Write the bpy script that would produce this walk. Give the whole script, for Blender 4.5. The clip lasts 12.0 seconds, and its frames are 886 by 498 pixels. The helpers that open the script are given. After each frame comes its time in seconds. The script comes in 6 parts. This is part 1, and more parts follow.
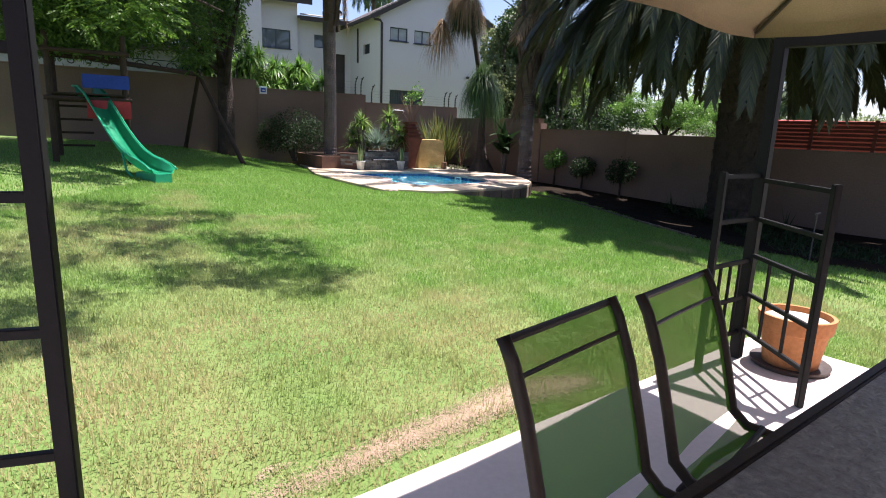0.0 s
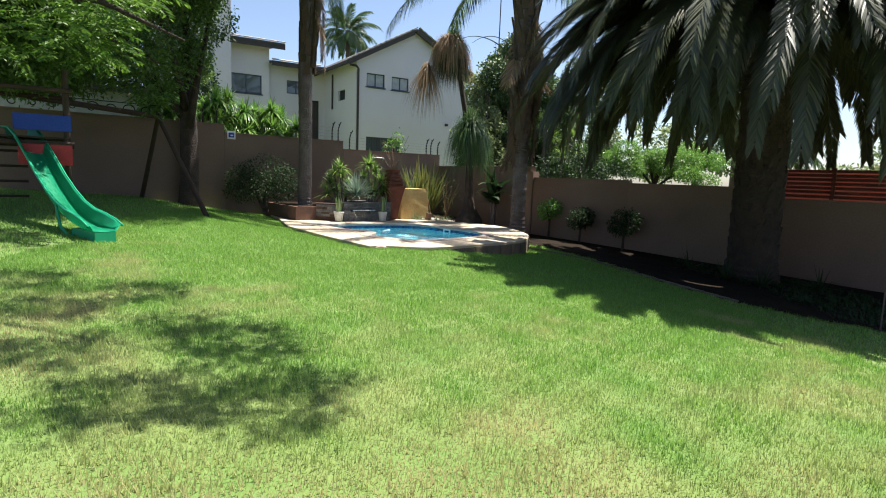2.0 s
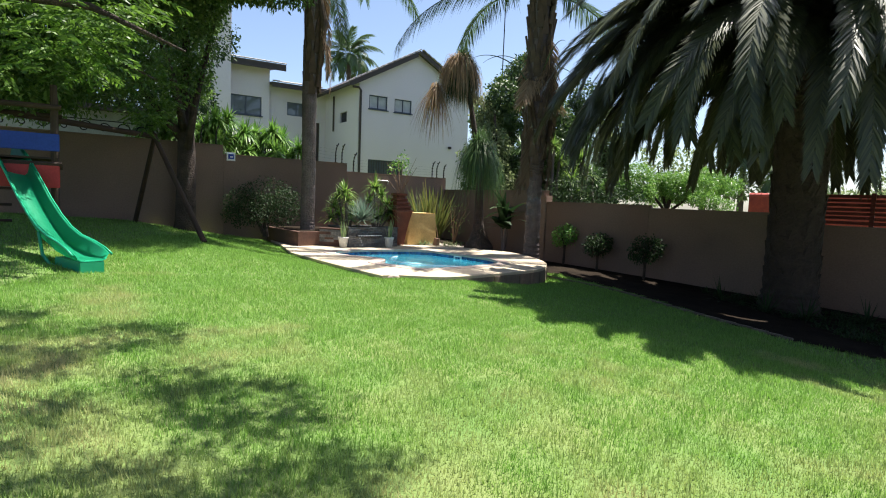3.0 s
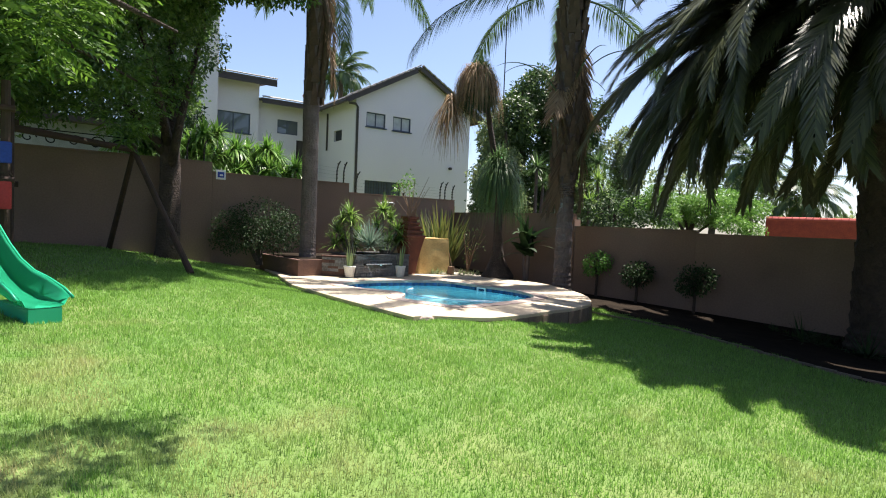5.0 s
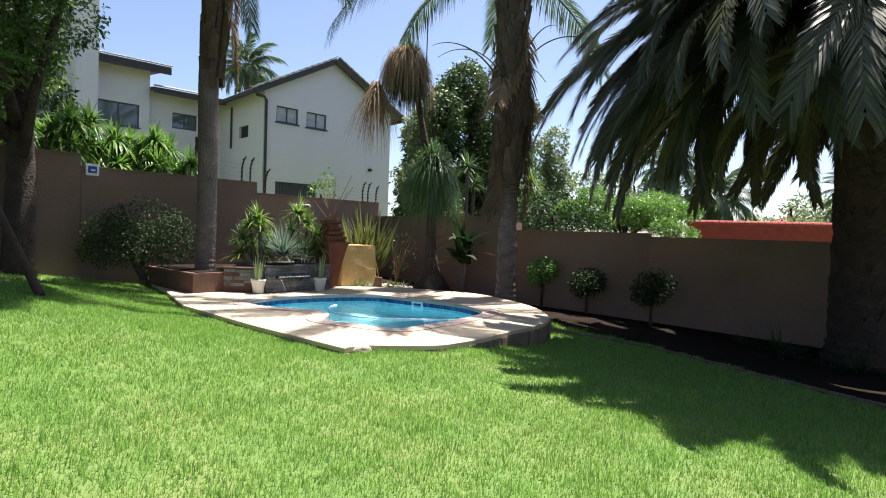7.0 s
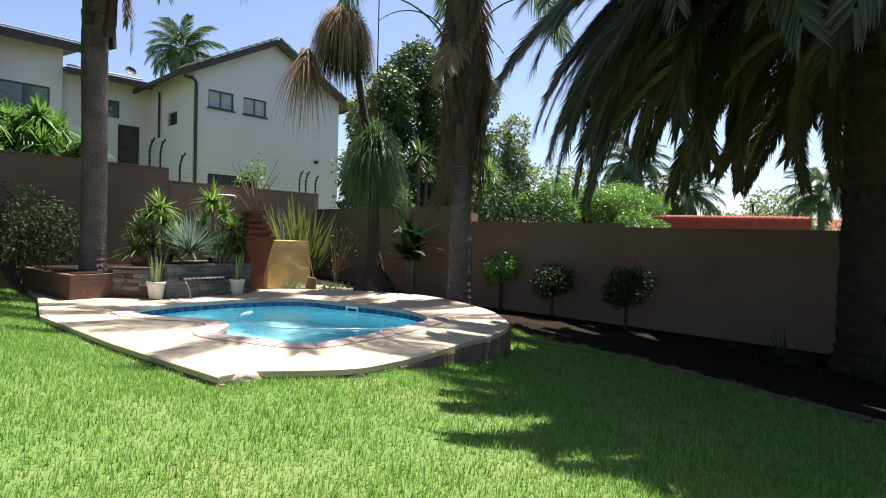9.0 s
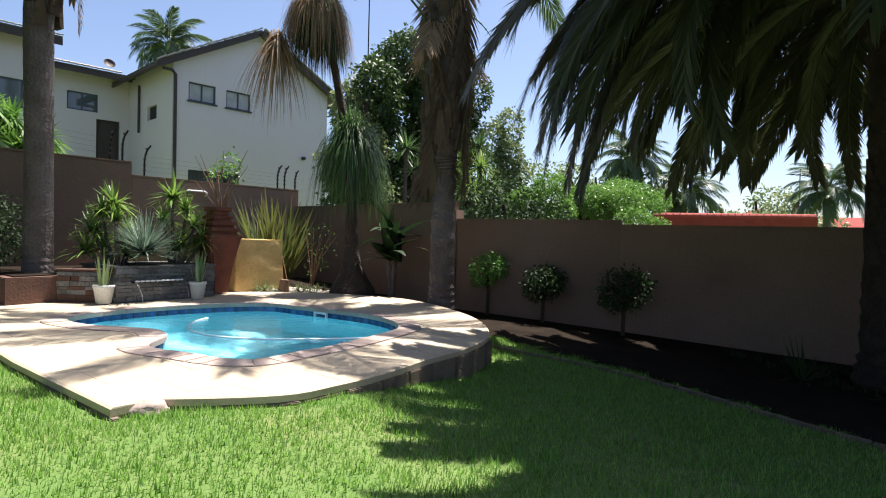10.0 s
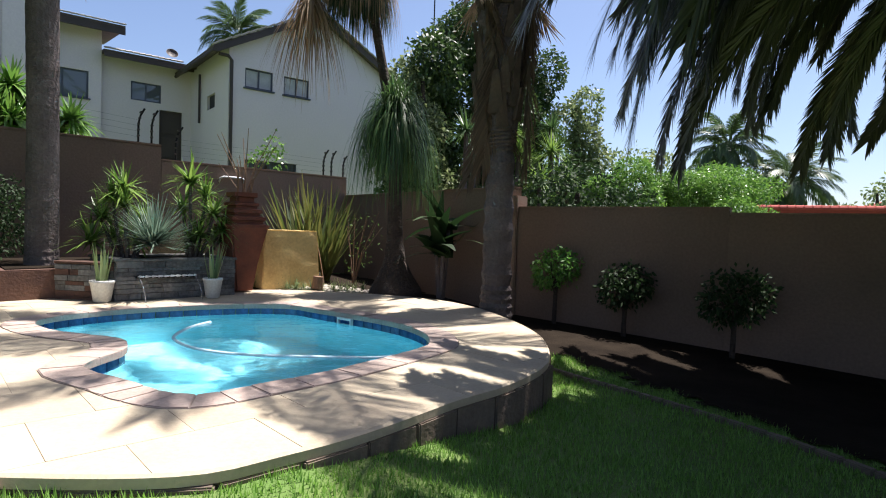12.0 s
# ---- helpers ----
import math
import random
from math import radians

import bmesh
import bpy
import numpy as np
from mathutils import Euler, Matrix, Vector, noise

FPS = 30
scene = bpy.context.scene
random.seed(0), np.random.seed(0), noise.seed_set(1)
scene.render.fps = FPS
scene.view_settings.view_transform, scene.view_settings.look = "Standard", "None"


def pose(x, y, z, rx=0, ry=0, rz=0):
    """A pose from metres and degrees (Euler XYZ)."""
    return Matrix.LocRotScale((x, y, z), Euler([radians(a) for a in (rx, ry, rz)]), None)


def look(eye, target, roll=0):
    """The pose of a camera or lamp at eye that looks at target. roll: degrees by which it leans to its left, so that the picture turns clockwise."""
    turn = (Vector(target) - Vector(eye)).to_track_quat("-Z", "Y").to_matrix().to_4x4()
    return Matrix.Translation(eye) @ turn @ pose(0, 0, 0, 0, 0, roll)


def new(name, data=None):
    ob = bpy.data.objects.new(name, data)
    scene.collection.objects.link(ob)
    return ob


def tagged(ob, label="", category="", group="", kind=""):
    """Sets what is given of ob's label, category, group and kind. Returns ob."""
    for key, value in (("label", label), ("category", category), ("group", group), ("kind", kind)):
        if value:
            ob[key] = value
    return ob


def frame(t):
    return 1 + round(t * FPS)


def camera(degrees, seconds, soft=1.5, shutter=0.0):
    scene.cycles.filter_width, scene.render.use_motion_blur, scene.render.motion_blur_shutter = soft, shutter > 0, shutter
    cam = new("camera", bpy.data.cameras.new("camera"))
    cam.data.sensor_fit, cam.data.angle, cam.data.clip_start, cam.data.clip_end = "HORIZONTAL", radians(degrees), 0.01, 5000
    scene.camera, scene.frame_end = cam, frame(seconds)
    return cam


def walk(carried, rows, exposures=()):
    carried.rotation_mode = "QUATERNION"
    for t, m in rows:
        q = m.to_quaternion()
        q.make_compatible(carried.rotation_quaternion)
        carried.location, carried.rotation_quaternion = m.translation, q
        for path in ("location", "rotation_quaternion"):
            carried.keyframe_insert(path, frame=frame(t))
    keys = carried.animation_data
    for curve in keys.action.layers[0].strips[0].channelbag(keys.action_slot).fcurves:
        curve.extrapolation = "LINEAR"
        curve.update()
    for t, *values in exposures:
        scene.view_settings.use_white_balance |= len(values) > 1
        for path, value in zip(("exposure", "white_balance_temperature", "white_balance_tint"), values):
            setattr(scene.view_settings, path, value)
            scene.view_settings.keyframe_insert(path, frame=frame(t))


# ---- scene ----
cam = camera(75.6, 12.0, soft=1.05)
METRES, EYE, TILT, LEAN, TURN = 11.0, 1.52, 0.6, -0.4, 0.0
ROWS = [
    (0.0, 0.0, 0.0, 0.0, 0.36, -12.49, -1.61),
    (0.5, -0.0149, 0.0326, -0.0003, -0.3, -10.92, -1.67),
    (1.0, -0.0261, 0.067, -0.0017, -1.55, -9.63, -1.73),
    (1.5, -0.0346, 0.1091, -0.0008, -2.19, -8.56, -1.76),
    (2.0, -0.0451, 0.1475, -0.0018, -2.73, -7.72, -1.74),
    (2.5, -0.0592, 0.184, -0.0023, -3.05, -6.86, -1.84),
    (3.0, -0.0779, 0.2245, -0.0024, -3.2, -5.38, -1.93),
    (5.0, -0.1509, 0.3907, -0.0043, -5.05, -3.02, -2.02),
    (5.5, -0.1604, 0.4325, -0.0055, -6.82, -2.78, -2.0),
    (6.0, -0.1664, 0.4742, -0.0079, -9.36, -2.52, -1.91),
    (6.5, -0.1659, 0.5162, -0.0093, -11.95, -2.27, -1.79),
    (7.0, -0.1615, 0.5583, -0.0103, -13.65, -2.12, -1.68),
    (9.0, -0.091, 0.707, -0.0268, -17.45, -1.9, -1.34),
    (9.5, -0.0647, 0.7391, -0.0284, -17.51, -1.96, -1.3),
    (10.0, -0.0387, 0.7734, -0.0285, -17.41, -1.98, -1.27),
    (10.5, -0.0153, 0.8072, -0.0297, -16.92, -2.01, -1.29),
    (11.0, 0.0028, 0.8424, -0.0327, -15.58, -2.13, -1.34),
    (11.5, 0.0181, 0.8807, -0.035, -13.41, -2.29, -1.46),
    (12.0, 0.0312, 0.9153, -0.0368, -9.89, -2.55, -1.52),
]
EXPOSURES = [(0.0, 1.45, 6200, 22), (1.2, 1.4, 6350, 14), (2.5, 1.48, 6450, 11), (5.5, 1.56, 6450, 15), (7.0, 1.53, 6450, 15), (9.5, 1.42, 6400, 15), (12.0, 1.24, 6250, 15)]
walk(cam, [(t, pose(0, 0, EYE, TILT, LEAN, TURN) @ pose(METRES * x, METRES * y, METRES * z, 90 + pitch, roll, yaw)) for t, x, y, z, yaw, pitch, roll in ROWS], EXPOSURES)

# ---- sky, sun ----
SUN_EL, SUN_AZ = radians(68), radians(56)
SUN = Vector((math.sin(SUN_AZ) * math.cos(SUN_EL), math.cos(SUN_AZ) * math.cos(SUN_EL), math.sin(SUN_EL)))
world = bpy.data.worlds.new("sky")
scene.world = world
world.use_nodes = True
wn = world.node_tree.nodes
sky = wn.new("ShaderNodeTexSky")
sky.sky_type, sky.sun_disc, sky.sun_elevation, sky.sun_rotation = "NISHITA", False, SUN_EL, SUN_AZ
sky.air_density, sky.dust_density, sky.ozone_density, sky.altitude = 1.0, 3.4, 1.2, 1200
wn["Background"].inputs["Strength"].default_value = 0.073
world.node_tree.links.new(sky.outputs[0], wn["Background"].inputs["Color"])
sun_data = bpy.data.lights.new("sun", "SUN")
sun_data.energy, sun_data.angle, sun_data.color = 5.0, radians(0.53), (1.0, 0.95, 0.86)
sun = new("sun", sun_data)
sun.matrix_world = look(SUN * 60, (0, 0, 0))


# ---- materials ----
def tone(c, k):
    return (min(1, c[0] * k), min(1, c[1] * k), min(1, c[2] * k), 1)


def surface(name, c1, c2=None, rough=0.8, big=2.0, fine=40.0, bump=0.15, metal=0.0, spread=0.12, stain=None, spec=0.4, dist=0.02):
    """A solid surface: large patches from c1 to c2, fine grain and relief, a little difference from thing to thing."""
    m = bpy.data.materials.new(name)
    m.use_nodes = True
    nt = m.node_tree
    n, li = nt.nodes, nt.links
    b = n["Principled BSDF"]
    b.inputs["Roughness"].default_value, b.inputs["Metallic"].default_value = rough, metal
    b.inputs["Specular IOR Level"].default_value = spec
    tc = n.new("ShaderNodeTexCoord")
    n1, n2 = n.new("ShaderNodeTexNoise"), n.new("ShaderNodeTexNoise")
    n1.inputs["Scale"].default_value, n1.inputs["Detail"].default_value = big, 5
    n2.inputs["Scale"].default_value, n2.inputs["Detail"].default_value = fine, 4
    for q in (n1, n2):
        li.new(tc.outputs["Object"], q.inputs["Vector"])
    c2 = c2 or tone(c1, 0.78)
    r1 = n.new("ShaderNodeValToRGB")
    r1.color_ramp.elements[0].position, r1.color_ramp.elements[1].position = 0.32, 0.68
    r1.color_ramp.elements[0].color, r1.color_ramp.elements[1].color = (*c1[:3], 1), (*c2[:3], 1)
    if stain:
        e = r1.color_ramp.elements.new(0.78)
        e.color = (*stain[:3], 1)
    li.new(n1.outputs["Fac"], r1.inputs["Fac"])
    hsv = n.new("ShaderNodeHueSaturation")
    li.new(r1.outputs["Color"], hsv.inputs["Color"])
    info = n.new("ShaderNodeObjectInfo")
    add = n.new("ShaderNodeMath")
    add.operation = "ADD"
    m1, m2 = n.new("ShaderNodeMapRange"), n.new("ShaderNodeMapRange")
    m1.inputs["To Min"].default_value, m1.inputs["To Max"].default_value = 0.5 - spread, 0.5 + spread
    m2.inputs["From Min"].default_value, m2.inputs["From Max"].default_value = 0.25, 0.75
    m2.inputs["To Min"].default_value, m2.inputs["To Max"].default_value = 0.5 - spread * 1.2, 0.5 + spread * 1.2
    li.new(info.outputs["Random"], m1.inputs["Value"])
    li.new(n2.outputs["Fac"], m2.inputs["Value"])
    li.new(m1.outputs[0], add.inputs[0])
    li.new(m2.outputs[0], add.inputs[1])
    li.new(add.outputs[0], hsv.inputs["Value"])
    li.new(hsv.outputs["Color"], b.inputs["Base Color"])
    bp = n.new("ShaderNodeBump")
    bp.inputs["Strength"].default_value, bp.inputs["Distance"].default_value = bump, dist
    li.new(n2.outputs["Fac"], bp.inputs["Height"])
    li.new(bp.outputs["Normal"], b.inputs["Normal"])
    return m


def foliage(name, c1, c2, rough=0.5, glow=0.35, spec=0.35, patch=0.0, dry=None, shine=1.5):
    """Leaves: each leaf its own tone between c1 and c2, light passing through; dry: patches of a dry colour."""
    m = bpy.data.materials.new(name)
    m.use_nodes = True
    nt = m.node_tree
    n, li = nt.nodes, nt.links
    b, out = n["Principled BSDF"], n["Material Output"]
    b.inputs["Roughness"].default_value = rough
    b.inputs["Specular IOR Level"].default_value = spec
    geo = n.new("ShaderNodeNewGeometry")
    r = n.new("ShaderNodeValToRGB")
    r.color_ramp.elements[0].color, r.color_ramp.elements[1].color = (*c1, 1), (*c2, 1)
    li.new(geo.outputs["Random Per Island"], r.inputs["Fac"])
    col = r.outputs["Color"]
    if dry:
        n1, n2 = n.new("ShaderNodeTexNoise"), n.new("ShaderNodeTexNoise")
        n1.inputs["Scale"].default_value, n1.inputs["Detail"].default_value = patch, 6
        n2.inputs["Scale"].default_value, n2.inputs["Detail"].default_value = patch * 0.23, 2
        li.new(geo.outputs["Position"], n1.inputs["Vector"])
        li.new(geo.outputs["Position"], n2.inputs["Vector"])
        s, s2 = n.new("ShaderNodeMath"), n.new("ShaderNodeMath")
        s.operation = "MULTIPLY"
        li.new(n1.outputs["Fac"], s.inputs[0])
        li.new(n2.outputs["Fac"], s.inputs[1])
        sep = n.new("ShaderNodeSeparateXYZ")
        li.new(geo.outputs["Position"], sep.inputs[0])
        far = n.new("ShaderNodeMapRange")
        far.inputs["From Min"].default_value, far.inputs["From Max"].default_value = 2.5, 11.0
        far.inputs["To Min"].default_value, far.inputs["To Max"].default_value = 0.25, -0.08
        li.new(sep.outputs["Y"], far.inputs["Value"])
        s2.operation = "ADD"
        li.new(s.outputs[0], s2.inputs[0])
        li.new(far.outputs[0], s2.inputs[1])
        k = n.new("ShaderNodeMapRange")
        k.inputs["From Min"].default_value, k.inputs["From Max"].default_value = 0.30, 0.54
        li.new(s2.outputs[0], k.inputs["Value"])
        mx = n.new("ShaderNodeMix")
        mx.data_type = "RGBA"
        li.new(k.outputs[0], mx.inputs["Factor"])
        li.new(col, mx.inputs["A"])
        mx.inputs["B"].default_value = (*dry, 1)
        col = mx.outputs["Result"]
    li.new(col, b.inputs["Base Color"])
    tr, mix = n.new("ShaderNodeBsdfTranslucent"), n.new("ShaderNodeMixShader")
    hs = n.new("ShaderNodeHueSaturation")
    hs.inputs["Value"].default_value, hs.inputs["Saturation"].default_value = shine, 1.05
    li.new(col, hs.inputs["Color"])
    li.new(hs.outputs["Color"], tr.inputs["Color"])
    mix.inputs["Fac"].default_value = glow
    li.new(b.outputs[0], mix.inputs[1])
    li.new(tr.outputs[0], mix.inputs[2])
    li.new(mix.outputs[0], out.inputs["Surface"])
    return m


def glass(name, colour, rough=0.03):
    m = bpy.data.materials.new(name)
    m.use_nodes = True
    b = m.node_tree.nodes["Principled BSDF"]
    b.inputs["Base Color"].default_value, b.inputs["Roughness"].default_value = (*colour, 1), rough
    b.inputs["Specular IOR Level"].default_value = 0.8
    return m


def water_material():
    m = bpy.data.materials.new("pool_water")
    m.use_nodes = True
    n, li = m.node_tree.nodes, m.node_tree.links
    b = n["Principled BSDF"]
    b.inputs["Base Color"].default_value = (0.72, 0.95, 1.0, 1)
    b.inputs["Roughness"].default_value, b.inputs["IOR"].default_value = 0.02, 1.33
    b.inputs["Transmission Weight"].default_value = 1.0
    tc, nz, bp = n.new("ShaderNodeTexCoord"), n.new("ShaderNodeTexNoise"), n.new("ShaderNodeBump")
    nz.inputs["Scale"].default_value, nz.inputs["Detail"].default_value = 5.0, 3
    li.new(tc.outputs["Object"], nz.inputs["Vector"])
    bp.inputs["Strength"].default_value, bp.inputs["Distance"].default_value = 0.35, 0.04
    li.new(nz.outputs["Fac"], bp.inputs["Height"])
    li.new(bp.outputs["Normal"], b.inputs["Normal"])
    return m


GRASS = foliage("grass_blades", (0.088, 0.19, 0.03), (0.225, 0.385, 0.085), rough=0.55, glow=0.35, patch=1.6, dry=(0.40, 0.35, 0.18))
TURF = surface("turf_soil", (0.08, 0.15, 0.03), (0.13, 0.17, 0.05), rough=0.95, big=1.3, fine=60, bump=0.5)
# soil darkened to near black; the wall bed's shade is put in
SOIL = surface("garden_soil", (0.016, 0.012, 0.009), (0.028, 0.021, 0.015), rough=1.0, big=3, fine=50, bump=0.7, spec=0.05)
BARE = surface("bare_earth", (0.27, 0.19, 0.135), (0.21, 0.16, 0.10), rough=0.95, big=6, fine=60, bump=0.5)
PLASTER = surface("brown_plaster", (0.215, 0.145, 0.112), (0.175, 0.12, 0.093), rough=0.9, big=0.7, fine=30, bump=0.25, stain=(0.14, 0.098, 0.078))
HOUSE = surface("house_plaster", (0.69, 0.615, 0.645), (0.65, 0.58, 0.61), rough=0.9, big=0.35, fine=18, bump=0.15, spread=0.04)
ROOF = surface("roof_tile", (0.11, 0.085, 0.08), (0.07, 0.06, 0.06), rough=0.8, big=3, fine=25)
ROOFEDGE = surface("roof_tile_edge", (0.42, 0.38, 0.36), (0.30, 0.26, 0.25), rough=0.8, big=3, fine=25)
FASCIA = surface("dark_fascia", (0.06, 0.045, 0.04), rough=0.6)
FRAME = surface("blue_grey_window_frame", (0.07, 0.08, 0.11), rough=0.5)
PANE = glass("window_pane", (0.10, 0.11, 0.13))
CURTAIN = surface("pale_curtain", (0.5, 0.5, 0.5), rough=0.95, big=4)
# near-black stand-in for unlit rooms: their darkness is put into colour
DARKROOM = surface("dark_interior", (0.03, 0.03, 0.035), rough=0.9)
SLAB = surface("cream_paving", (0.47, 0.40, 0.29), (0.41, 0.33, 0.24), rough=0.85, big=1.6, fine=35, bump=0.2, stain=(0.40, 0.30, 0.23), spread=0.06)
RIM = surface("pink_coping_stone", (0.42, 0.33, 0.285), (0.36, 0.28, 0.24), rough=0.85, big=5, fine=45, bump=0.25)
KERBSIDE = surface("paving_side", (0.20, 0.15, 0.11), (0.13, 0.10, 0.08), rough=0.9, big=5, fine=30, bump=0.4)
POOL = surface("pool_plaster", (0.22, 0.64, 0.75), (0.34, 0.76, 0.84), rough=0.7, big=1.1, fine=12, bump=0.05)
TILE = surface("blue_waterline_tile", (0.008, 0.035, 0.12), (0.025, 0.085, 0.21), rough=0.15, big=9, fine=40, bump=0.02, spread=0.25)
WATER = water_material()
PATIO = surface("pale_patio_slab", (0.60, 0.53, 0.49), (0.54, 0.47, 0.43), rough=0.85, big=1.2, fine=30, bump=0.12, spread=0.05)
STEEL = surface("black_painted_steel", (0.012, 0.012, 0.013), rough=0.6, fine=70, bump=0.05, spec=0.15)
CHAIRFRAME = surface("dark_bronze_tube", (0.035, 0.026, 0.02), rough=0.5, fine=60, bump=0.05, spec=0.25)
BEDBRICK = surface("dark_red_wall", (0.13, 0.07, 0.05), (0.09, 0.05, 0.04), rough=0.9, big=5, fine=30, bump=0.4)
TERRA = surface("terracotta", (0.52, 0.23, 0.09), (0.43, 0.17, 0.06), rough=0.85, big=6, fine=40)
PALEPEBBLE = surface("pale_gravel", (0.55, 0.5, 0.44), (0.36, 0.32, 0.27), rough=0.9, big=15, fine=50)
URN = surface("rust_red_clay", (0.20, 0.062, 0.034), (0.13, 0.042, 0.026), rough=0.75, big=5, fine=35)
SAND = surface("ochre_sandstone", (0.60, 0.44, 0.19), (0.50, 0.35, 0.14), rough=0.9, big=4, fine=25, bump=0.4, stain=(0.38, 0.26, 0.10))
SLATE = surface("grey_slate", (0.19, 0.185, 0.17), (0.09, 0.095, 0.10), rough=0.7, big=4, fine=25, bump=0.6, spread=0.34, stain=(0.20, 0.14, 0.10))
WHITEPOT = surface("white_glazed_pot", (0.72, 0.72, 0.68), rough=0.4, big=4)
BARK = surface("grey_palm_bark", (0.155, 0.125, 0.118), (0.10, 0.08, 0.076), rough=0.95, big=3, fine=22, bump=0.8, dist=0.05)
DARKBARK = surface("dark_bark", (0.07, 0.05, 0.04), (0.04, 0.03, 0.024), rough=0.95, big=5, fine=25, bump=0.9, dist=0.06)
BOOT = surface("palm_boot", (0.11, 0.075, 0.05), (0.06, 0.042, 0.03), rough=0.95, big=5, fine=25, bump=0.6)
SLIDE = surface("green_plastic", (0.012, 0.30, 0.15), (0.02, 0.36, 0.19), rough=0.32, big=2, fine=90, bump=0.02, spread=0.04)
LOG = surface("dark_pole_wood", (0.055, 0.032, 0.022), (0.035, 0.022, 0.016), rough=0.85, big=5, fine=30, bump=0.4)
BLUECLOTH = surface("blue_canvas", (0.03, 0.07, 0.36), rough=0.85)
REDPANEL = surface("red_plastic", (0.42, 0.03, 0.03), rough=0.5)
REDWOOD = surface("red_stained_wood", (0.14, 0.03, 0.022), (0.09, 0.02, 0.016), rough=0.8, big=4, fine=30)
REDBRICK = surface("red_brick", (0.36, 0.055, 0.035), (0.26, 0.04, 0.03), rough=0.9, big=4, fine=20, bump=0.3)
REDTILE = surface("red_roof_tile", (0.44, 0.07, 0.05), (0.33, 0.055, 0.045), rough=0.8, big=3, fine=20)
CREAM = surface("cream_canvas", (0.24, 0.19, 0.11), rough=0.9, big=2, fine=120)
WHITE = surface("white_plastic", (0.75, 0.76, 0.76), rough=0.4)
HOSE = surface("pale_blue_hose", (0.55, 0.68, 0.75), rough=0.4)
TABLE = surface("mottled_table_glass", (0.14, 0.13, 0.12), (0.24, 0.23, 0.21), rough=0.35, big=25, fine=60, bump=0.5, spread=0.2)
STICK = surface("dry_cane", (0.22, 0.13, 0.08), rough=0.8)
PALM = foliage("palm_leaflet", (0.026, 0.034, 0.013), (0.075, 0.085, 0.032), rough=0.4, glow=0.14, spec=0.45)
FEATHER = foliage("queen_palm_leaflet", (0.04, 0.075, 0.03), (0.09, 0.14, 0.05), rough=0.4, glow=0.3, spec=0.5)
DEADPALM = foliage("dry_palm_leaf", (0.20, 0.13, 0.075), (0.36, 0.26, 0.16), rough=0.7, glow=0.25)
PONY = foliage("strap_leaf", (0.04, 0.08, 0.03), (0.09, 0.16, 0.05), rough=0.45, glow=0.25)
BRIGHT = foliage("bright_leaf", (0.06, 0.15, 0.028), (0.19, 0.32, 0.07), rough=0.35, glow=0.32)
LEAF = foliage("tree_leaf", (0.04, 0.09, 0.018), (0.13, 0.21, 0.05), rough=0.45, glow=0.35)
JACA = foliage("feathery_leaf", (0.03, 0.075, 0.011), (0.12, 0.21, 0.035), rough=0.5, glow=0.33)
# leaf for dark plants; on shaded ones it puts the shade into colour
SHADE = foliage("dark_and_shaded_leaf", (0.014, 0.032, 0.011), (0.036, 0.065, 0.023), rough=0.65, glow=0.2, spec=0.2)
SHRUB = foliage("shrub_leaf", (0.06, 0.16, 0.03), (0.17, 0.33, 0.07), rough=0.35, glow=0.3)
FLAX = foliage("striped_flax", (0.04, 0.075, 0.02), (0.17, 0.165, 0.05), rough=0.5, glow=0.25)
GREY = foliage("grey_yucca", (0.08, 0.13, 0.095), (0.22, 0.29, 0.22), rough=0.5, glow=0.15)
SNAKE = foliage("snake_plant", (0.10, 0.17, 0.07), (0.30, 0.36, 0.16), rough=0.45, glow=0.15)
HUSK = foliage("dead_palm_husk", (0.075, 0.05, 0.033), (0.16, 0.11, 0.07), rough=0.75, glow=0.15)
# dense conifer leaf; the trees' backlit darkness is put into its colour
CONIFER = foliage("dense_dark_leaf", (0.022, 0.048, 0.014), (0.075, 0.12, 0.036), rough=0.5, glow=0.25)
DRAGON = foliage("dragon_leaf", (0.055, 0.12, 0.025), (0.21, 0.31, 0.07), rough=0.4, glow=0.3)
OLIVE = foliage("olive_leaf", (0.10, 0.14, 0.06), (0.22, 0.26, 0.12), rough=0.5, glow=0.35)


def sling_material():
    """Woven mesh that lets some light and view through its holes."""
    m = bpy.data.materials.new("green_sling_mesh")
    m.use_nodes = True
    n, li = m.node_tree.nodes, m.node_tree.links
    b, out = n["Principled BSDF"], n["Material Output"]
    b.inputs["Base Color"].default_value, b.inputs["Roughness"].default_value = (0.045, 0.15, 0.008, 1), 0.7
    tr, mix, mix2 = n.new("ShaderNodeBsdfTransparent"), n.new("ShaderNodeMixShader"), n.new("ShaderNodeMixShader")
    tl = n.new("ShaderNodeBsdfTranslucent")
    tl.inputs["Color"].default_value = (0.09, 0.27, 0.015, 1)
    mix2.inputs["Fac"].default_value, mix.inputs["Fac"].default_value = 0.5, 0.22
    li.new(b.outputs[0], mix2.inputs[1])
    li.new(tl.outputs[0], mix2.inputs[2])
    li.new(mix2.outputs[0], mix.inputs[1])
    li.new(tr.outputs[0], mix.inputs[2])
    li.new(mix.outputs[0], out.inputs["Surface"])
    return m


SLING = sling_material()


# ---- mesh helpers ----
def done(name, bm, material, smooth=False):
    me = bpy.data.meshes.new(name)
    bmesh.ops.recalc_face_normals(bm, faces=bm.faces[:])
    bm.to_mesh(me)
    bm.free()
    me.materials.append(material)
    if smooth:
        me.shade_smooth()
    return me


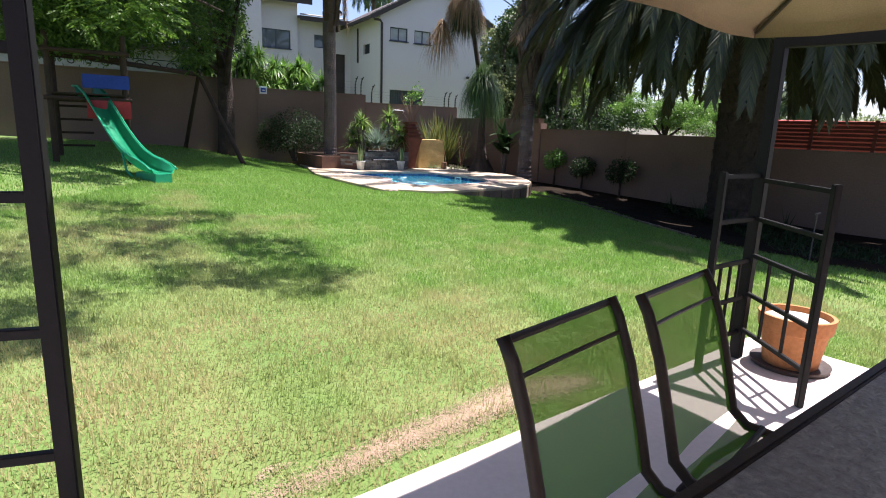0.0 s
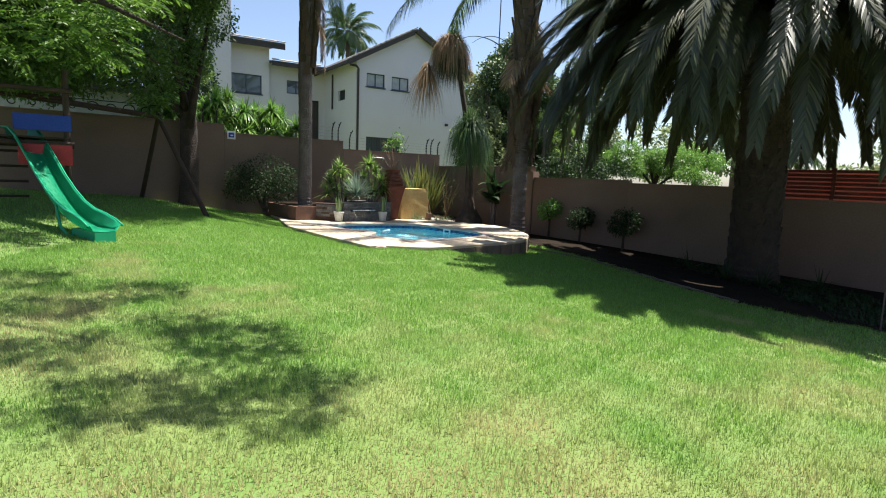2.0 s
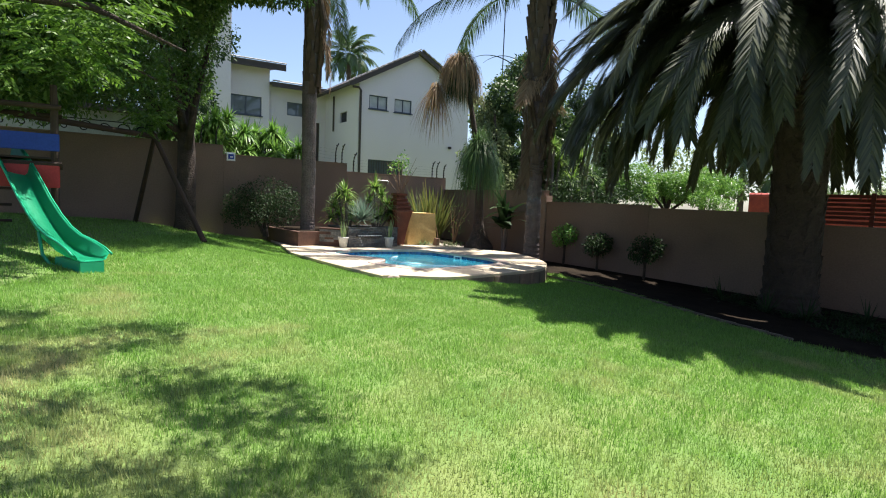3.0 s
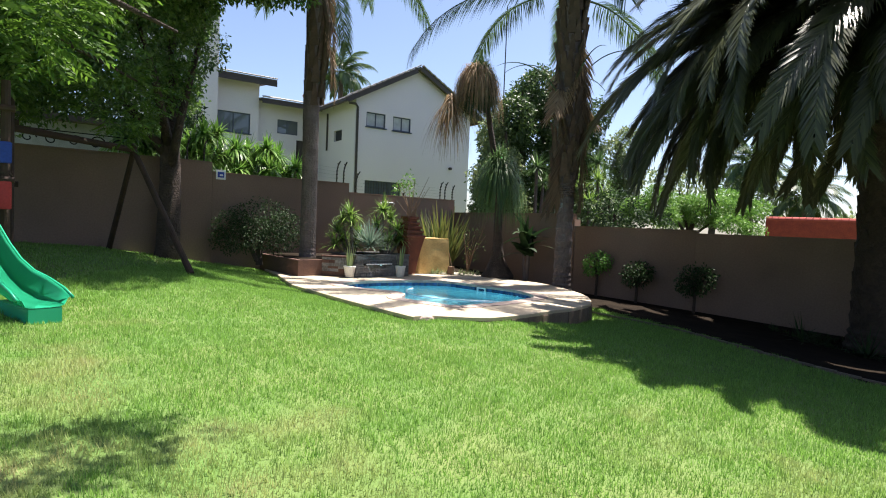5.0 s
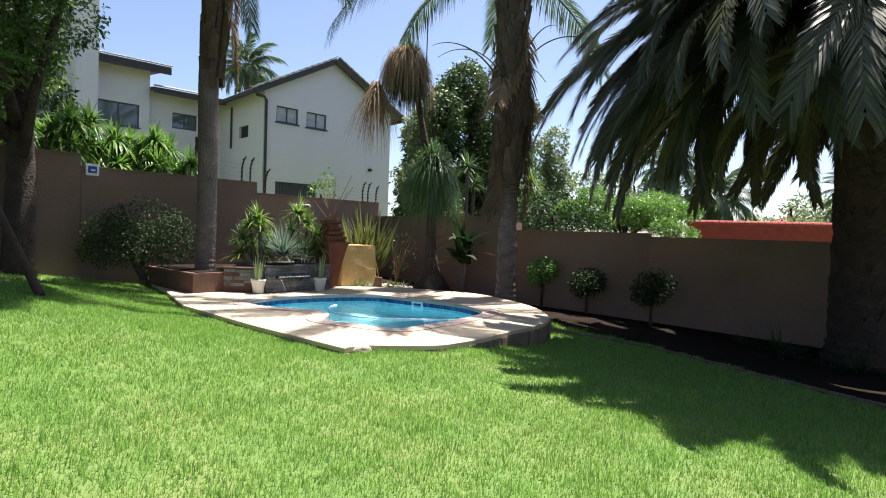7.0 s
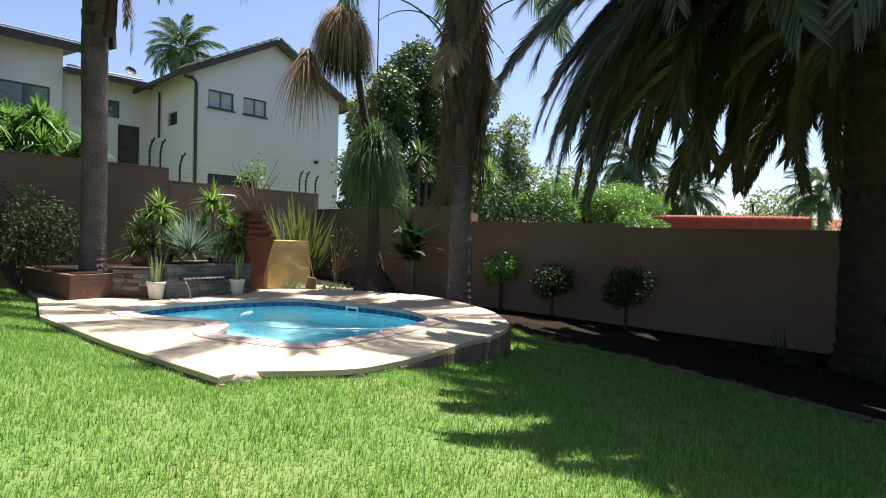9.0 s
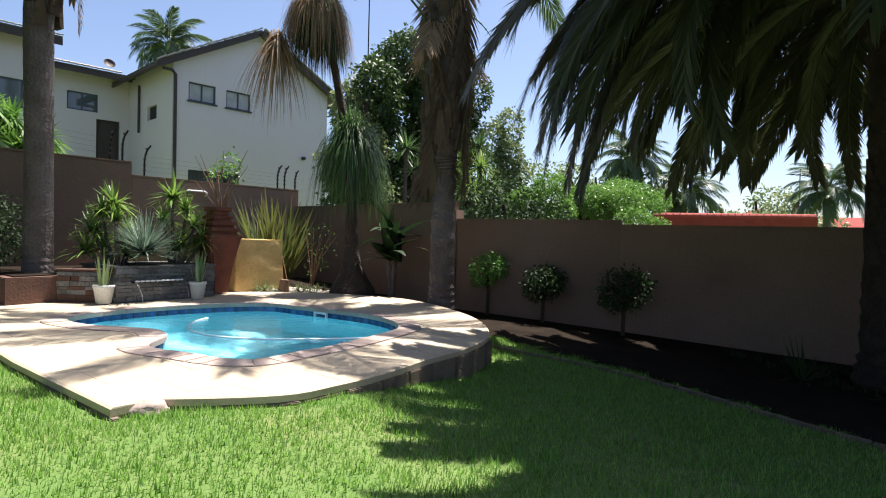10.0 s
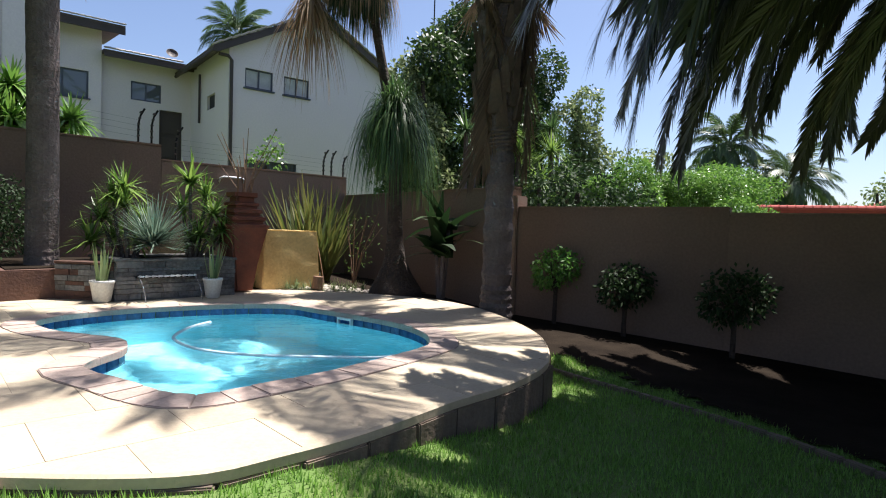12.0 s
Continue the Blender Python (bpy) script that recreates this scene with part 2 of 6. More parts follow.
def part(name, bm, material, parent, label="", smooth=False, at=None):
    me = bm if isinstance(bm, bpy.types.Mesh) else done(name, bm, material, smooth)
    ob = new(name, me)
    ob.parent = parent
    if at is not None:
        ob.matrix_basis = at
    return tagged(ob, label) if label else ob


def thing(name, label, category, at=None, group="", kind=""):
    ob = new(name)
    ob.empty_display_size = 0.1
    if at is not None:
        ob.matrix_basis = at
    return tagged(ob, label, category, group, kind)


def solid(name, bm, material, label, category="", kind="", group="", smooth=False, at=None):
    ob = new(name, bm if isinstance(bm, bpy.types.Mesh) else done(name, bm, material, smooth))
    if at is not None:
        ob.matrix_basis = at
    return tagged(ob, label, category, group, kind)


def box(bm, x0, x1, y0, y1, z0, z1, m=None, bevel=0.0):
    g = bmesh.ops.create_cube(bm, size=1)["verts"]
    bmesh.ops.transform(bm, matrix=Matrix.Translation(((x0 + x1) / 2, (y0 + y1) / 2, (z0 + z1) / 2)) @ Matrix.Diagonal((x1 - x0, y1 - y0, z1 - z0, 1)), verts=g)
    if bevel:
        e = list({e for v in g for e in v.link_edges})
        r = bmesh.ops.bevel(bm, geom=e, offset=bevel, segments=2, affect="EDGES")
        g = list({v for f in r["faces"] for v in f.verts} | {v for v in g if v.is_valid})
    if m is not None:
        bmesh.ops.transform(bm, matrix=m, verts=g)
    return bm


def tube(bm, pts, radii, n=8, cap=True):
    """A bent round bar through pts; radii: one number or one for each point."""
    pts = [Vector(p) for p in pts]
    if not isinstance(radii, (list, tuple)):
        radii = [radii] * len(pts)
    rings = []
    up = Vector((0.13, 0.31, 0.94))
    for i, p in enumerate(pts):
        d = (pts[min(i + 1, len(pts) - 1)] - pts[max(i - 1, 0)]).normalized()
        if abs(d.dot(up)) > 0.97:
            up = Vector((1, 0.1, 0))
        a = d.cross(up).normalized()
        b = d.cross(a)
        rings.append([bm.verts.new(p + (a * math.cos(2 * math.pi * k / n) + b * math.sin(2 * math.pi * k / n)) * radii[i]) for k in range(n)])
    for r0, r1 in zip(rings, rings[1:]):
        for k in range(n):
            bm.faces.new((r0[k], r0[(k + 1) % n], r1[(k + 1) % n], r1[k]))
    if cap:
        bm.faces.new(rings[0])
        bm.faces.new(rings[-1])
    return bm


def lathe(bm, profile, n=24):
    rings = [[bm.verts.new((r * math.cos(2 * math.pi * k / n), r * math.sin(2 * math.pi * k / n), z)) for k in range(n)] for r, z in profile]
    for r0, r1 in zip(rings, rings[1:]):
        for k in range(n):
            bm.faces.new((r0[k], r0[(k + 1) % n], r1[(k + 1) % n], r1[k]))
    bm.faces.new(rings[0])
    bm.faces.new(rings[-1])
    return bm


def prism(bm, poly, z0, z1):
    a = [bm.verts.new((x, y, z0)) for x, y in poly]
    b = [bm.verts.new((x, y, z1)) for x, y in poly]
    bm.faces.new(a)
    bm.faces.new(b)
    for i in range(len(poly)):
        j = (i + 1) % len(poly)
        bm.faces.new((a[i], a[j], b[j], b[i]))
    return bm


def loop_mesh(name, verts, faces, material, smooth=False):
    """A mesh of quads (or triangles) from numpy arrays."""
    verts, faces = np.asarray(verts, np.float32), np.asarray(faces, np.int32)
    k = faces.shape[1]
    me = bpy.data.meshes.new(name)
    me.vertices.add(len(verts))
    me.vertices.foreach_set("co", verts.ravel())
    me.loops.add(faces.size)
    me.loops.foreach_set("vertex_index", faces.ravel())
    me.polygons.add(len(faces))
    me.polygons.foreach_set("loop_start", np.arange(0, faces.size, k, dtype=np.int32))
    me.update(calc_edges=True)
    me.materials.append(material)
    if smooth:
        me.shade_smooth()
    return me


def unit(a):
    return a / np.maximum(np.linalg.norm(a, axis=1, keepdims=True), 1e-9)


def leaves(name, base, way, length, width, material, rng, bend=0.0):
    """Many leaves: each a bent blade of two faces, from its base along its way."""
    n = len(base)
    side = unit(np.cross(way, rng.normal(size=(n, 3))))
    length, width = np.broadcast_to(length, n)[:, None], np.broadcast_to(width, n)[:, None]
    mid = base + way * length * 0.5
    tip = base + way * length
    tip = tip - np.array([0, 0, 1.0]) * bend * length
    v = np.stack([base, mid + side * width / 2, tip, mid - side * width / 2], 1).reshape(-1, 3)
    f = np.arange(4 * n).reshape(n, 4)
    return loop_mesh(name, v, f, material)


def blades(name, base, way, length, width, material, rng, droop=0.5, steps=3, tuck=0.0):
    """Long strap leaves that arch over (tuck: and turn back in): strips of `steps` faces that taper to the tip."""
    n = len(base)
    flat = way * np.array([1, 1, 0]) + rng.normal(size=(n, 3)) * 0.02
    side = unit(np.cross(unit(flat), np.array([0, 0, 1.0])))
    length, width = np.broadcast_to(length, n), np.broadcast_to(width, n)
    rows = []
    for k in range(steps + 1):
        s = k / steps
        c = base + way * np.array([1 - tuck * s, 1 - tuck * s, 1.0]) * (length * s)[:, None] + np.array([0, 0, -1.0]) * (np.broadcast_to(droop, n) * length * s * s)[:, None]
        w = (width * (1 - 0.93 * s ** 1.5) / 2)[:, None]
        rows.append(np.stack([c - side * w, c + side * w], 1))
    v = np.stack(rows, 1).reshape(-1, 3)
    o = (np.arange(n) * 2 * (steps + 1))[:, None, None]
    q = np.array([[2 * k, 2 * k + 1, 2 * k + 3, 2 * k + 2] for k in range(steps)])[None]
    return loop_mesh(name, v, (o + q).reshape(-1, 4), material)




# ---- ground ----
# pool deck: outer edge, and the pool's edge, on the deck's level
DECK = 0.18
OUTER = [(-5.75, 21.2), (-5.15, 20.1), (-4.3, 18.1), (-3.63, 16.1), (-2.36, 14.02), (-1.29, 12.46), (-1.08, 12.64), (-0.57, 12.57), (-0.2, 12.58), (0.08, 12.73), (0.38, 12.92), (0.68, 13.17), (1.06, 13.52), (1.52, 13.88),
         (2.0, 14.48), (2.28, 15.3), (2.37, 16.0), (2.33, 16.8), (2.15, 17.7), (1.75, 18.5), (0.9, 19.1), (-0.1, 19.5), (-1.0, 19.6), (-2.2, 19.8), (-3.2, 20.0), (-4.4, 21.0)]


def curve_through(pts, n):
    """An open line rounded through its points, n pieces for each side."""
    out = []
    for i in range(len(pts) - 1):
        p = [Vector(pts[min(max(i + j, 0), len(pts) - 1)]) for j in (-1, 0, 1, 2)]
        for k in range(n):
            t = k / n
            out.append(tuple(0.5 * ((2 * p[1]) + (p[2] - p[0]) * t + (2 * p[0] - 5 * p[1] + 4 * p[2] - p[3]) * t * t + (3 * p[1] - p[0] - 3 * p[2] + p[3]) * t ** 3)))
    return out + [tuple(pts[-1])]


OUTER = OUTER[:6] + curve_through(OUTER[6:21], 3) + OUTER[21:]
INNER = [(-1.40, 14.97), (-1.47, 14.44), (-1.03, 14.02), (-0.76, 13.78), (-0.5, 13.66), (-0.2, 13.84), (0.34, 14.25), (1.01, 14.93), (1.19, 15.25), (1.2, 15.75), (1.0, 16.3), (0.62, 16.8), (0.1, 17.35), (-0.3, 17.75), (-0.9, 17.78),
         (-1.6, 17.55), (-2.2, 17.2), (-2.6, 16.75), (-2.68, 16.35), (-2.5, 16.05), (-2.15, 15.75), (-1.62, 15.48), (-1.46, 15.25)]


def inside(x, y, poly):
    x, y = np.asarray(x, float), np.asarray(y, float)
    r = np.zeros(x.shape, bool)
    for (x0, y0), (x1, y1) in zip(poly, poly[1:] + poly[:1]):
        c = (y0 > y) != (y1 > y)
        r ^= c & (x < (x1 - x0) * (y - y0) / ((y1 - y0) if y1 != y0 else 1e-9) + x0)
    return r


# the lawn's far right edge, where the planting bed begins, and the patio's edge
BED = [(2.35, 16.6), (2.74, 16.1), (3.16, 14.5), (3.55, 13.2), (3.9, 11.2), (4.6, 9.6), (6.2, 8.4), (12, 6.0), (12, 30), (2, 30), (2, 17.4)]
PATIO_POLY = [(-6.5, -2.66), (2.5, 4.34), (3.65, 2.86), (7.5, 5.8), (7.5, -6), (-6.5, -6)]



def edge_distance(x, y, poly):
    """How far points lie from an outline."""
    x, y = np.asarray(x, float), np.asarray(y, float)
    best = np.full(x.shape, 1e9)
    for (x0, y0), (x1, y1) in zip(poly, poly[1:] + poly[:1]):
        dx, dy = x1 - x0, y1 - y0
        t = np.clip(((x - x0) * dx + (y - y0) * dy) / (dx * dx + dy * dy), 0, 1)
        best = np.minimum(best, np.hypot(x - x0 - t * dx, y - y0 - t * dy))
    return best


def ground(x, y):
    """Height of the lawn, which falls gently across the garden and dips to the paving's edges."""
    x, y = np.asarray(x, float), np.asarray(y, float)
    z = 0.01 - 0.0666 * np.clip(x, -12, 9) + 0.0076 * np.clip(y, -4, 30)
    d = np.where(inside(x, y, OUTER), 0, edge_distance(x, y, OUTER))
    z = np.minimum(z, DECK - 0.09 + 0.16 * d)
    z = z - 0.14 * np.clip((x - 0.2) / 1.3, 0, 1) * np.clip((y - 11.5) / 1.5, 0, 1) * np.exp(-d / 0.9)
    d = np.where(inside(x, y, PATIO_POLY), 0, edge_distance(x, y, PATIO_POLY))
    return np.minimum(z, -0.03 + 0.25 * d)


rng = np.random.default_rng(5)
gx = np.unique(np.concatenate([np.linspace(-400, -14, 14), np.linspace(-14, 14, 141), np.linspace(14, 400, 14)]))
gy = np.unique(np.concatenate([np.linspace(-300, -6, 10), np.linspace(-6, 30, 181), np.linspace(30, 900, 18)]))
GX, GY = np.meshgrid(gx, gy, indexing="ij")
GZ = ground(GX, GY)
GZ = np.where(inside(GX, GY, OUTER) & (edge_distance(GX, GY, OUTER) > 0.3), -1.7, GZ)
GZ = np.where(inside(GX, GY, PATIO_POLY) & (edge_distance(GX, GY, PATIO_POLY) > 0.3), -0.2, GZ)
nx, ny = len(gx), len(gy)
idx = np.arange(nx * ny).reshape(nx, ny)
quads = np.stack([idx[:-1, :-1], idx[1:, :-1], idx[1:, 1:], idx[:-1, 1:]], -1).reshape(-1, 4)
me = loop_mesh("ground", np.stack([GX, GY, GZ], -1).reshape(-1, 3), quads, TURF, True)
solid("ground", me, TURF, "sloping garden ground under the lawn, soil and thatch", "ground", "structure")


def drape(name, poly, lift, step, material, fray=0.0):
    """A sheet laid over the ground inside an outline."""
    px, py = [p[0] for p in poly], [p[1] for p in poly]
    ax, ay = np.arange(min(px), max(px) + step, step), np.arange(min(py), max(py) + step, step)
    X, Y = np.meshgrid(ax, ay, indexing="ij")
    Z = ground(X, Y) + lift
    ids = np.arange(X.size).reshape(X.shape)
    q = np.stack([ids[:-1, :-1], ids[1:, :-1], ids[1:, 1:], ids[:-1, 1:]], -1).reshape(-1, 4)
    cx, cy = X.ravel()[q].mean(1), Y.ravel()[q].mean(1)
    keep = inside(cx + fray * np.sin(cy * 9) + fray * np.sin(cy * 23 + 1), cy + fray * np.sin(cx * 11), poly)
    if fray < 0.04:
        keep &= np.random.default_rng(2).uniform(size=len(cx)) < edge_distance(cx, cy, poly) / 0.13
    return loop_mesh(name, np.stack([X, Y, Z], -1).reshape(-1, 3), q[keep], material, True)


solid("soil_bed", drape("soil_bed", BED, 0.02, 0.12, SOIL, 0.05), SOIL, "bare soil of the bed along the wall, shade put into its colour", "soil", "structure")
BACK_BED = [(-2.3, 19.75), (-1.0, 19.5), (0.9, 19.0), (1.8, 18.4), (2.8, 18.9), (0.5, 23.0), (-2.4, 21.4)]
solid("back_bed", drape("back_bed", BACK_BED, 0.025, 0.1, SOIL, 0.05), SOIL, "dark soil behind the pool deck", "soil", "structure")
BARE_POLY = [(-0.75, 1.92), (-0.1, 2.42), (0.6, 2.98), (1.1, 3.36), (1.0, 3.55), (0.65, 3.45), (0.35, 3.25), (0.05, 2.9), (-0.4, 2.45), (-0.8, 2.05)]
solid("bare_patch", drape("bare_patch", BARE_POLY, 0.012, 0.004, BARE, 0.035), BARE, "worn bare earth at the edge of the lawn", "soil", "structure")

# ---- patio ----
bm = prism(bmesh.new(), PATIO_POLY, -0.25, 0.0)
bmesh.ops.bevel(bm, geom=[e for e in bm.edges if all(v.co.z > -0.01 for v in e.verts)], offset=0.015, segments=2, affect="EDGES")
solid("patio", bm, PATIO, "pale smooth patio slab beside the lawn", "pavement", "structure")
E1 = Vector((0.79, 0.613, 0))
E2 = Vector((-0.613, 0.79, 0))
HOUSE_AT = Matrix.Translation((0, 0, 0)) @ Matrix(((E1.x, E2.x, 0, 0), (E1.y, E2.y, 0, 0), (0, 0, 1, 0), (0, 0, 0, 1)))
# unseen wall added behind the camera; it closes the patio and bounces light
bm = box(bmesh.new(), -8, 9, -2.6, -2.3, -0.3, 3.4)
solid("wall_patio", bm, HOUSE, "plain unseen wall added behind the patio to bounce light", "wall", "structure", at=HOUSE_AT)

# ---- garden walls ----
WA = Matrix.Translation((-2.9, 21.3, 0)) @ Matrix.Rotation(math.atan(0.63), 4, "Z")


def garden_wall(name, u0, u1, top, m, label, z0=-0.4):
    bm = bmesh.new()
    box(bm, u0, u1, 0, 0.22, z0, top - 0.04, bevel=0.012)
    box(bm, u0, u1, -0.015, 0.235, top - 0.04, top, bevel=0.012)
    return solid(name, bm, PLASTER, label, "wall", "structure", at=m)


garden_wall("wall_left_1", -16, -3.92, 2.86, WA, "tall brown plastered boundary wall")
garden_wall("wall_left_2", -3.92, -0.06, 2.62, WA, "brown plastered boundary wall, one step lower")
garden_wall("wall_left_3", -0.06, 3.9, 2.36, WA, "brown plastered boundary wall behind the planter")
c0, c1 = Vector((0.38, 23.35, 0)), Vector((2.95, 18.75, 0))
WC = Matrix.Translation(c0) @ Matrix.Rotation(math.atan2((c1 - c0).y, (c1 - c0).x), 4, "Z")
garden_wall("wall_back", 0.0, (c1 - c0).length, 1.95, WC, "brown plastered wall behind the palms")
WR = Matrix.Translation((2.95, 18.75, 0)) @ Matrix.Rotation(radians(-45), 4, "Z")
garden_wall("wall_right_1", 0.0, 3.1, 1.63, WR, "low brown plastered wall in the palm's shade", -0.8)
garden_wall("wall_right_2", 3.1, 6.5, 1.56, WR, "low brown plastered wall in the palm's shade", -0.8)
garden_wall("wall_right_3", 6.5, 16, 1.34, WR, "low brown plastered wall carrying a wooden screen", -0.8)
bm = box(bmesh.new(), -0.25, 0.12, -0.06, 0.30, -0.6, 1.80, bevel=0.015)
solid("wall_pier", bm, PLASTER, "square plastered pier where two garden walls meet", "pier", "structure", at=WR)

# ---- pool ----
deck = thing("pool_deck", "raised cream paving round the swimming pool", "pool deck", kind="structure")


def ring_mesh(name, outer, inner, z, material):
    """A flat deck with a hole, filled between its two outlines."""
    bm = bmesh.new()
    es = []
    for poly in (outer, inner):
        vs = [bm.verts.new((x, y, z)) for x, y in poly]
        es += [bm.edges.new((vs[i], vs[(i + 1) % len(vs)])) for i in range(len(vs))]
    bmesh.ops.triangle_fill(bm, use_beauty=True, edges=es)
    return bm


def offset(poly, d):
    """The outline moved outwards by d (inwards when negative)."""
    area = sum(x0 * y1 - x1 * y0 for (x0, y0), (x1, y1) in zip(poly, poly[1:] + poly[:1]))
    s = 1 if area > 0 else -1
    out = []
    for i, p in enumerate(poly):
        a, b = Vector(poly[i - 1]), Vector(poly[(i + 1) % len(poly)])
        t = (b - a).normalized()
        out.append((p[0] + s * d * t.y, p[1] - s * d * t.x))
    return out


def smooth_loop(poly, n, keep=()):
    """A closed outline rounded through its points, n pieces for each side."""
    out = []
    k = len(poly)
    for i in range(k):
        p = [Vector(poly[(i + j) % k]) for j in (-1, 0, 1, 2)]
        for s in range(n):
            t = s / n
            out.append(tuple(0.5 * ((2 * p[1]) + (p[2] - p[0]) * t + (2 * p[0] - 5 * p[1] + 4 * p[2] - p[3]) * t * t + (3 * p[1] - p[0] - 3 * p[2] + p[3]) * t ** 3)))
    return out


RIM_IN = smooth_loop(INNER, 4)
RIM_OUT = offset(RIM_IN, 0.24)
part("paving_bed", ring_mesh("paving_bed", OUTER, RIM_OUT, DECK - 0.005, SLAB), RIM, deck, "sandy joints between the slabs")
sheet = ring_mesh("paving_slab", OUTER, RIM_OUT, DECK, SLAB)
A0, SIZE = radians(33), 0.62
AU, AV = Vector((math.cos(A0), math.sin(A0), 0)), Vector((-math.sin(A0), math.cos(A0), 0))
rr = random.Random(29)
for row in range(8, 42):
    shift = SIZE * (0.5 if row % 2 else 0.0) + rr.uniform(-0.05, 0.05)
    for col in range(-4, 26):
        bm = sheet.copy()
        for way, at_d in ((AU, shift + SIZE * (col + 1) - 0.0014), (-AU, -(shift + SIZE * col + 0.0014)), (AV, SIZE * (row + 1) - 0.0014), (-AV, -(SIZE * row + 0.0014))):
            bmesh.ops.bisect_plane(bm, geom=bm.verts[:] + bm.edges[:] + bm.faces[:], plane_co=way * at_d, plane_no=way, clear_outer=True)
            if not bm.faces:
                break
        if not bm.faces or sum(f.calc_area() for f in bm.faces) < 0.004:
            bm.free()
            continue
        rim_edges = [e for e in bm.edges if e.is_boundary]
        low_side = bmesh.ops.extrude_edge_only(bm, edges=rim_edges)["geom"]
        bmesh.ops.translate(bm, vec=(0, 0, -0.02), verts=[v for v in low_side if isinstance(v, bmesh.types.BMVert)])
        bmesh.ops.translate(bm, vec=(0, 0, rr.uniform(-0.0015, 0.0015)), verts=bm.verts[:])
        part("paving_slab", bm, SLAB, deck)
sheet.free()
bm = bmesh.new()
for (x0, y0), (x1, y1) in zip(OUTER, OUTER[1:] + OUTER[:1]):
    v = [bm.verts.new(c) for c in ((x0, y0, DECK - 0.05), (x1, y1, DECK - 0.05), (x1, y1, -0.75), (x0, y0, -0.75))]
    bm.faces.new(v)
part("retaining_side", bm, KERBSIDE, deck, "dark side of the raised paving")
bm = bmesh.new()
o2 = offset(OUTER, 0.02)
for i in range(len(OUTER)):
    j = (i + 1) % len(OUTER)
    a, b, c, d = OUTER[i], OUTER[j], o2[j], o2[i]
    v = [bm.verts.new((*a, DECK + 0.003)), bm.verts.new((*b, DECK + 0.003)), bm.verts.new((*c, DECK - 0.008)), bm.verts.new((*d, DECK - 0.008)), bm.verts.new((*c, DECK - 0.055)), bm.verts.new((*d, DECK - 0.055)), bm.verts.new((*a, DECK - 0.055)), bm.verts.new((*b, DECK - 0.055))]
    for f in ((0, 1, 2, 3), (3, 2, 4, 5), (5, 4, 7, 6)):
        bm.faces.new([v[k] for k in f])
part("paving_nosing", bm, SLAB, deck)

pool = thing("swimming_pool", "small kidney-shaped swimming pool with blue tiles", "swimming pool")
FLOOR = -1.25
bm = bmesh.new()
k = len(RIM_IN)
wall_in = RIM_IN
low = offset(RIM_IN, -0.18)
for i in range(k):
    j = (i + 1) % k
    v = [bm.verts.new(c) for c in ((*wall_in[i], DECK - 0.2), (*wall_in[j], DECK - 0.2), (*low[j], FLOOR), (*low[i], FLOOR))]
    bm.faces.new(v)
bmesh.ops.remove_doubles(bm, verts=bm.verts[:], dist=0.0005)
bm.faces.new([bm.verts.new((x, y, FLOOR)) for x, y in low])
part("basin", bm, POOL, pool, "pale blue pool plaster")
bm = bmesh.new()
bm.faces.new([bm.verts.new((x, y, DECK - 0.115)) for x, y in offset(RIM_IN, 0.004)])
water = part("water", bm, WATER, pool, "clear turquoise pool water")
water.visible_shadow = False

# ---- neighbouring house ----
HA = Matrix(((0.875, -0.485, 0, -3.43), (0.485, 0.875, 0, 29.7), (0, 0, 1, 0), (0, 0, 0, 1)))
house = thing("house", "two-storey plastered house with dark tiled roofs beyond the wall", "house", at=HA)


def holed_wall(u0, u1, z0, z1, holes, thick=0.25):
    """An upright wall in the plane v = 0, its thickness behind it, with openings (u0, u1, z0, z1) through it."""
    us = sorted({u0, u1, *[h[0] for h in holes], *[h[1] for h in holes]})
    zs = sorted({z0, z1, *[h[2] for h in holes], *[h[3] for h in holes]})
    bm = bmesh.new()
    for a, b in zip(us, us[1:]):
        for c, d in zip(zs, zs[1:]):
            if any(h[0] <= a and b <= h[1] and h[2] <= c and d <= h[3] for h in holes):
                continue
            for v in (0, thick):
                bm.faces.new([bm.verts.new(p) for p in ((a, v, c), (b, v, c), (b, v, d), (a, v, d))])
    for a, b, c, d in holes:
        for p, q in (((a, c), (b, c)), ((b, c), (b, d)), ((b, d), (a, d)), ((a, d), (a, c))):
            bm.faces.new([bm.verts.new(w) for w in ((p[0], 0, p[1]), (q[0], 0, q[1]), (q[0], thick, q[1]), (p[0], thick, p[1]))])
    bmesh.ops.remove_doubles(bm, verts=bm.verts[:], dist=0.001)
    return bm


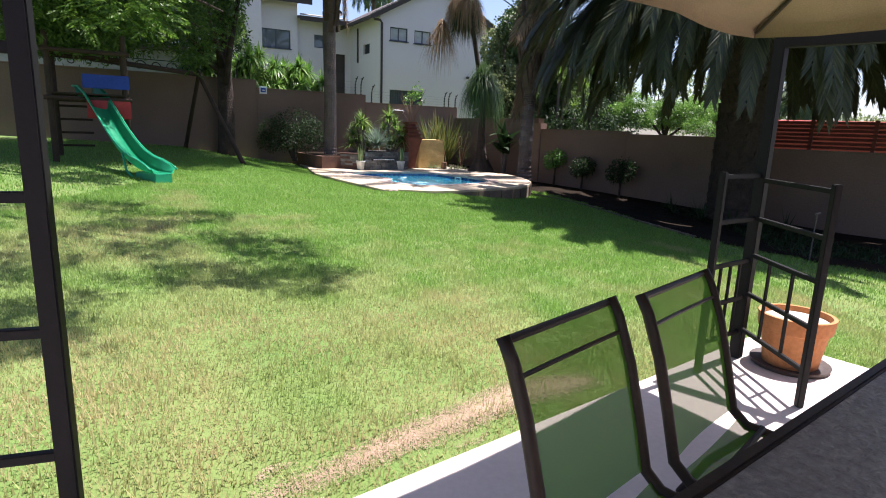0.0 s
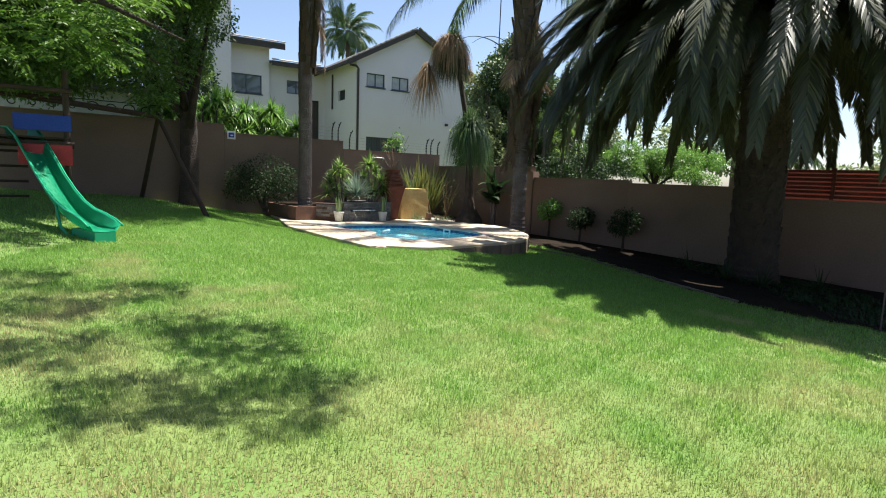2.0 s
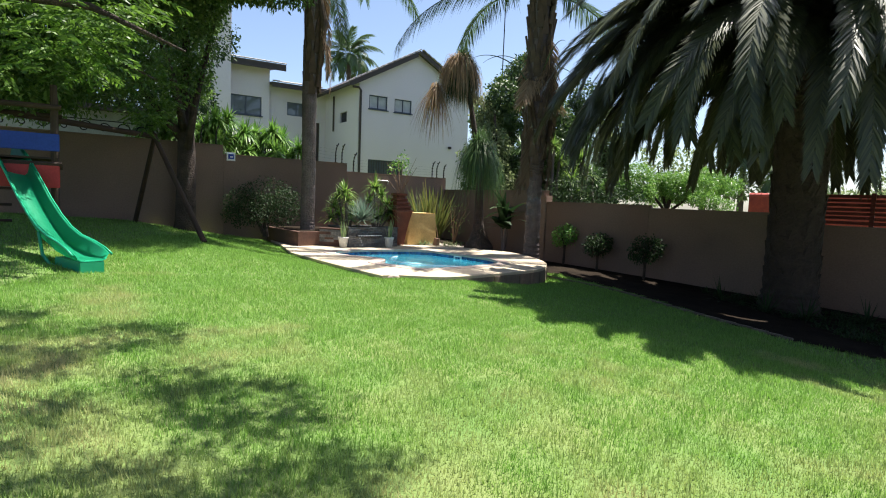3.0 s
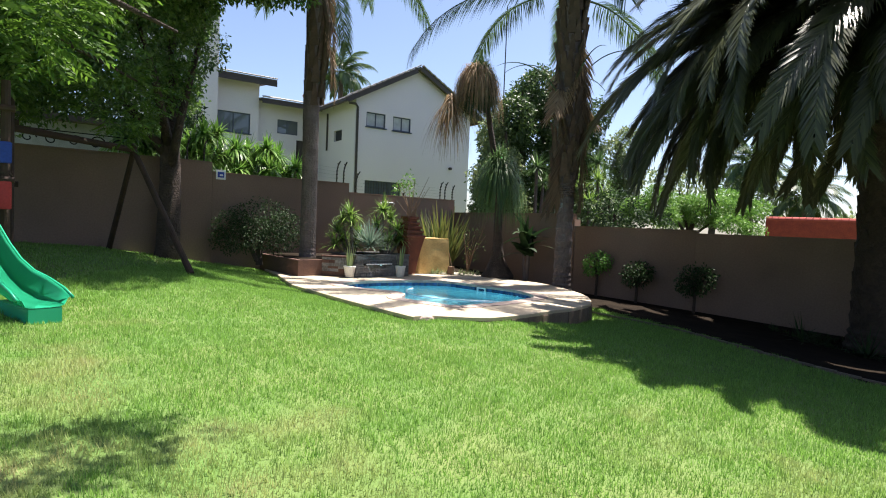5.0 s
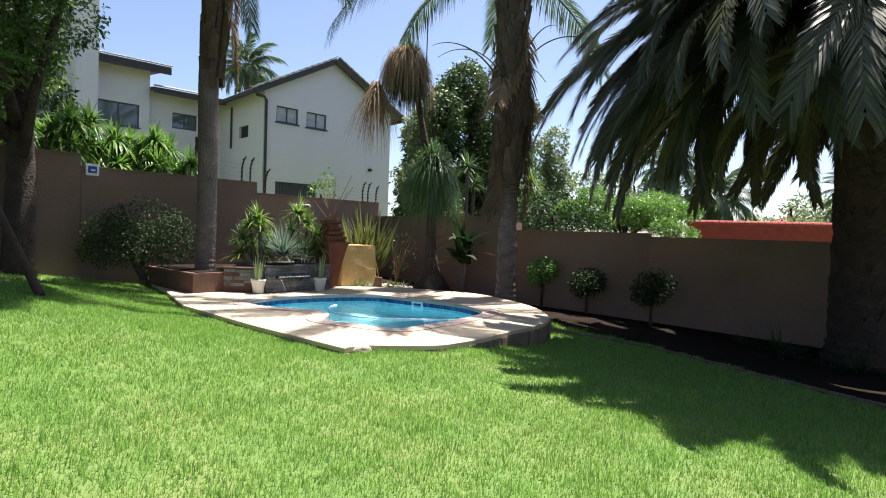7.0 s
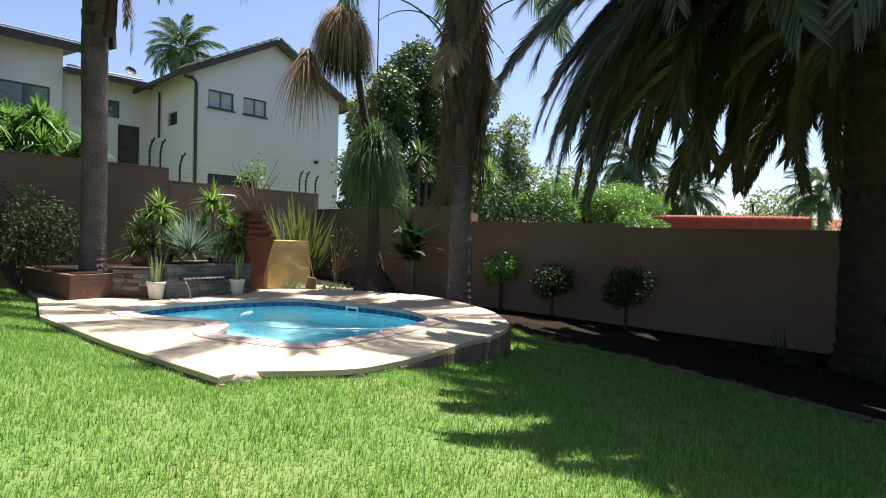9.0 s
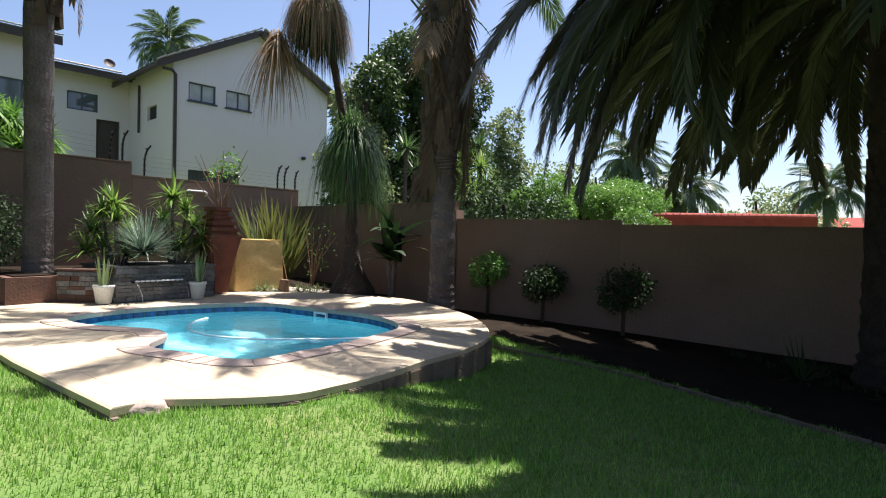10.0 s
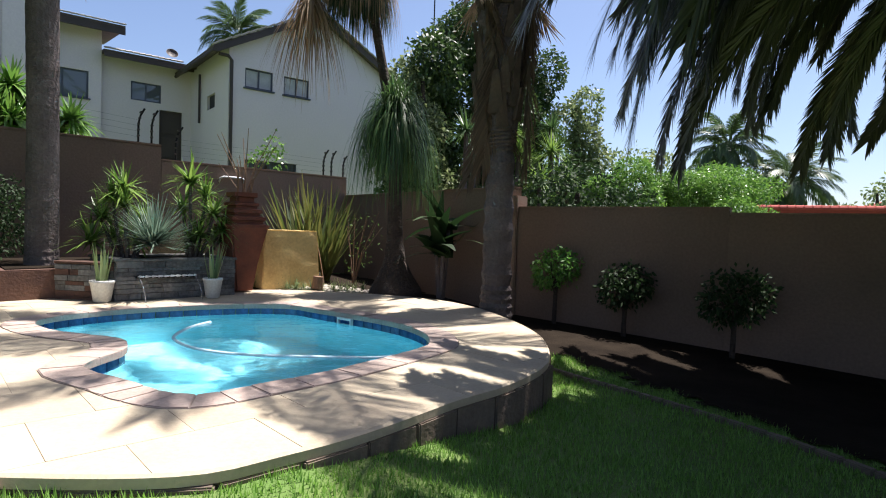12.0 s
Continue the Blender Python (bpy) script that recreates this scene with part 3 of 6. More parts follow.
def window(parent, u0, u1, z0, z1, m, lights=2, curtain=False, sill=True):
    bm = bmesh.new()
    t, y0, y1 = 0.05, 0.05, 0.11
    for a, b, c, d in ((u0, u1, z0, z0 + t), (u0, u1, z1 - t, z1), (u0, u0 + t, z0 + t, z1 - t), (u1 - t, u1, z0 + t, z1 - t)):
        box(bm, a, b, y0, y1, c, d)
    w = part("window", bm, FRAME, parent, at=m)
    step = (u1 - u0 - 2 * t) / lights
    for k in range(lights):
        a = u0 + t + k * step
        if k:
            part("mullion", box(bmesh.new(), a - 0.025, a + 0.025, y0, y1, z0 + t, z1 - t), FRAME, w)
        part("pane", box(bmesh.new(), a, a + step, 0.075, 0.085, z0 + t, z1 - t), PANE if not curtain else CURTAIN, w)
    part("room_behind", box(bmesh.new(), u0 - 0.02, u1 + 0.02, 0.26, 0.28, z0, z1), DARKROOM, w)
    if sill:
        part("sill", box(bmesh.new(), u0 - 0.06, u1 + 0.06, -0.06, 0.05, z0 - 0.05, z0, bevel=0.01), FRAME, w)


I4 = Matrix.Identity(4)
EAVE, PEAK, PU, W = 6.95, 8.62, 3.1, 6.2
bm = holed_wall(0, W, 0, EAVE, [(0.53, 1.48, 5.74, 6.38), (1.87, 2.8, 5.72, 6.36), (0.55, 2.4, 2.55, 3.37)])
bm.faces.new([bm.verts.new(p) for p in ((0, 0, EAVE), (W, 0, EAVE), (PU, 0, PEAK))])
part("gable_wall", bm, HOUSE, house)
window(house, 0.53, 1.48, 5.74, 6.38, I4, 2, True)
window(house, 1.87, 2.8, 5.72, 6.36, I4, 2, True)
window(house, 0.55, 2.4, 2.55, 3.37, I4, 3)
for k in range(14):
    part("burglar_bar", box(bmesh.new(), 0.6 + 0.13 * k, 0.616 + 0.13 * k, 0.0, 0.016, 2.56, 3.36), FASCIA, house)
SIDE = Matrix.Rotation(radians(90), 4, "Z")          # its u runs to the back, its front faces the court
bm = holed_wall(0, 4.3, 0, EAVE + 0.2, [(1.4, 2.3, 5.2, 5.7)])
bmesh.ops.scale(bm, vec=(1, -1, 1), verts=bm.verts[:])
part("side_wall", bm, HOUSE, house, at=SIDE)
bm = box(bmesh.new(), 1.4, 2.3, -0.2, -0.1, 5.2, 5.7)
part("side_vent", bm, DARKROOM, house, "vent opening, its inner shade put into a near-black slab", at=SIDE)
part("right_wall", box(bmesh.new(), W - 0.25, W, 0.25, 9, 0, EAVE), HOUSE, house)
bm = holed_wall(-3.0, 0, 0, 7.0, [(-2.05, -1.05, 5.58, 6.25), (-1.1, -0.3, 2.6, 5.36)])
BACK = Matrix.Translation((0, 4.3, 0))
part("court_wall", bm, HOUSE, house, at=BACK)
window(house, -2.05, -1.05, 5.58, 6.25, BACK, 2, sill=False)
door = part("door", box(bmesh.new(), -1.1, -0.3, 0.1, 0.16, 2.6, 5.36), FASCIA, house, "dark wooden door", at=BACK)
for k in range(3):
    part("door_panel", box(bmesh.new(), -1.0, -0.4, 0.07, 0.1, 2.75 + k * 0.88, 3.5 + k * 0.88, bevel=0.01), FASCIA, door)
WINGM = Matrix.Translation((0, 4.1, 0))
bm = holed_wall(-5.2, -3.0, 0, 7.75, [(-4.87, -3.38, 5.35, 6.28)])
part("wing_wall", bm, HOUSE, house, at=WINGM)
window(house, -4.87, -3.38, 5.35, 6.28, WINGM, 2)
part("wing_side", box(bmesh.new(), -3.25, -3.0, 4.35, 10, 0, 7.75), HOUSE, house)
part("chimney_wall", box(bmesh.new(), -5.75, -5.0, 3.3, 4.3, 0, 10.6, bevel=0.02), HOUSE, house, "tall pale plastered stair tower")
bm = holed_wall(-8.6, -5.75, 0, 9.2, [(-7.0, -6.0, 5.3, 7.2)])
FAR = Matrix.Translation((0, 4.0, 0))
part("far_wing_wall", bm, HOUSE, house, at=FAR)
window(house, -7.0, -6.0, 5.3, 7.2, FAR, 2)
far_rail = part("balcony_rail", box(bmesh.new(), -7.2, -5.8, -0.25, -0.21, 6.25, 6.3), FASCIA, house, at=FAR)
for k in range(11):
    part("baluster", box(bmesh.new(), -7.2 + k * 0.14, -7.18 + k * 0.14, -0.24, -0.22, 5.3, 6.25), FASCIA, far_rail)


def roof_plane(name, a, b, c, d, thick, parent, tiles=0.0):
    """A sloping roof slab with corners a, b at the eave and c, d at the ridge."""
    bm = bmesh.new()
    a, b, c, d = (Vector(p) for p in (a, b, c, d))
    n = (b - a).cross(d - a).normalized()
    if n.z < 0:
        n.negate()
    lo = [bm.verts.new(p) for p in (a, b, c, d)]
    hi = [bm.verts.new(p + n * thick) for p in (a, b, c, d)]
    bm.faces.new(lo)
    bm.faces.new(hi)
    for i in range(4):
        j = (i + 1) % 4
        bm.faces.new((lo[i], lo[j], hi[j], hi[i]))
    r = part(name, bm, ROOF, parent)
    return r, a, b, c, d, n


def verge(roof, p, q, n, count, width=0.16):
    """A row of edge tiles from p to q, each a little proud of the next."""
    p, q = Vector(p), Vector(q)
    d = (q - p).normalized()
    s = d.cross(n).normalized()
    L = (q - p).length / count
    bm = bmesh.new()
    m = Matrix((d, s, n)).transposed().to_4x4()
    box(bm, 0, L * 1.08, -width / 2, width / 2, 0.0, 0.05, Matrix.Rotation(radians(-5), 4, "Y"), bevel=0.012)
    me = done("edge_tile", bm, ROOFEDGE)
    for k in range(count):
        part("edge_tile", me, ROOFEDGE, roof, at=Matrix.Translation(p + d * (L * k) + n * 0.1) @ m)


ov = 0.55
sl = (PEAK - EAVE) / PU
r1 = roof_plane("roof_left", (-ov, -0.3, EAVE - ov * sl + 0.05), (-ov, 9, EAVE - ov * sl + 0.05), (PU, 9, PEAK + 0.05), (PU, -0.3, PEAK + 0.05), 0.1, house)
verge(r1[0], r1[1], r1[4], r1[5], 13)
r2 = roof_plane("roof_right", (W + ov, -0.3, EAVE - ov * sl + 0.05), (W + ov, 9, EAVE - ov * sl + 0.05), (PU, 9, PEAK + 0.05), (PU, -0.3, PEAK + 0.05), 0.1, house)
verge(r2[0], r2[1], r2[4], r2[5], 13)
for nm, x in (("left", -ov), ("right", W + ov)):
    part("gutter", tube(bmesh.new(), [(x, -0.32, EAVE - ov * sl + 0.02), (x, 8.9, EAVE - ov * sl + 0.02)], 0.06), FASCIA, house)
part("barge_board", box(bmesh.new(), 0, 3.9, -0.33, -0.30, -0.12, 0.06, Matrix.Translation((-ov, 0, EAVE - ov * sl + 0.05)) @ Matrix.Rotation(-math.atan(sl), 4, "Y")), FASCIA, house)
part("barge_board", box(bmesh.new(), 0, 4.12, -0.33, -0.30, -0.12, 0.06, Matrix.Translation((PU, 0, PEAK + 0.05)) @ Matrix.Rotation(math.atan(sl), 4, "Y")), FASCIA, house)
part("downpipe", tube(bmesh.new(), [(-0.35, -0.1, 6.62), (-0.05, -0.08, 6.62), (0.06, -0.08, 6.5), (0.07, -0.08, 0.5)], 0.055), FASCIA, house, "dark downpipe")
part("thin_pipe", tube(bmesh.new(), [(-0.06, 3.0, 6.6), (-0.06, 3.0, 4.85)], 0.04), FASCIA, house)
part("wall_lamp", box(bmesh.new(), 5.0, 5.15, -0.14, 0.0, 4.2, 4.32, bevel=0.02), FASCIA, house)
r3 = roof_plane("court_roof", (-3.0, 3.6, 6.92), (0, 3.6, 6.92), (0, 8, 7.5), (-3.0, 8, 7.5), 0.1, house)
verge(r3[0], (-3.0, 3.6, 6.95), (-0.5, 3.6, 6.95), Vector((0, -0.36, 0.93)), 12)
r4 = roof_plane("wing_roof", (-5.0, 3.4, 7.72), (-2.4, 3.4, 7.72), (-2.4, 8, 8.3), (-5.0, 8, 8.3), 0.14, house)
verge(r4[0], (-5.0, 3.4, 7.78), (-2.4, 3.4, 7.78), Vector((0, -0.3, 0.95)), 13)
part("wing_fascia", box(bmesh.new(), -5.0, -2.4, 3.37, 3.41, 7.55, 7.78), FASCIA, house)
part("court_fascia", box(bmesh.new(), -3.0, -0.1, 3.57, 3.6, 6.78, 6.95), FASCIA, house)
part("satellite_dish", lathe(bmesh.new(), [(0.02, 0), (0.12, 0.02), (0.2, 0.07), (0.21, 0.07), (0.11, 0.012), (0.02, -0.02)], 16), FASCIA, house, "dark satellite dish", at=Matrix.Translation((-0.75, 4.1, 7.42)) @ Matrix.Rotation(radians(60), 4, "X"))

# ---- pool details ----
def along(poly):
    """Points along a closed outline: (x, y, distance so far)."""
    out, d = [], 0.0
    for (x0, y0), (x1, y1) in zip(poly, poly[1:] + poly[:1]):
        out.append((x0, y0, d))
        d += math.hypot(x1 - x0, y1 - y0)
    out.append((*poly[0], d))
    return out


def at_distance(track, d):
    for (x0, y0, d0), (x1, y1, d1) in zip(track, track[1:]):
        if d <= d1 + 1e-9:
            t = (d - d0) / max(d1 - d0, 1e-9)
            return Vector((x0 + (x1 - x0) * t, y0 + (y1 - y0) * t)), Vector((x1 - x0, y1 - y0)).normalized()
    return Vector(track[-1][:2]), Vector((1, 0))


rim = along(RIM_IN)
total = rim[-1][2]
n_tile = round(total / 0.155)
tile_mesh = done("tile", box(bmesh.new(), -0.074, 0.074, -0.006, 0.008, -0.155, 0.0, bevel=0.004), TILE)
sign = 1 if sum(x0 * y1 - x1 * y0 for (x0, y0), (x1, y1) in zip(RIM_IN, RIM_IN[1:] + RIM_IN[:1])) > 0 else -1
for k in range(n_tile):
    p, d = at_distance(rim, total * (k + 0.5) / n_tile)
    part("tile", tile_mesh, TILE, pool, at=Matrix.Translation((p.x, p.y, DECK - 0.045)) @ Matrix.Rotation(math.atan2(d.y, d.x), 4, "Z"))
# two boxes of stone above: the rim stones, each with its own gap and tilt
out_track = offset(RIM_IN, 0.235)
in_track = offset(RIM_IN, -0.035)
i = 0
rr = random.Random(3)
while i < len(RIM_IN):
    j = min(i + 2, len(RIM_IN))
    ids = [k % len(RIM_IN) for k in range(i, j + 1)]
    poly = [Vector(in_track[k]) for k in ids] + [Vector(out_track[k]) for k in reversed(ids)]
    c = sum(poly, Vector((0, 0))) / len(poly)
    poly = [c + (p - c) * (1 - 0.002 / max((p - c).length, 0.02)) for p in poly]
    h = rr.uniform(0.001, 0.006)
    bm = prism(bmesh.new(), [tuple(p) for p in poly], DECK - 0.05, DECK + 0.004 + h)
    bmesh.ops.bevel(bm, geom=[e for e in bm.edges if all(v.co.z > DECK - 0.02 for v in e.verts)], offset=0.006, segments=2, affect="EDGES")
    part("coping_stone", bm, RIM, deck)
    i = j
bm = bmesh.new()
bm2 = offset(RIM_IN, 0.24)
es = []
for poly in (bm2, RIM_IN):
    vs = [bm.verts.new((x, y, DECK - 0.03)) for x, y in poly]
    es += [bm.edges.new((vs[q], vs[(q + 1) % len(vs)])) for q in range(len(vs))]
bmesh.ops.triangle_fill(bm, use_beauty=True, edges=es)
part("mortar_bed", bm, SLAB, deck)
# skimmer mouth, hose and floor drain
skp = Vector((0.42, 17.02))
m = Matrix.Translation((skp.x - 0.02, skp.y - 0.03, DECK - 0.10)) @ Matrix.Rotation(radians(-47), 4, "Z")
bm = bmesh.new()
for a in ((-0.12, 0.12, 0.03, 0.055), (-0.12, 0.12, -0.055, -0.035), (-0.12, -0.1, -0.04, 0.04), (0.1, 0.12, -0.04, 0.04)):
    box(bm, a[0], a[1], -0.03, 0.01, a[2], a[3])
part("skimmer_mouth", bm, WHITE, pool, "white skimmer frame", at=m)
hose_line = curve_through([(-1.15, 17.05), (-1.28, 16.72), (-1.31, 16.24), (-1.23, 15.95), (-0.96, 15.57), (-0.49, 15.3), (0.14, 15.19), (0.67, 15.15), (1.0, 15.3)], 5)
bm = tube(bmesh.new(), [(x, y, 0.066) for x, y in hose_line], 0.018, 8)
solid("pool_hose", bm, HOSE, "pale vacuum hose curling through the pool water", "hose", smooth=True)

# ---- planter with water spout ----
PL = Matrix.Translation((-2.49, 17.93, 0)) @ Matrix.Rotation(radians(35.5), 4, "Z")
planter = thing("planter", "raised planter clad in rough grey slate strips", "planter", at=PL)
bm = bmesh.new()
L, D, T = 1.57, 1.15, 0.69
box(bm, 0.03, L - 0.03, 0.03, 0.14, 0.1, T)
box(bm, 0.03, L - 0.03, D - 0.14, D, 0.1, T)
box(bm, 0.03, 0.14, 0.14, D - 0.14, 0.1, T)
box(bm, L - 0.14, L - 0.03, 0.14, D - 0.14, 0.1, T)
part("core_wall", bm, KERBSIDE, planter)
part("soil", box(bmesh.new(), 0.14, L - 0.14, 0.14, D - 0.14, 0.3, 0.63), SOIL, planter, "dark potting soil")
rr = random.Random(8)


def clad(length, place):
    z = 0.14
    while z < T - 0.02:
        h = min(rr.uniform(0.045, 0.085), T - z)
        x = 0.0
        while x < length - 0.01:
            w = min(rr.uniform(0.14, 0.38), length - x)
            if length - x - w < 0.08:
                w = length - x
            dep = rr.uniform(0.0, 0.022)
            part("slate_strip", box(bmesh.new(), x + 0.003, x + w - 0.003, -dep, 0.03, z + 0.003, z + h - 0.003), SLATE, planter, at=place)
            x += w
        z += h


clad(L, Matrix.Identity(4))
clad(D, Matrix.Translation((0, D, 0)) @ Matrix.Rotation(radians(-90), 4, "Z"))
clad(D, Matrix.Translation((L, 0, 0)) @ Matrix.Rotation(radians(90), 4, "Z"))
bm = bmesh.new()
for a in ((-0.03, L + 0.03, -0.03, 0.17), (-0.03, L + 0.03, D - 0.17, D + 0.03), (-0.03, 0.17, 0.17, D - 0.17), (L - 0.17, L + 0.03, 0.17, D - 0.17)):
    box(bm, *a, T, T + 0.035, bevel=0.008)
part("capping", bm, SLATE, planter)
part("water_blade", box(bmesh.new(), 0.22, 0.98, -0.1, 0.03, 0.475, 0.5, bevel=0.004), STEEL, planter, "dark spout blade")
bm = bmesh.new()
for k in range(38):
    x = 0.235 + 0.0195 * k
    tube(bm, [(x, -0.1, 0.497), (x, -0.113 - 0.004 * (k % 3), 0.499)], 0.008 + 0.003 * (k * 7 % 4), 6)
part("spout_lip", bm, WHITE, planter, "white foam on the spout's lip")
GLASSY = bpy.data.materials.new("falling_water")
GLASSY.use_nodes = True
gb = GLASSY.node_tree.nodes["Principled BSDF"]
gb.inputs["Transmission Weight"].default_value, gb.inputs["Roughness"].default_value, gb.inputs["IOR"].default_value = 0.8, 0.12, 1.33
for x in (0.24, 0.96):
    bm = tube(bmesh.new(), [(x, -0.11, 0.49), (x + 0.01, -0.2, 0.42), (x + 0.02, -0.27, 0.3), (x + 0.02, -0.31, 0.16), (x + 0.02, -0.33, 0.06)], [0.008, 0.006, 0.007, 0.005, 0.008], 6)
    part("water_stream", bm, GLASSY, planter, "thin falling stream of water")
# lower slate-clad wing beside it
WINGP = [(-3.3, 18.2), (-2.52, 17.98), (-2.2, 18.55), (-2.95, 18.9)]
wing = thing("planter_wing", "lower planter block clad in brown and grey slate", "planter")
bm = prism(bmesh.new(), WINGP, 0.1, 0.64)
part("core_block", bm, KERBSIDE, wing)
bm = prism(bmesh.new(), offset(WINGP, 0.03), 0.64, 0.675)
bmesh.ops.bevel(bm, geom=bm.edges[:], offset=0.008, segments=1, affect="EDGES")
part("capping", bm, BEDBRICK, wing)
d = Vector(WINGP[1]) - Vector(WINGP[0])
wm = Matrix.Translation((*WINGP[0], 0)) @ Matrix.Rotation(math.atan2(d.y, d.x), 4, "Z")
z = 0.15
while z < 0.63:
    h, x = min(rr.uniform(0.05, 0.085), 0.64 - z), 0.0
    while x < d.length - 0.02:
        w = min(rr.uniform(0.12, 0.3), d.length - x)
        part("slate_strip", box(bmesh.new(), x + 0.003, x + w - 0.003, -rr.uniform(0.012, 0.035), 0.01, z + 0.003, z + h - 0.003), rr.choice((SLATE, SLATE, BEDBRICK)), wing, at=wm)
        x += w
    z += h
# raised bed behind, held by a low wall
low_wall = thing("raised_bed", "raised bed held by a low dark red-brown wall", "planting bed", kind="structure")
BEDWALL = [(-3.28, 18.22), (-3.8, 17.78), (-4.35, 18.55), (-5.35, 20.25), (-2.9, 21.0), (-2.6, 19.3)]
bm = prism(bmesh.new(), BEDWALL, -0.3, 0.56)
bmesh.ops.bevel(bm, geom=[e for e in bm.edges if all(v.co.z > 0.5 for v in e.verts)], offset=0.015, segments=2, affect="EDGES")
part("bed_wall", bm, BEDBRICK, low_wall)
bm = prism(bmesh.new(), offset(BEDWALL, -0.16), 0.3, 0.575)
part("bed_soil", bm, SOIL, low_wall, "dark soil on the raised bed")
# kerb blocks round the deck's edge
deck_line = along(OUTER)
count = round(deck_line[-1][2] / 0.38)
rr = random.Random(17)
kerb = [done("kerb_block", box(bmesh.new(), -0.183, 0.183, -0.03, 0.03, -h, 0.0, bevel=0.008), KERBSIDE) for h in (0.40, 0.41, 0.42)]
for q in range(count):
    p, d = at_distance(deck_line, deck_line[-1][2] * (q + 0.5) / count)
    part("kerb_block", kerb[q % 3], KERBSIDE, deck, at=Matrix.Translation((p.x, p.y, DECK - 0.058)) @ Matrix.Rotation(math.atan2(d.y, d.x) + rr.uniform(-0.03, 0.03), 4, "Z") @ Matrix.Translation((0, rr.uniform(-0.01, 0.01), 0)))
bm = bmesh.new()
bmesh.ops.create_icosphere(bm, subdivisions=3, radius=1)
for v in bm.verts:
    v.co += noise.noise_vector(v.co * 1.7) * 0.25
bmesh.ops.scale(bm, vec=(0.13, 0.10, 0.07), verts=bm.verts[:])
solid("edge_stone", bm, RIM, "rough pale stone in the notch of the paving", "stone", at=Matrix.Translation((-1.13, 12.58, DECK - 0.06)), smooth=True)


def strap_plant(name, label, at, heads, n, length, width, material, spread=1.0, droop=0.35, stem=None, seed=1, category="plant", steps=3):
    """A plant of one or more rosettes of strap leaves, on stems if need be."""
    g = np.random.default_rng(seed)
    t = thing(name, label, category, at=Matrix.Translation(at))
    for x, y, z, k in heads:
        if stem:
            part("stem", tube(bmesh.new(), [(x * 0.3, y * 0.3, 0), (x * 0.7, y * 0.7, z * 0.5), (x, y, z)], [stem * 1.3, stem, stem * 0.9], 7), BARK, t)
        az = g.uniform(0, 2 * np.pi, n)
        el = np.arcsin(g.uniform(1 - 1.05 * spread, 0.99, n).clip(-0.6, 0.99))
        way = np.stack([np.cos(az) * np.cos(el), np.sin(az) * np.cos(el), np.sin(el)], 1)
        base = np.array([x, y, z]) + g.normal(size=(n, 3)) * 0.02
        part("leaf_rosette", blades("leaf_rosette", base, way, length * k * g.uniform(0.7, 1.1, n), width * k, material, g, droop * np.cos(el) ** 2, steps), material, t)
    return t


strap_plant("dragon_tree", "green dragon tree with spiky heads in the planter", (-2.6, 18.75, 0.62), [(-0.12, 0.1, 1.05, 1.0), (-0.4, 0.05, 0.62, 0.9), (0.1, 0.25, 0.55, 0.9), (-0.3, 0.3, 0.35, 1.0), (-0.05, -0.1, 0.8, 0.8), (-0.45, -0.15, 0.3, 1.0), (0.05, 0.1, 0.3, 1.0), (-0.3, 0.15, 0.9, 0.85)], 70, 0.47, 0.046, DRAGON, 1.15, 0.34, 0.025, 2)
strap_plant("dragon_tree", "green dragon tree with spiky heads in the planter", (-1.85, 19.0, 0.62), [(-0.06, 0.12, 1.2, 1.05), (0.3, 0.0, 0.72, 0.95), (0.12, -0.05, 0.42, 0.9), (-0.2, 0.3, 0.8, 0.9), (0.35, 0.25, 0.35, 0.9), (0.15, 0.2, 1.0, 0.9), (0.0, 0.1, 0.3, 1.0), (0.42, 0.05, 0.5, 0.85)], 70, 0.47, 0.046, DRAGON, 1.15, 0.34, 0.025, 3)
strap_plant("yucca", "grey-green yucca with a dense round rosette", (-2.2, 18.42, 0.62), [(0, 0, 0.3, 1.0)], 300, 0.72, 0.03, GREY, 1.05, 0.05, None, 4)
strap_plant("striped_flax", "yellow-striped flax with arching sword leaves", (-0.2, 21.0, 0.2), [(-0.25, 0, 0, 1.0), (0.0, 0.1, 0, 1.0), (0.25, 0.1, 0, 0.95)], 46, 1.95, 0.095, FLAX, 0.16, 0.3, None, 5, steps=5)
strap_plant("pebble_grass", "tuft of fine grass beside the stone block", (-0.75, 19.75, 0.2), [(-0.3 + 0.13 * k, 0.05 - 0.02 * k, 0, 0.8 + 0.1 * (k % 3)) for k in range(9)] + [(0.95 + 0.12 * k, -0.1 - 0.015 * k, 0, 0.8) for k in range(5)], 60, 0.22, 0.012, OLIVE, 0.9, 0.5, None, 6)


def snake_pot(at, tilt, k, label):
    t = thing("potted_snake_plant", label, "potted plant", at=pose(*at, 0, 0, tilt), group="pots by the spout")
    part("pot", lathe(bmesh.new(), [(0.075 * k, 0), (0.10 * k, 0.02), (0.135 * k, 0.24), (0.145 * k, 0.25), (0.145 * k, 0.28), (0.12 * k, 0.28), (0.115 * k, 0.23)], 24), WHITEPOT, t, "pale glazed pot", smooth=True)
    g = np.random.default_rng(int(100 * k))
    n = 11
    az = g.uniform(0, 6.28, n)
    el = g.uniform(1.2, 1.52, n)
    way = np.stack([np.cos(az) * np.cos(el), np.sin(az) * np.cos(el), np.sin(el)], 1)
    base = np.stack([0.05 * np.cos(az), 0.05 * np.sin(az), np.full(n, 0.24)], 1)
    part("leaves", blades("leaves", base, way, g.uniform(0.35, 0.62, n) * k, 0.05 * k, SNAKE, g, 0.0, 4), SNAKE, t)


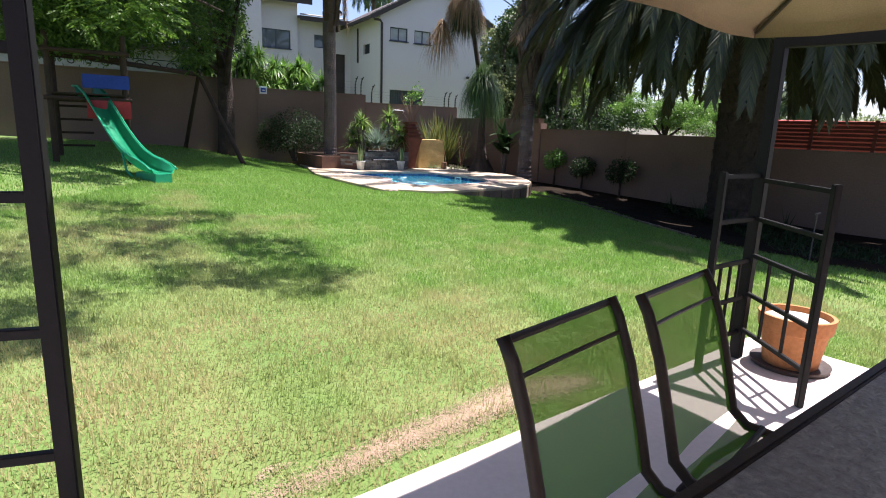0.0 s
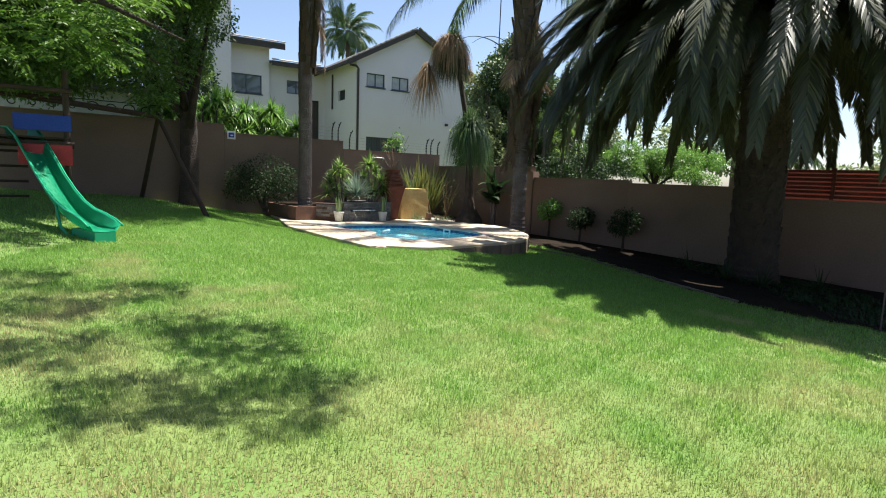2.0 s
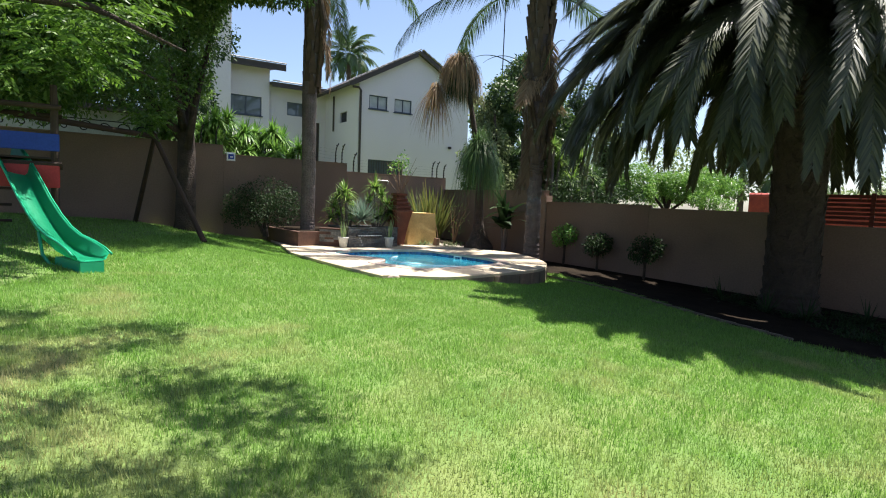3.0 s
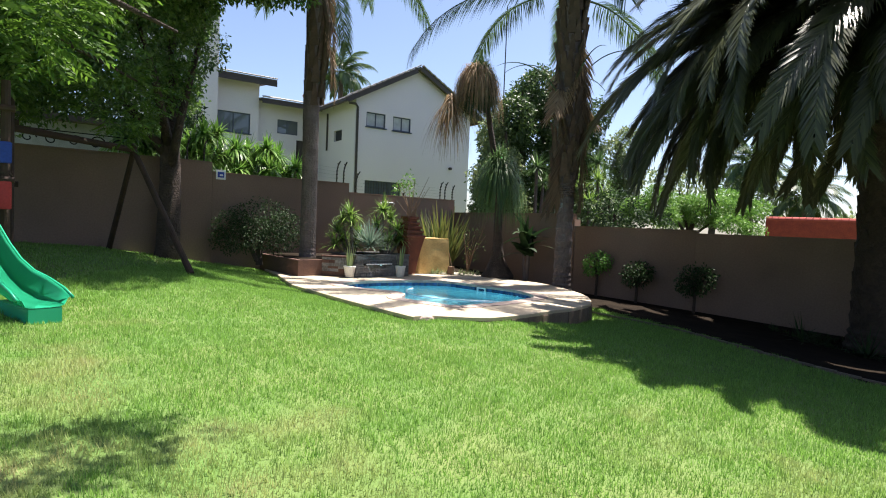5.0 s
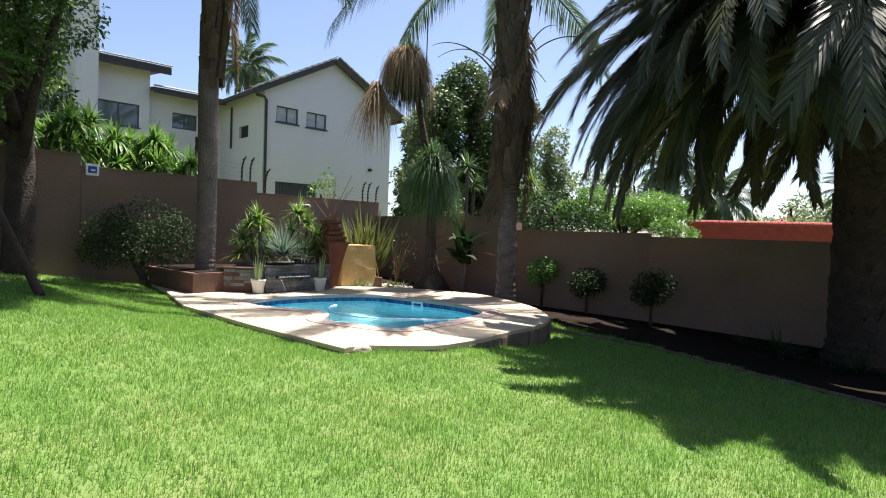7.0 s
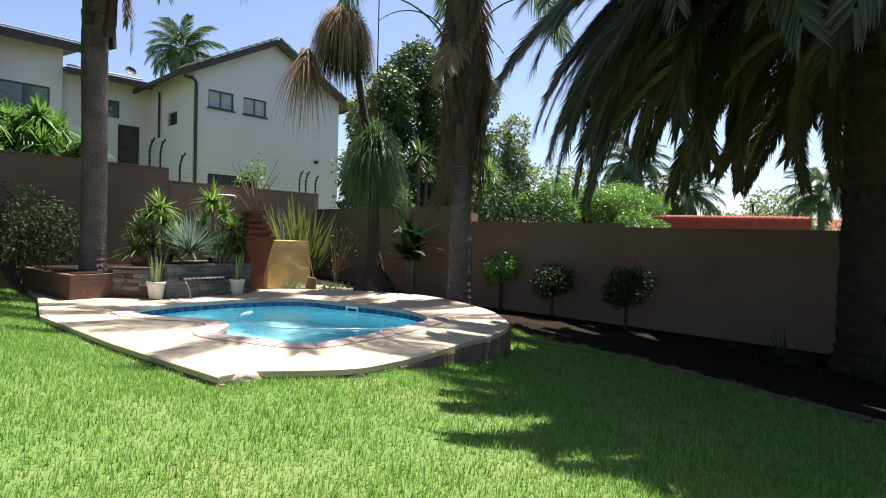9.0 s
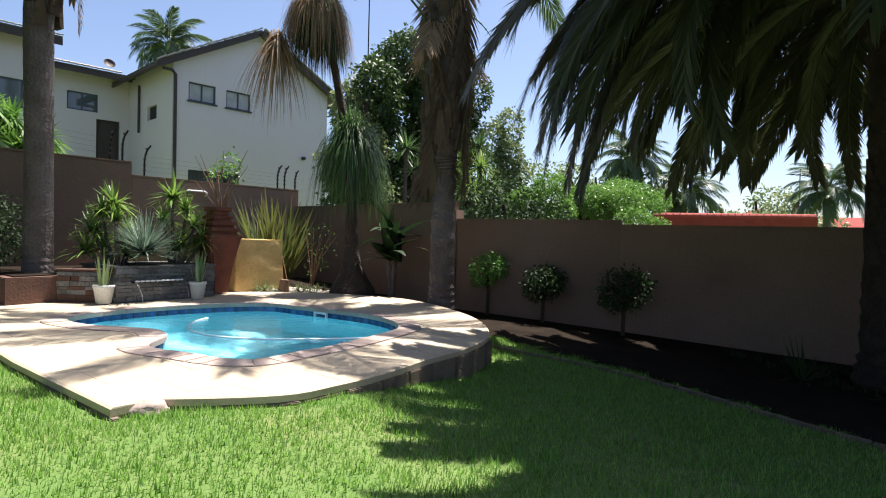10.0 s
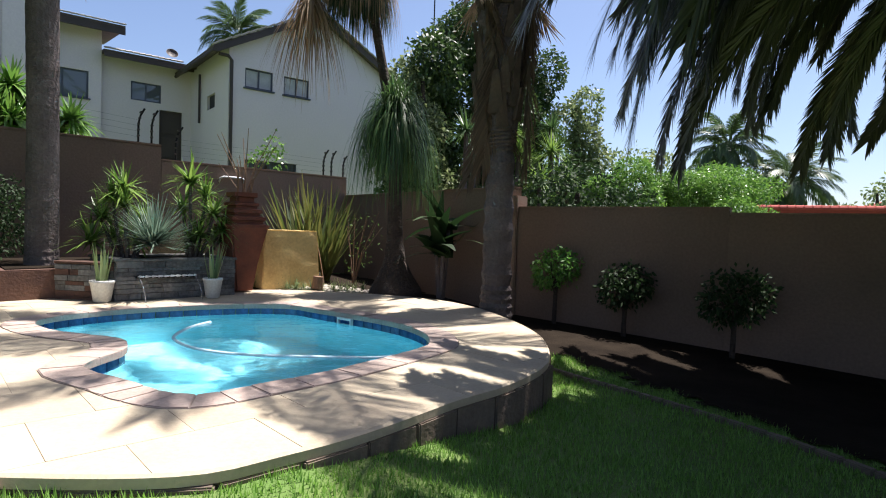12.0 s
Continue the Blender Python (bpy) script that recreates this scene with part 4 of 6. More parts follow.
snake_pot((-2.62, 17.86, DECK), 0, 1.0, "snake plant in a white pot on the paving")
snake_pot((-1.42, 18.42, DECK), 50, 0.92, "snake plant in a grey-white pot at the planter's corner")

# urn, cane bundle, stone block
urn = thing("urn", "tall tapering rust-red clay urn with a stepped neck", "urn", at=Matrix.Translation((-1.2, 19.28, 0.2)))
prof = [(0.145, 0), (0.155, 0.02), (0.205, 0.4), (0.265, 0.72), (0.315, 0.95), (0.325, 0.97), (0.325, 1.01), (0.25, 1.03), (0.25, 1.07), (0.28, 1.08), (0.28, 1.13), (0.21, 1.15), (0.21, 1.18), (0.24, 1.19), (0.24, 1.24), (0.175, 1.26), (0.175, 1.29), (0.2, 1.30), (0.2, 1.34), (0.15, 1.36), (0.15, 1.42), (0.19, 1.44), (0.19, 1.50), (0.14, 1.50), (0.13, 1.2)]
bm = lathe(bmesh.new(), [(r * 1.34, z) for r, z in prof], 4)
bmesh.ops.bevel(bm, geom=[e for e in bm.edges if abs(e.verts[0].co.z - e.verts[1].co.z) > 0.05], offset=0.03, segments=3, affect="EDGES")
part("urn_body", bm, URN, urn, at=Matrix.Rotation(radians(80), 4, "Z"))
rr = random.Random(12)
canes = thing("cane_bundle", "bundle of dry brown canes standing in the urn", "canes", at=Matrix.Translation((-1.2, 19.28, 1.35)))
for k in range(13):
    a, s = rr.uniform(0, 6.28), rr.uniform(0.1, 0.75)
    h = rr.uniform(0.8, 1.45)
    part("cane", tube(bmesh.new(), [(0.05 * math.cos(a), 0.05 * math.sin(a), -0.1), (0.2 * s * math.cos(a) + 0.03, 0.3 * s * math.sin(a), h * 0.5), (0.75 * s * math.cos(a), 0.7 * s * math.sin(a), h)], [0.011, 0.009, 0.005], 5), STICK, canes)
bm = box(bmesh.new(), -0.5, 0.5, -0.45, 0.45, 0, 0.96)
bmesh.ops.subdivide_edges(bm, edges=bm.edges[:], cuts=7, use_grid_fill=True)
for v in bm.verts:
    z = v.co.z / 0.96
    v.co.x *= 1.0 - 0.09 * z
    v.co.y *= 1.0 - 0.09 * z
    nz = noise.noise_vector(v.co * 3.0) * 0.012
    v.co += nz + (noise.noise_vector(v.co * 13) * 0.004)
bmesh.ops.bevel(bm, geom=[e for e in bm.edges if e.is_manifold and e.calc_face_angle(0) > 1.0], offset=0.015, segments=2, affect="EDGES")
solid("stone_block", bm, SAND, "ochre sandstone block with weathered tapering sides", "stone block", at=pose(-0.68, 20.15, 0.18, 0, 0, 28))
solid("leaning_cane", tube(bmesh.new(), [(0.05, 20.0, 0.22), (-0.02, 20.12, 0.6), (-0.12, 20.3, 1.05)], 0.009, 6), STICK, "thin pale cane leaning by the stone block", "cane")
tw = thing("twig_shrub", "thin twiggy shrub with small leaves before the wall", "shrub")
for k in range(9):
    a = 0.7 * k
    part("twig", tube(bmesh.new(), [(0.55, 20.7, 0.1), (0.6 + 0.12 * math.cos(a), 20.7 + 0.1 * math.sin(a), 0.75), (0.72 + 0.34 * math.cos(a), 20.72 + 0.25 * math.sin(a), 1.25 + 0.09 * (k % 5))], [0.012, 0.009, 0.004], 5), STICK, tw)
leafy_at = [(0.62, 20.7, 0.6, 0.28, 0.25, 0.3), (0.72, 20.7, 1.1, 0.36, 0.3, 0.45)]
bm = tube(bmesh.new(), [(0, 0, 0), (0.02, 0, 0.2)], [0.1, 0.085], 12)
solid("wood_stump", bm, STICK, "small brown stump on the pebbles", "stump", at=Matrix.Translation((-0.05, 19.62, 0.2)))
g = np.random.default_rng(9)
n = 420
cx, cy = g.uniform(-0.9, 1.0, n), 0
cy = 19.55 + g.uniform(0, 0.65, n) - 0.12 * cx
bm = bmesh.new()
for k in range(n):
    r = g.uniform(0.02, 0.05)
    bmesh.ops.create_icosphere(bm, subdivisions=1, radius=1, matrix=Matrix.Translation((cx[k], cy[k], float(ground(cx[k], cy[k])) + r * 0.35 + 0.03)) @ Matrix.Rotation(g.uniform(0, 3), 4, "Z") @ Matrix.Diagonal((r * 1.3, r, r * 0.6, 1)))
solid("pebbles", bm, PALEPEBBLE, "pale river pebbles strewn behind the pool", "pebbles", "stuff", smooth=True)

# ---- patio things ----
PM = Matrix(((E1.x, E2.x, 0, 0), (E1.y, E2.y, 0, 0), (0, 0, 1, 0), (0, 0, 0, 1)))


def gate_panel(name, x0, y0, x1, y1, top, rails, uprights, label, group, z0=0.03, post=0.02):
    """A steel gate leaf between two points: two stiles, rails and thin uprights between some of the rails."""
    a, b = Vector((x0, y0, 0)), Vector((x1, y1, 0))
    w = (b - a).length
    m = Matrix.Translation(a) @ Matrix.Rotation(math.atan2((b - a).y, (b - a).x), 4, "Z")
    t = thing(name, label, "gate", at=m, group=group)
    for x in (0, w):
        part("stile", box(bmesh.new(), x - post, x + post, -post, post, 0.0, top, bevel=0.004), STEEL, t)
    for z in rails:
        part("rail", box(bmesh.new(), post, w - post, -0.012, 0.012, z - 0.014, z + 0.014, bevel=0.003), STEEL, t)
    for k in range(uprights):
        x = w * (k + 1) / (uprights + 1)
        part("bar", box(bmesh.new(), x - 0.008, x + 0.008, -0.008, 0.008, rails[0], rails[2]), STEEL, t)
    return t


RAILS = [0.2, 0.45, 0.71, 1.0, 1.29]
gate_panel("security_gate", 2.12, 3.85, 1.72, 3.55, 1.32, RAILS, 3, "folded black steel gate leaf on the patio's edge", "patio gates")
gate_panel("security_gate", 2.12, 3.85, 2.12, 3.1, 1.30, [0.22, 0.48, 0.75, 1.0, 1.26], 2, "folded black steel gate leaf on the patio's edge", "patio gates")
bm = box(bmesh.new(), -0.036, 0.036, -0.036, 0.036, 0, 2.16, bevel=0.006)
solid("gate_post", bm, STEEL, "tall black steel gate post on the patio", "post", at=Matrix.Translation((2.12, 3.85, 0)) @ PM)
gate_panel("security_gate", -1.0, 1.40, -1.75, 1.15, 2.12, [0.27, 0.62, 0.97, 1.32, 1.67, 2.02], 1, "open black steel gate leaf beside the lawn", "patio gates", post=0.024)
bm = box(bmesh.new(), 0.0, 3.2, -0.04, 0.04, 2.10, 2.18, bevel=0.004)
solid("gate_header", bm, STEEL, "black steel header rail over the gates", "rail", at=Matrix.Translation((2.12, 3.85, 0)) @ Matrix.Rotation(radians(-40), 4, "Z"))
bm = box(bmesh.new(), -0.045, 0.045, -0.045, 0.045, 0, 2.1, bevel=0.006)
solid("gate_post", bm, STEEL, "tall black steel gate post on the patio", "post", at=Matrix.Translation((4.62, 1.8, 0)) @ PM)


def chair(x, y, label, k):
    """A sling chair: its back's top edge runs along +x from (x, y); it faces away from the lawn."""
    m = Matrix.Translation((x, y, 0)) @ Matrix.Rotation(math.atan2(0.41, 0.40), 4, "Z")
    t = thing("patio_chair", label, "chair", at=m, group="chairs round the patio table")
    w = 0.56

    def rail(s):
        return [(s, 0.0, 1.0), (s, -0.035, 0.94), (s, -0.09, 0.80), (s, -0.14, 0.62), (s, -0.18, 0.46), (s, -0.24, 0.41), (s, -0.40, 0.40), (s, -0.62, 0.43), (s, -0.68, 0.41)]

    for s in (0, w):
        part("side_rail", tube(bmesh.new(), rail(s), 0.02, 10), CHAIRFRAME, t, smooth=True)
        part("front_leg", tube(bmesh.new(), [(s, -0.64, 0.42), (s, -0.66, 0.2), (s, -0.68, 0.0)], 0.017, 8), CHAIRFRAME, t, smooth=True)
        part("rear_leg", tube(bmesh.new(), [(s, -0.3, 0.42), (s, -0.12, 0.2), (s, -0.02, 0.0)], 0.017, 8), CHAIRFRAME, t, smooth=True)
    for y2, z2 in ((0.0, 0.985), (-0.64, 0.42), (-0.3, 0.42)):
        part("cross_bar", tube(bmesh.new(), [(0, y2, z2), (w, y2, z2)], 0.012, 8), CHAIRFRAME, t)

    def cloth(pts, sag):
        bm = bmesh.new()
        rows = []
        for p in pts:
            rows.append([bm.verts.new((p[0] + 0.012 + (w - 0.024) * q / 8, p[1] - sag * math.sin(math.pi * q / 8), p[2] - 0.012 * math.sin(math.pi * q / 8))) for q in range(9)])
        for r0, r1 in zip(rows, rows[1:]):
            for q in range(8):
                bm.faces.new((r0[q], r0[q + 1], r1[q + 1], r1[q]))
        return bm

    fine = []
    pr = rail(0)
    for p, q in zip(pr, pr[1:]):
        fine += [tuple(Vector(p).lerp(Vector(q), f)) for f in (0, 0.5)]
    part("back_sling", cloth(fine[:9], -0.02), SLING, t, "see-through green woven mesh", smooth=True)
    part("seat_sling", cloth(fine[9:-1], 0.0), SLING, t, "see-through green woven mesh", smooth=True)
    part("sling_hem", tube(bmesh.new(), [(0.01, -0.052, 0.9), (w / 2, -0.03, 0.885), (w - 0.01, -0.052, 0.9)], 0.007, 6), CHAIRFRAME, t)
    return t


chair(0.165, 1.40, "bronze tube chair with green mesh sling, at the table", 0)
chair(0.67, 1.85, "bronze tube chair with green mesh sling, at the table", 1)
TB = PM @ Matrix.Translation((1.95, 0.12, 0))
table = thing("patio_table", "patio table with mottled glass top and dark rim", "table", at=TB)
part("tabletop", box(bmesh.new(), -0.95, 0.75, -0.55, 0.42, 0.712, 0.722, bevel=0.003), TABLE, table, "mottled textured glass")
bm = bmesh.new()
for a in ((-0.99, 0.79, 0.42, 0.46), (-0.99, 0.79, -0.59, -0.55), (-0.99, -0.95, -0.55, 0.42), (0.75, 0.79, -0.55, 0.42)):
    box(bm, *a, 0.695, 0.73, bevel=0.008)
part("rim", bm, CHAIRFRAME, table)
for x in (-0.9, 0.7):
    for y in (-0.5, 0.37):
        part("leg", tube(bmesh.new(), [(x, y, 0.7), (x * 1.02, y * 1.03, 0)], 0.02, 8), CHAIRFRAME, table)
pot = thing("flowerpot", "terracotta flowerpot with pale gravel on the patio", "flowerpot", at=Matrix.Translation((2.44, 3.74, 0.0)))
part("pot_body", lathe(bmesh.new(), [(0.16, 0), (0.17, 0.01), (0.205, 0.26), (0.225, 0.27), (0.235, 0.36), (0.235, 0.37), (0.21, 0.37), (0.2, 0.3)], 32), TERRA, pot, smooth=False)
part("gravel", lathe(bmesh.new(), [(0.2, 0.33), (0.15, 0.345), (0.01, 0.35)], 24), PALEPEBBLE, pot, "pale gravel filling")
part("saucer", lathe(bmesh.new(), [(0.2, 0.0), (0.24, 0.0), (0.25, 0.03), (0.2, 0.02)], 28), FASCIA, pot, "dark saucer")

# square parasol over the table
UM = PM @ Matrix.Translation((2.15, 0.12, 0))
par = thing("parasol", "cream canvas parasol with dark hem over the table", "parasol", at=UM)
S, ZE, ZT = 1.72, 2.2, 2.85
bm = bmesh.new()
N = 10
apex = bm.verts.new((0, 0, ZT))
cor = [(-S, -S), (S, -S), (S, S), (-S, S)]
for i in range(4):
    a, b = Vector((*cor[i], 0)), Vector((*cor[(i + 1) % 4], 0))
    rows = [[apex]]
    for r in range(1, 7):
        f = r / 6
        row = []
        for k in range(N + 1):
            e = a.lerp(b, k / N)
            sag = 0.07 * math.sin(math.pi * k / N)
            row.append(bm.verts.new((e.x * f * (1 - sag * f), e.y * f * (1 - sag * f), ZT + (ZE - ZT) * f - 0.03 * math.sin(math.pi * f) + 0.02 * sag)))
        rows.append(row)
    for r in range(1, 6):
        for k in range(N):
            bm.faces.new((rows[r][k], rows[r][k + 1], rows[r + 1][k + 1], rows[r + 1][k]))
    for k in range(N):
        bm.faces.new((apex, rows[1][k + 1], rows[1][k]))
    lip = [bm.verts.new(v.co + Vector((0, 0, -0.05 - 0.035 * abs(math.sin(math.pi * 3 * k / N))))) for k, v in enumerate(rows[6])]
    for k in range(N):
        bm.faces.new((rows[6][k], rows[6][k + 1], lip[k + 1], lip[k]))
part("canopy", bm, CREAM, par, smooth=True)
for i in range(4):
    part("rib", tube(bmesh.new(), [(0, 0, ZT - 0.05), (cor[i][0] * 0.99, cor[i][1] * 0.99, ZE - 0.02)], 0.012, 6), CHAIRFRAME, par)
part("pole", tube(bmesh.new(), [(0, 0, 0), (0, 0, ZT + 0.06)], 0.024, 12), CHAIRFRAME, par)
part("base", lathe(bmesh.new(), [(0.26, 0), (0.27, 0.03), (0.2, 0.07), (0.05, 0.1), (0.04, 0.3)], 24), FASCIA, par)

# ---- palms ----
def frond_mesh(name, length, a0, a1, leaf, pairs, material, seed, start=0.1, wide=0.035, hang=0.35, vee=0.25, lie=1.0, late=1.15):
    """A feather frond along +x: its stalk leaves at a0 degrees and bends to a1, with leaflets on both sides."""
    g = np.random.default_rng(seed)
    n = 28
    s = np.linspace(0, 1, n)
    ang = np.radians(a0 + (a1 - a0) * s ** late)
    step = length / (n - 1)
    x = np.concatenate([[0], np.cumsum(np.cos(ang[:-1]) * step)])
    z = np.concatenate([[0], np.cumsum(np.sin(ang[:-1]) * step)])
    V, F = [], []
    # stalk: a flat three-sided bar
    w = 0.032 * (1 - 0.85 * s) * (length / 4) ** 0.5 + 0.004
    ring = np.stack([np.stack([x, -w, z], 1), np.stack([x, w, z], 1), np.stack([x, 0 * x, z - w * 1.3], 1)], 1)
    V.append(ring.reshape(-1, 3))
    for i in range(n - 1):
        for k in range(3):
            F.append([3 * i + k, 3 * i + (k + 1) % 3, 3 * i + 3 + (k + 1) % 3, 3 * i + 3 + k])
    t = np.repeat(np.linspace(start, 0.995, pairs), 2) + g.normal(size=2 * pairs) * 0.003
    t = t.clip(start, 1)
    sd = np.tile([1.0, -1.0], pairs)
    p = np.stack([np.interp(t, s, x), 0 * t, np.interp(t, s, z)], 1)
    a = np.interp(t, s, ang)
    tan = np.stack([np.cos(a), 0 * a, np.sin(a)], 1)
    nor = np.stack([-np.sin(a), 0 * a, np.cos(a)], 1)
    f = (0.5 + 0.75 * t) * lie
    way = unit(tan * f[:, None] + np.array([0, 1.0, 0]) * (sd * 0.9)[:, None] + nor * (vee + g.normal(size=len(t)) * 0.16)[:, None] + g.normal(size=(len(t), 3)) * 0.09)
    ln = leaf * (0.35 + 0.65 * np.sin(np.pi * (0.12 + 0.80 * t) ** 0.9)) * g.uniform(0.85, 1.1, len(t))
    up = np.array([0, 0, 1.0])
    side = unit(np.cross(way, nor + 0.001))
    rows = []
    for k, q in enumerate((0.0, 0.4, 0.75, 1.0)):
        c = p + way * (ln * q)[:, None] - up * (ln * hang * q * q)[:, None]
        ww = (wide * (0.6, 1.0, 0.75, 0.06)[k] / 2)
        rows.append(np.stack([c - side * ww, c + side * ww], 1))
    lv = np.stack(rows, 1).reshape(-1, 3)
    off = 3 * n
    o = (np.arange(len(t)) * 8)[:, None, None] + off
    q = np.array([[2 * k, 2 * k + 1, 2 * k + 3, 2 * k + 2] for k in range(3)])[None]
    V.append(lv)
    faces = np.concatenate([np.array(F), (o + q).reshape(-1, 4)])
    return loop_mesh(name, np.concatenate(V), faces, material)


def crown(parent, top, meshes, count, lift0, lift1, seed, name="frond", scale=(0.9, 1.08), roll=14, r0=0.15, power=0.9):
    """Fronds round a palm's top, from upright in the middle (lift0) to hanging (lift1)."""
    rr = random.Random(seed)
    for i in range(count):
        f = (i + 0.5) / count
        az = i * 137.508 + rr.uniform(-9, 9)
        el = lift0 + (lift1 - lift0) * f ** power + rr.uniform(-6, 6)
        k = rr.uniform(*scale)
        m = Matrix.Translation(top) @ Matrix.Rotation(radians(az), 4, "Z") @ Matrix.Translation((r0, 0, -0.5 * f)) @ Matrix.Rotation(radians(-el), 4, "Y") @ Matrix.Rotation(radians(rr.uniform(-roll, roll)), 4, "X") @ Matrix.Scale(k, 4)
        part(name, meshes[min(int(f * len(meshes)), len(meshes) - 1)], None, parent, at=m)


def ringed_trunk(pts, radii, rings, n=16, rough=0.012, seed=0):
    """A palm trunk with leaf-scar rings."""
    g = random.Random(seed)
    out, rad = [], []
    for k in range(rings + 1):
        f = k / rings * (len(pts) - 1)
        i = min(int(f), len(pts) - 2)
        t = f - i
        out.append(Vector(pts[i]).lerp(Vector(pts[i + 1]), t))
        rad.append(radii[i] + (radii[i + 1] - radii[i]) * t + (rough if k % 2 else -rough) + g.uniform(-rough, rough) * 0.5)
    return tube(bmesh.new(), out, rad, n)


def boots(parent, x, y, z0, z1, r, count, seed, size=0.3, flare=24, material=None):
    """Old leaf bases clasping a palm trunk."""
    rr = random.Random(seed)
    bm = box(bmesh.new(), -0.09, 0.09, -0.02, 0.03, 0, size)
    for v in bm.verts:
        if v.co.z > size * 0.5:
            v.co.x *= 0.35
            v.co.y += 0.015
    me = done("leaf_base", bm, material or BOOT)
    for k in range(count):
        z = z0 + (z1 - z0) * k / count
        a = k * 137.5 + rr.uniform(-12, 12)
        part("leaf_base", me, BOOT, parent, at=Matrix.Translation((x, y, z)) @ Matrix.Rotation(radians(a), 4, "Z") @ Matrix.Translation((0, -r, 0)) @ Matrix.Rotation(radians(rr.uniform(0.3, 1) * flare), 4, "X") @ Matrix.Scale(rr.uniform(0.8, 1.3), 4))


# the great date palm
bigpalm = thing("date_palm", "huge date palm with a thick dark trunk and drooping fronds", "palm tree")
BX, BY = 6.5, 13.0
bz = float(ground(BX, BY))
part("trunk", ringed_trunk([(BX, BY, bz - 0.2), (BX, BY, bz + 0.4), (BX, BY, 2.0), (BX, BY, 3.6), (BX, BY, 4.5)], [0.6, 0.47, 0.44, 0.5, 0.6], 40, 22, 0.02), DARKBARK, bigpalm)
boots(bigpalm, BX, BY, 0.2, 4.2, 0.43, 280, 3, 0.2, 16, DARKBARK)
fm = [frond_mesh("frond_young", 3.6, 10, -56, 0.46, 260, PALM, 21, 0.1, 0.023, 0.15, 0.12, lie=1.5, late=1.15),
      frond_mesh("frond_mid", 4.7, 12, -74, 0.48, 320, PALM, 22, 0.1, 0.023, 0.18, 0.1, lie=1.6, late=1.15),
      frond_mesh("frond_old", 5.3, 12, -80, 0.5, 340, PALM, 23, 0.1, 0.023, 0.2, 0.1, lie=1.6, late=1.15),
      frond_mesh("frond_low", 5.1, 12, -84, 0.5, 340, PALM, 24, 0.1, 0.023, 0.2, 0.1, lie=1.6, late=1.15)]
crown(bigpalm, (BX - 0.1, BY - 0.3, 5.05), fm, 340, 46, -4, 5, roll=24, r0=0.4, scale=(0.8, 1.05), power=0.62)

# queen palm by the pool
queen = thing("queen_palm", "queen palm with ringed trunk and old leaf bases", "palm tree")
QX, QY = 2.42, 17.6
part("trunk", ringed_trunk([(QX, QY, -0.2), (QX, QY, 0.5), (QX, QY, 2.3), (QX - 0.03, QY, 2.6), (QX - 0.08, QY, 4.5), (QX - 0.1, QY, 7.0)], [0.25, 0.2, 0.185, 0.25, 0.31, 0.24], 60, 18, 0.012), BARK, queen)
boots(queen, QX - 0.05, QY, 2.6, 7.0, 0.28, 130, 4, 0.45, 14)
qm = [frond_mesh("frond_queen", 3.5, 14, -46, 0.5, 150, FEATHER, 31, 0.2, 0.017, 0.75, 0.15),
      frond_mesh("frond_queen_low", 3.9, 16, -66, 0.55, 160, FEATHER, 32, 0.2, 0.017, 0.8, 0.15)]
crown(queen, (QX - 0.1, QY, 7.4), qm, 18, 72, -8, 9, roll=15)
qd = [frond_mesh("frond_hanging", 2.3, -60, -95, 0.5, 60, DEADPALM, 33, 0.25, 0.03, 0.5)]
crown(queen, (QX - 0.08, QY, 6.6), qd, 6, -25, -40, 10, "dry_frond", r0=0.25)
qh = [frond_mesh("husk", 1.7, -72, -95, 0.34, 55, HUSK, 37, 0.1, 0.022, 0.9, 0.1, lie=1.4)]
for k, z in enumerate((4.1, 4.7, 5.3, 6.0)):
    crown(queen, (QX - 0.06, QY, z), qh, 5, -8, -16, 17 + 5 * k, "hanging_husk", r0=0.24, scale=(0.55, 1.2))
qs = [frond_mesh("bare_stalk", 2.0, 40, -50, 0.04, 6, FEATHER, 34, 0.5)]
crown(queen, (QX - 0.06, QY, 5.0), qs, 5, 25, 10, 11, "bare_stalk", r0=0.2)

# tall palm before the left wall
tall = thing("tall_palm", "tall palm with a smooth grey trunk and hanging dry sheaths", "palm tree")
TX, TY = -3.74, 18.78
part("trunk", ringed_trunk([(TX, TY, 0.1), (TX, TY, 0.8), (TX, TY, 2.6), (TX - 0.02, TY, 4.4), (TX + 0.05, TY, 6.4), (TX + 0.08, TY, 8.4)], [0.24, 0.2, 0.19, 0.2, 0.23, 0.2], 70, 18, 0.0025), BARK, tall)
boots(tall, TX + 0.05, TY, 4.3, 8.4, 0.21, 60, 6, 0.5, 8)
td = [frond_mesh("frond_hanging", 1.7, -70, -95, 0.22, 40, DEADPALM, 35, 0.15, 0.04, 0.5)]
for k, (dx, z) in enumerate(((0.22, 6.4), (0.27, 6.0), (0.24, 7.1), (0.2, 7.9))):
    part("dry_frond", td[0], None, tall, at=Matrix.Translation((TX + dx, TY - 0.1, z)) @ Matrix.Rotation(radians(-20 + 25 * k), 4, "Z"))
part("sheath", tube(bmesh.new(), [(TX + 0.12, TY - 0.12, 7.4), (TX + 0.36, TY - 0.15, 6.3), (TX + 0.30, TY - 0.16, 5.2), (TX + 0.22, TY - 0.17, 4.6)], [0.04, 0.1, 0.08, 0.02], 8), BOOT, tall)
crown(tall, (TX + 0.08, TY, 8.5), qm, 20, 75, -5, 12)

# ponytail palm with a swollen foot
pony = thing("ponytail_palm", "ponytail palm with swollen foot and two leafy heads", "palm tree")
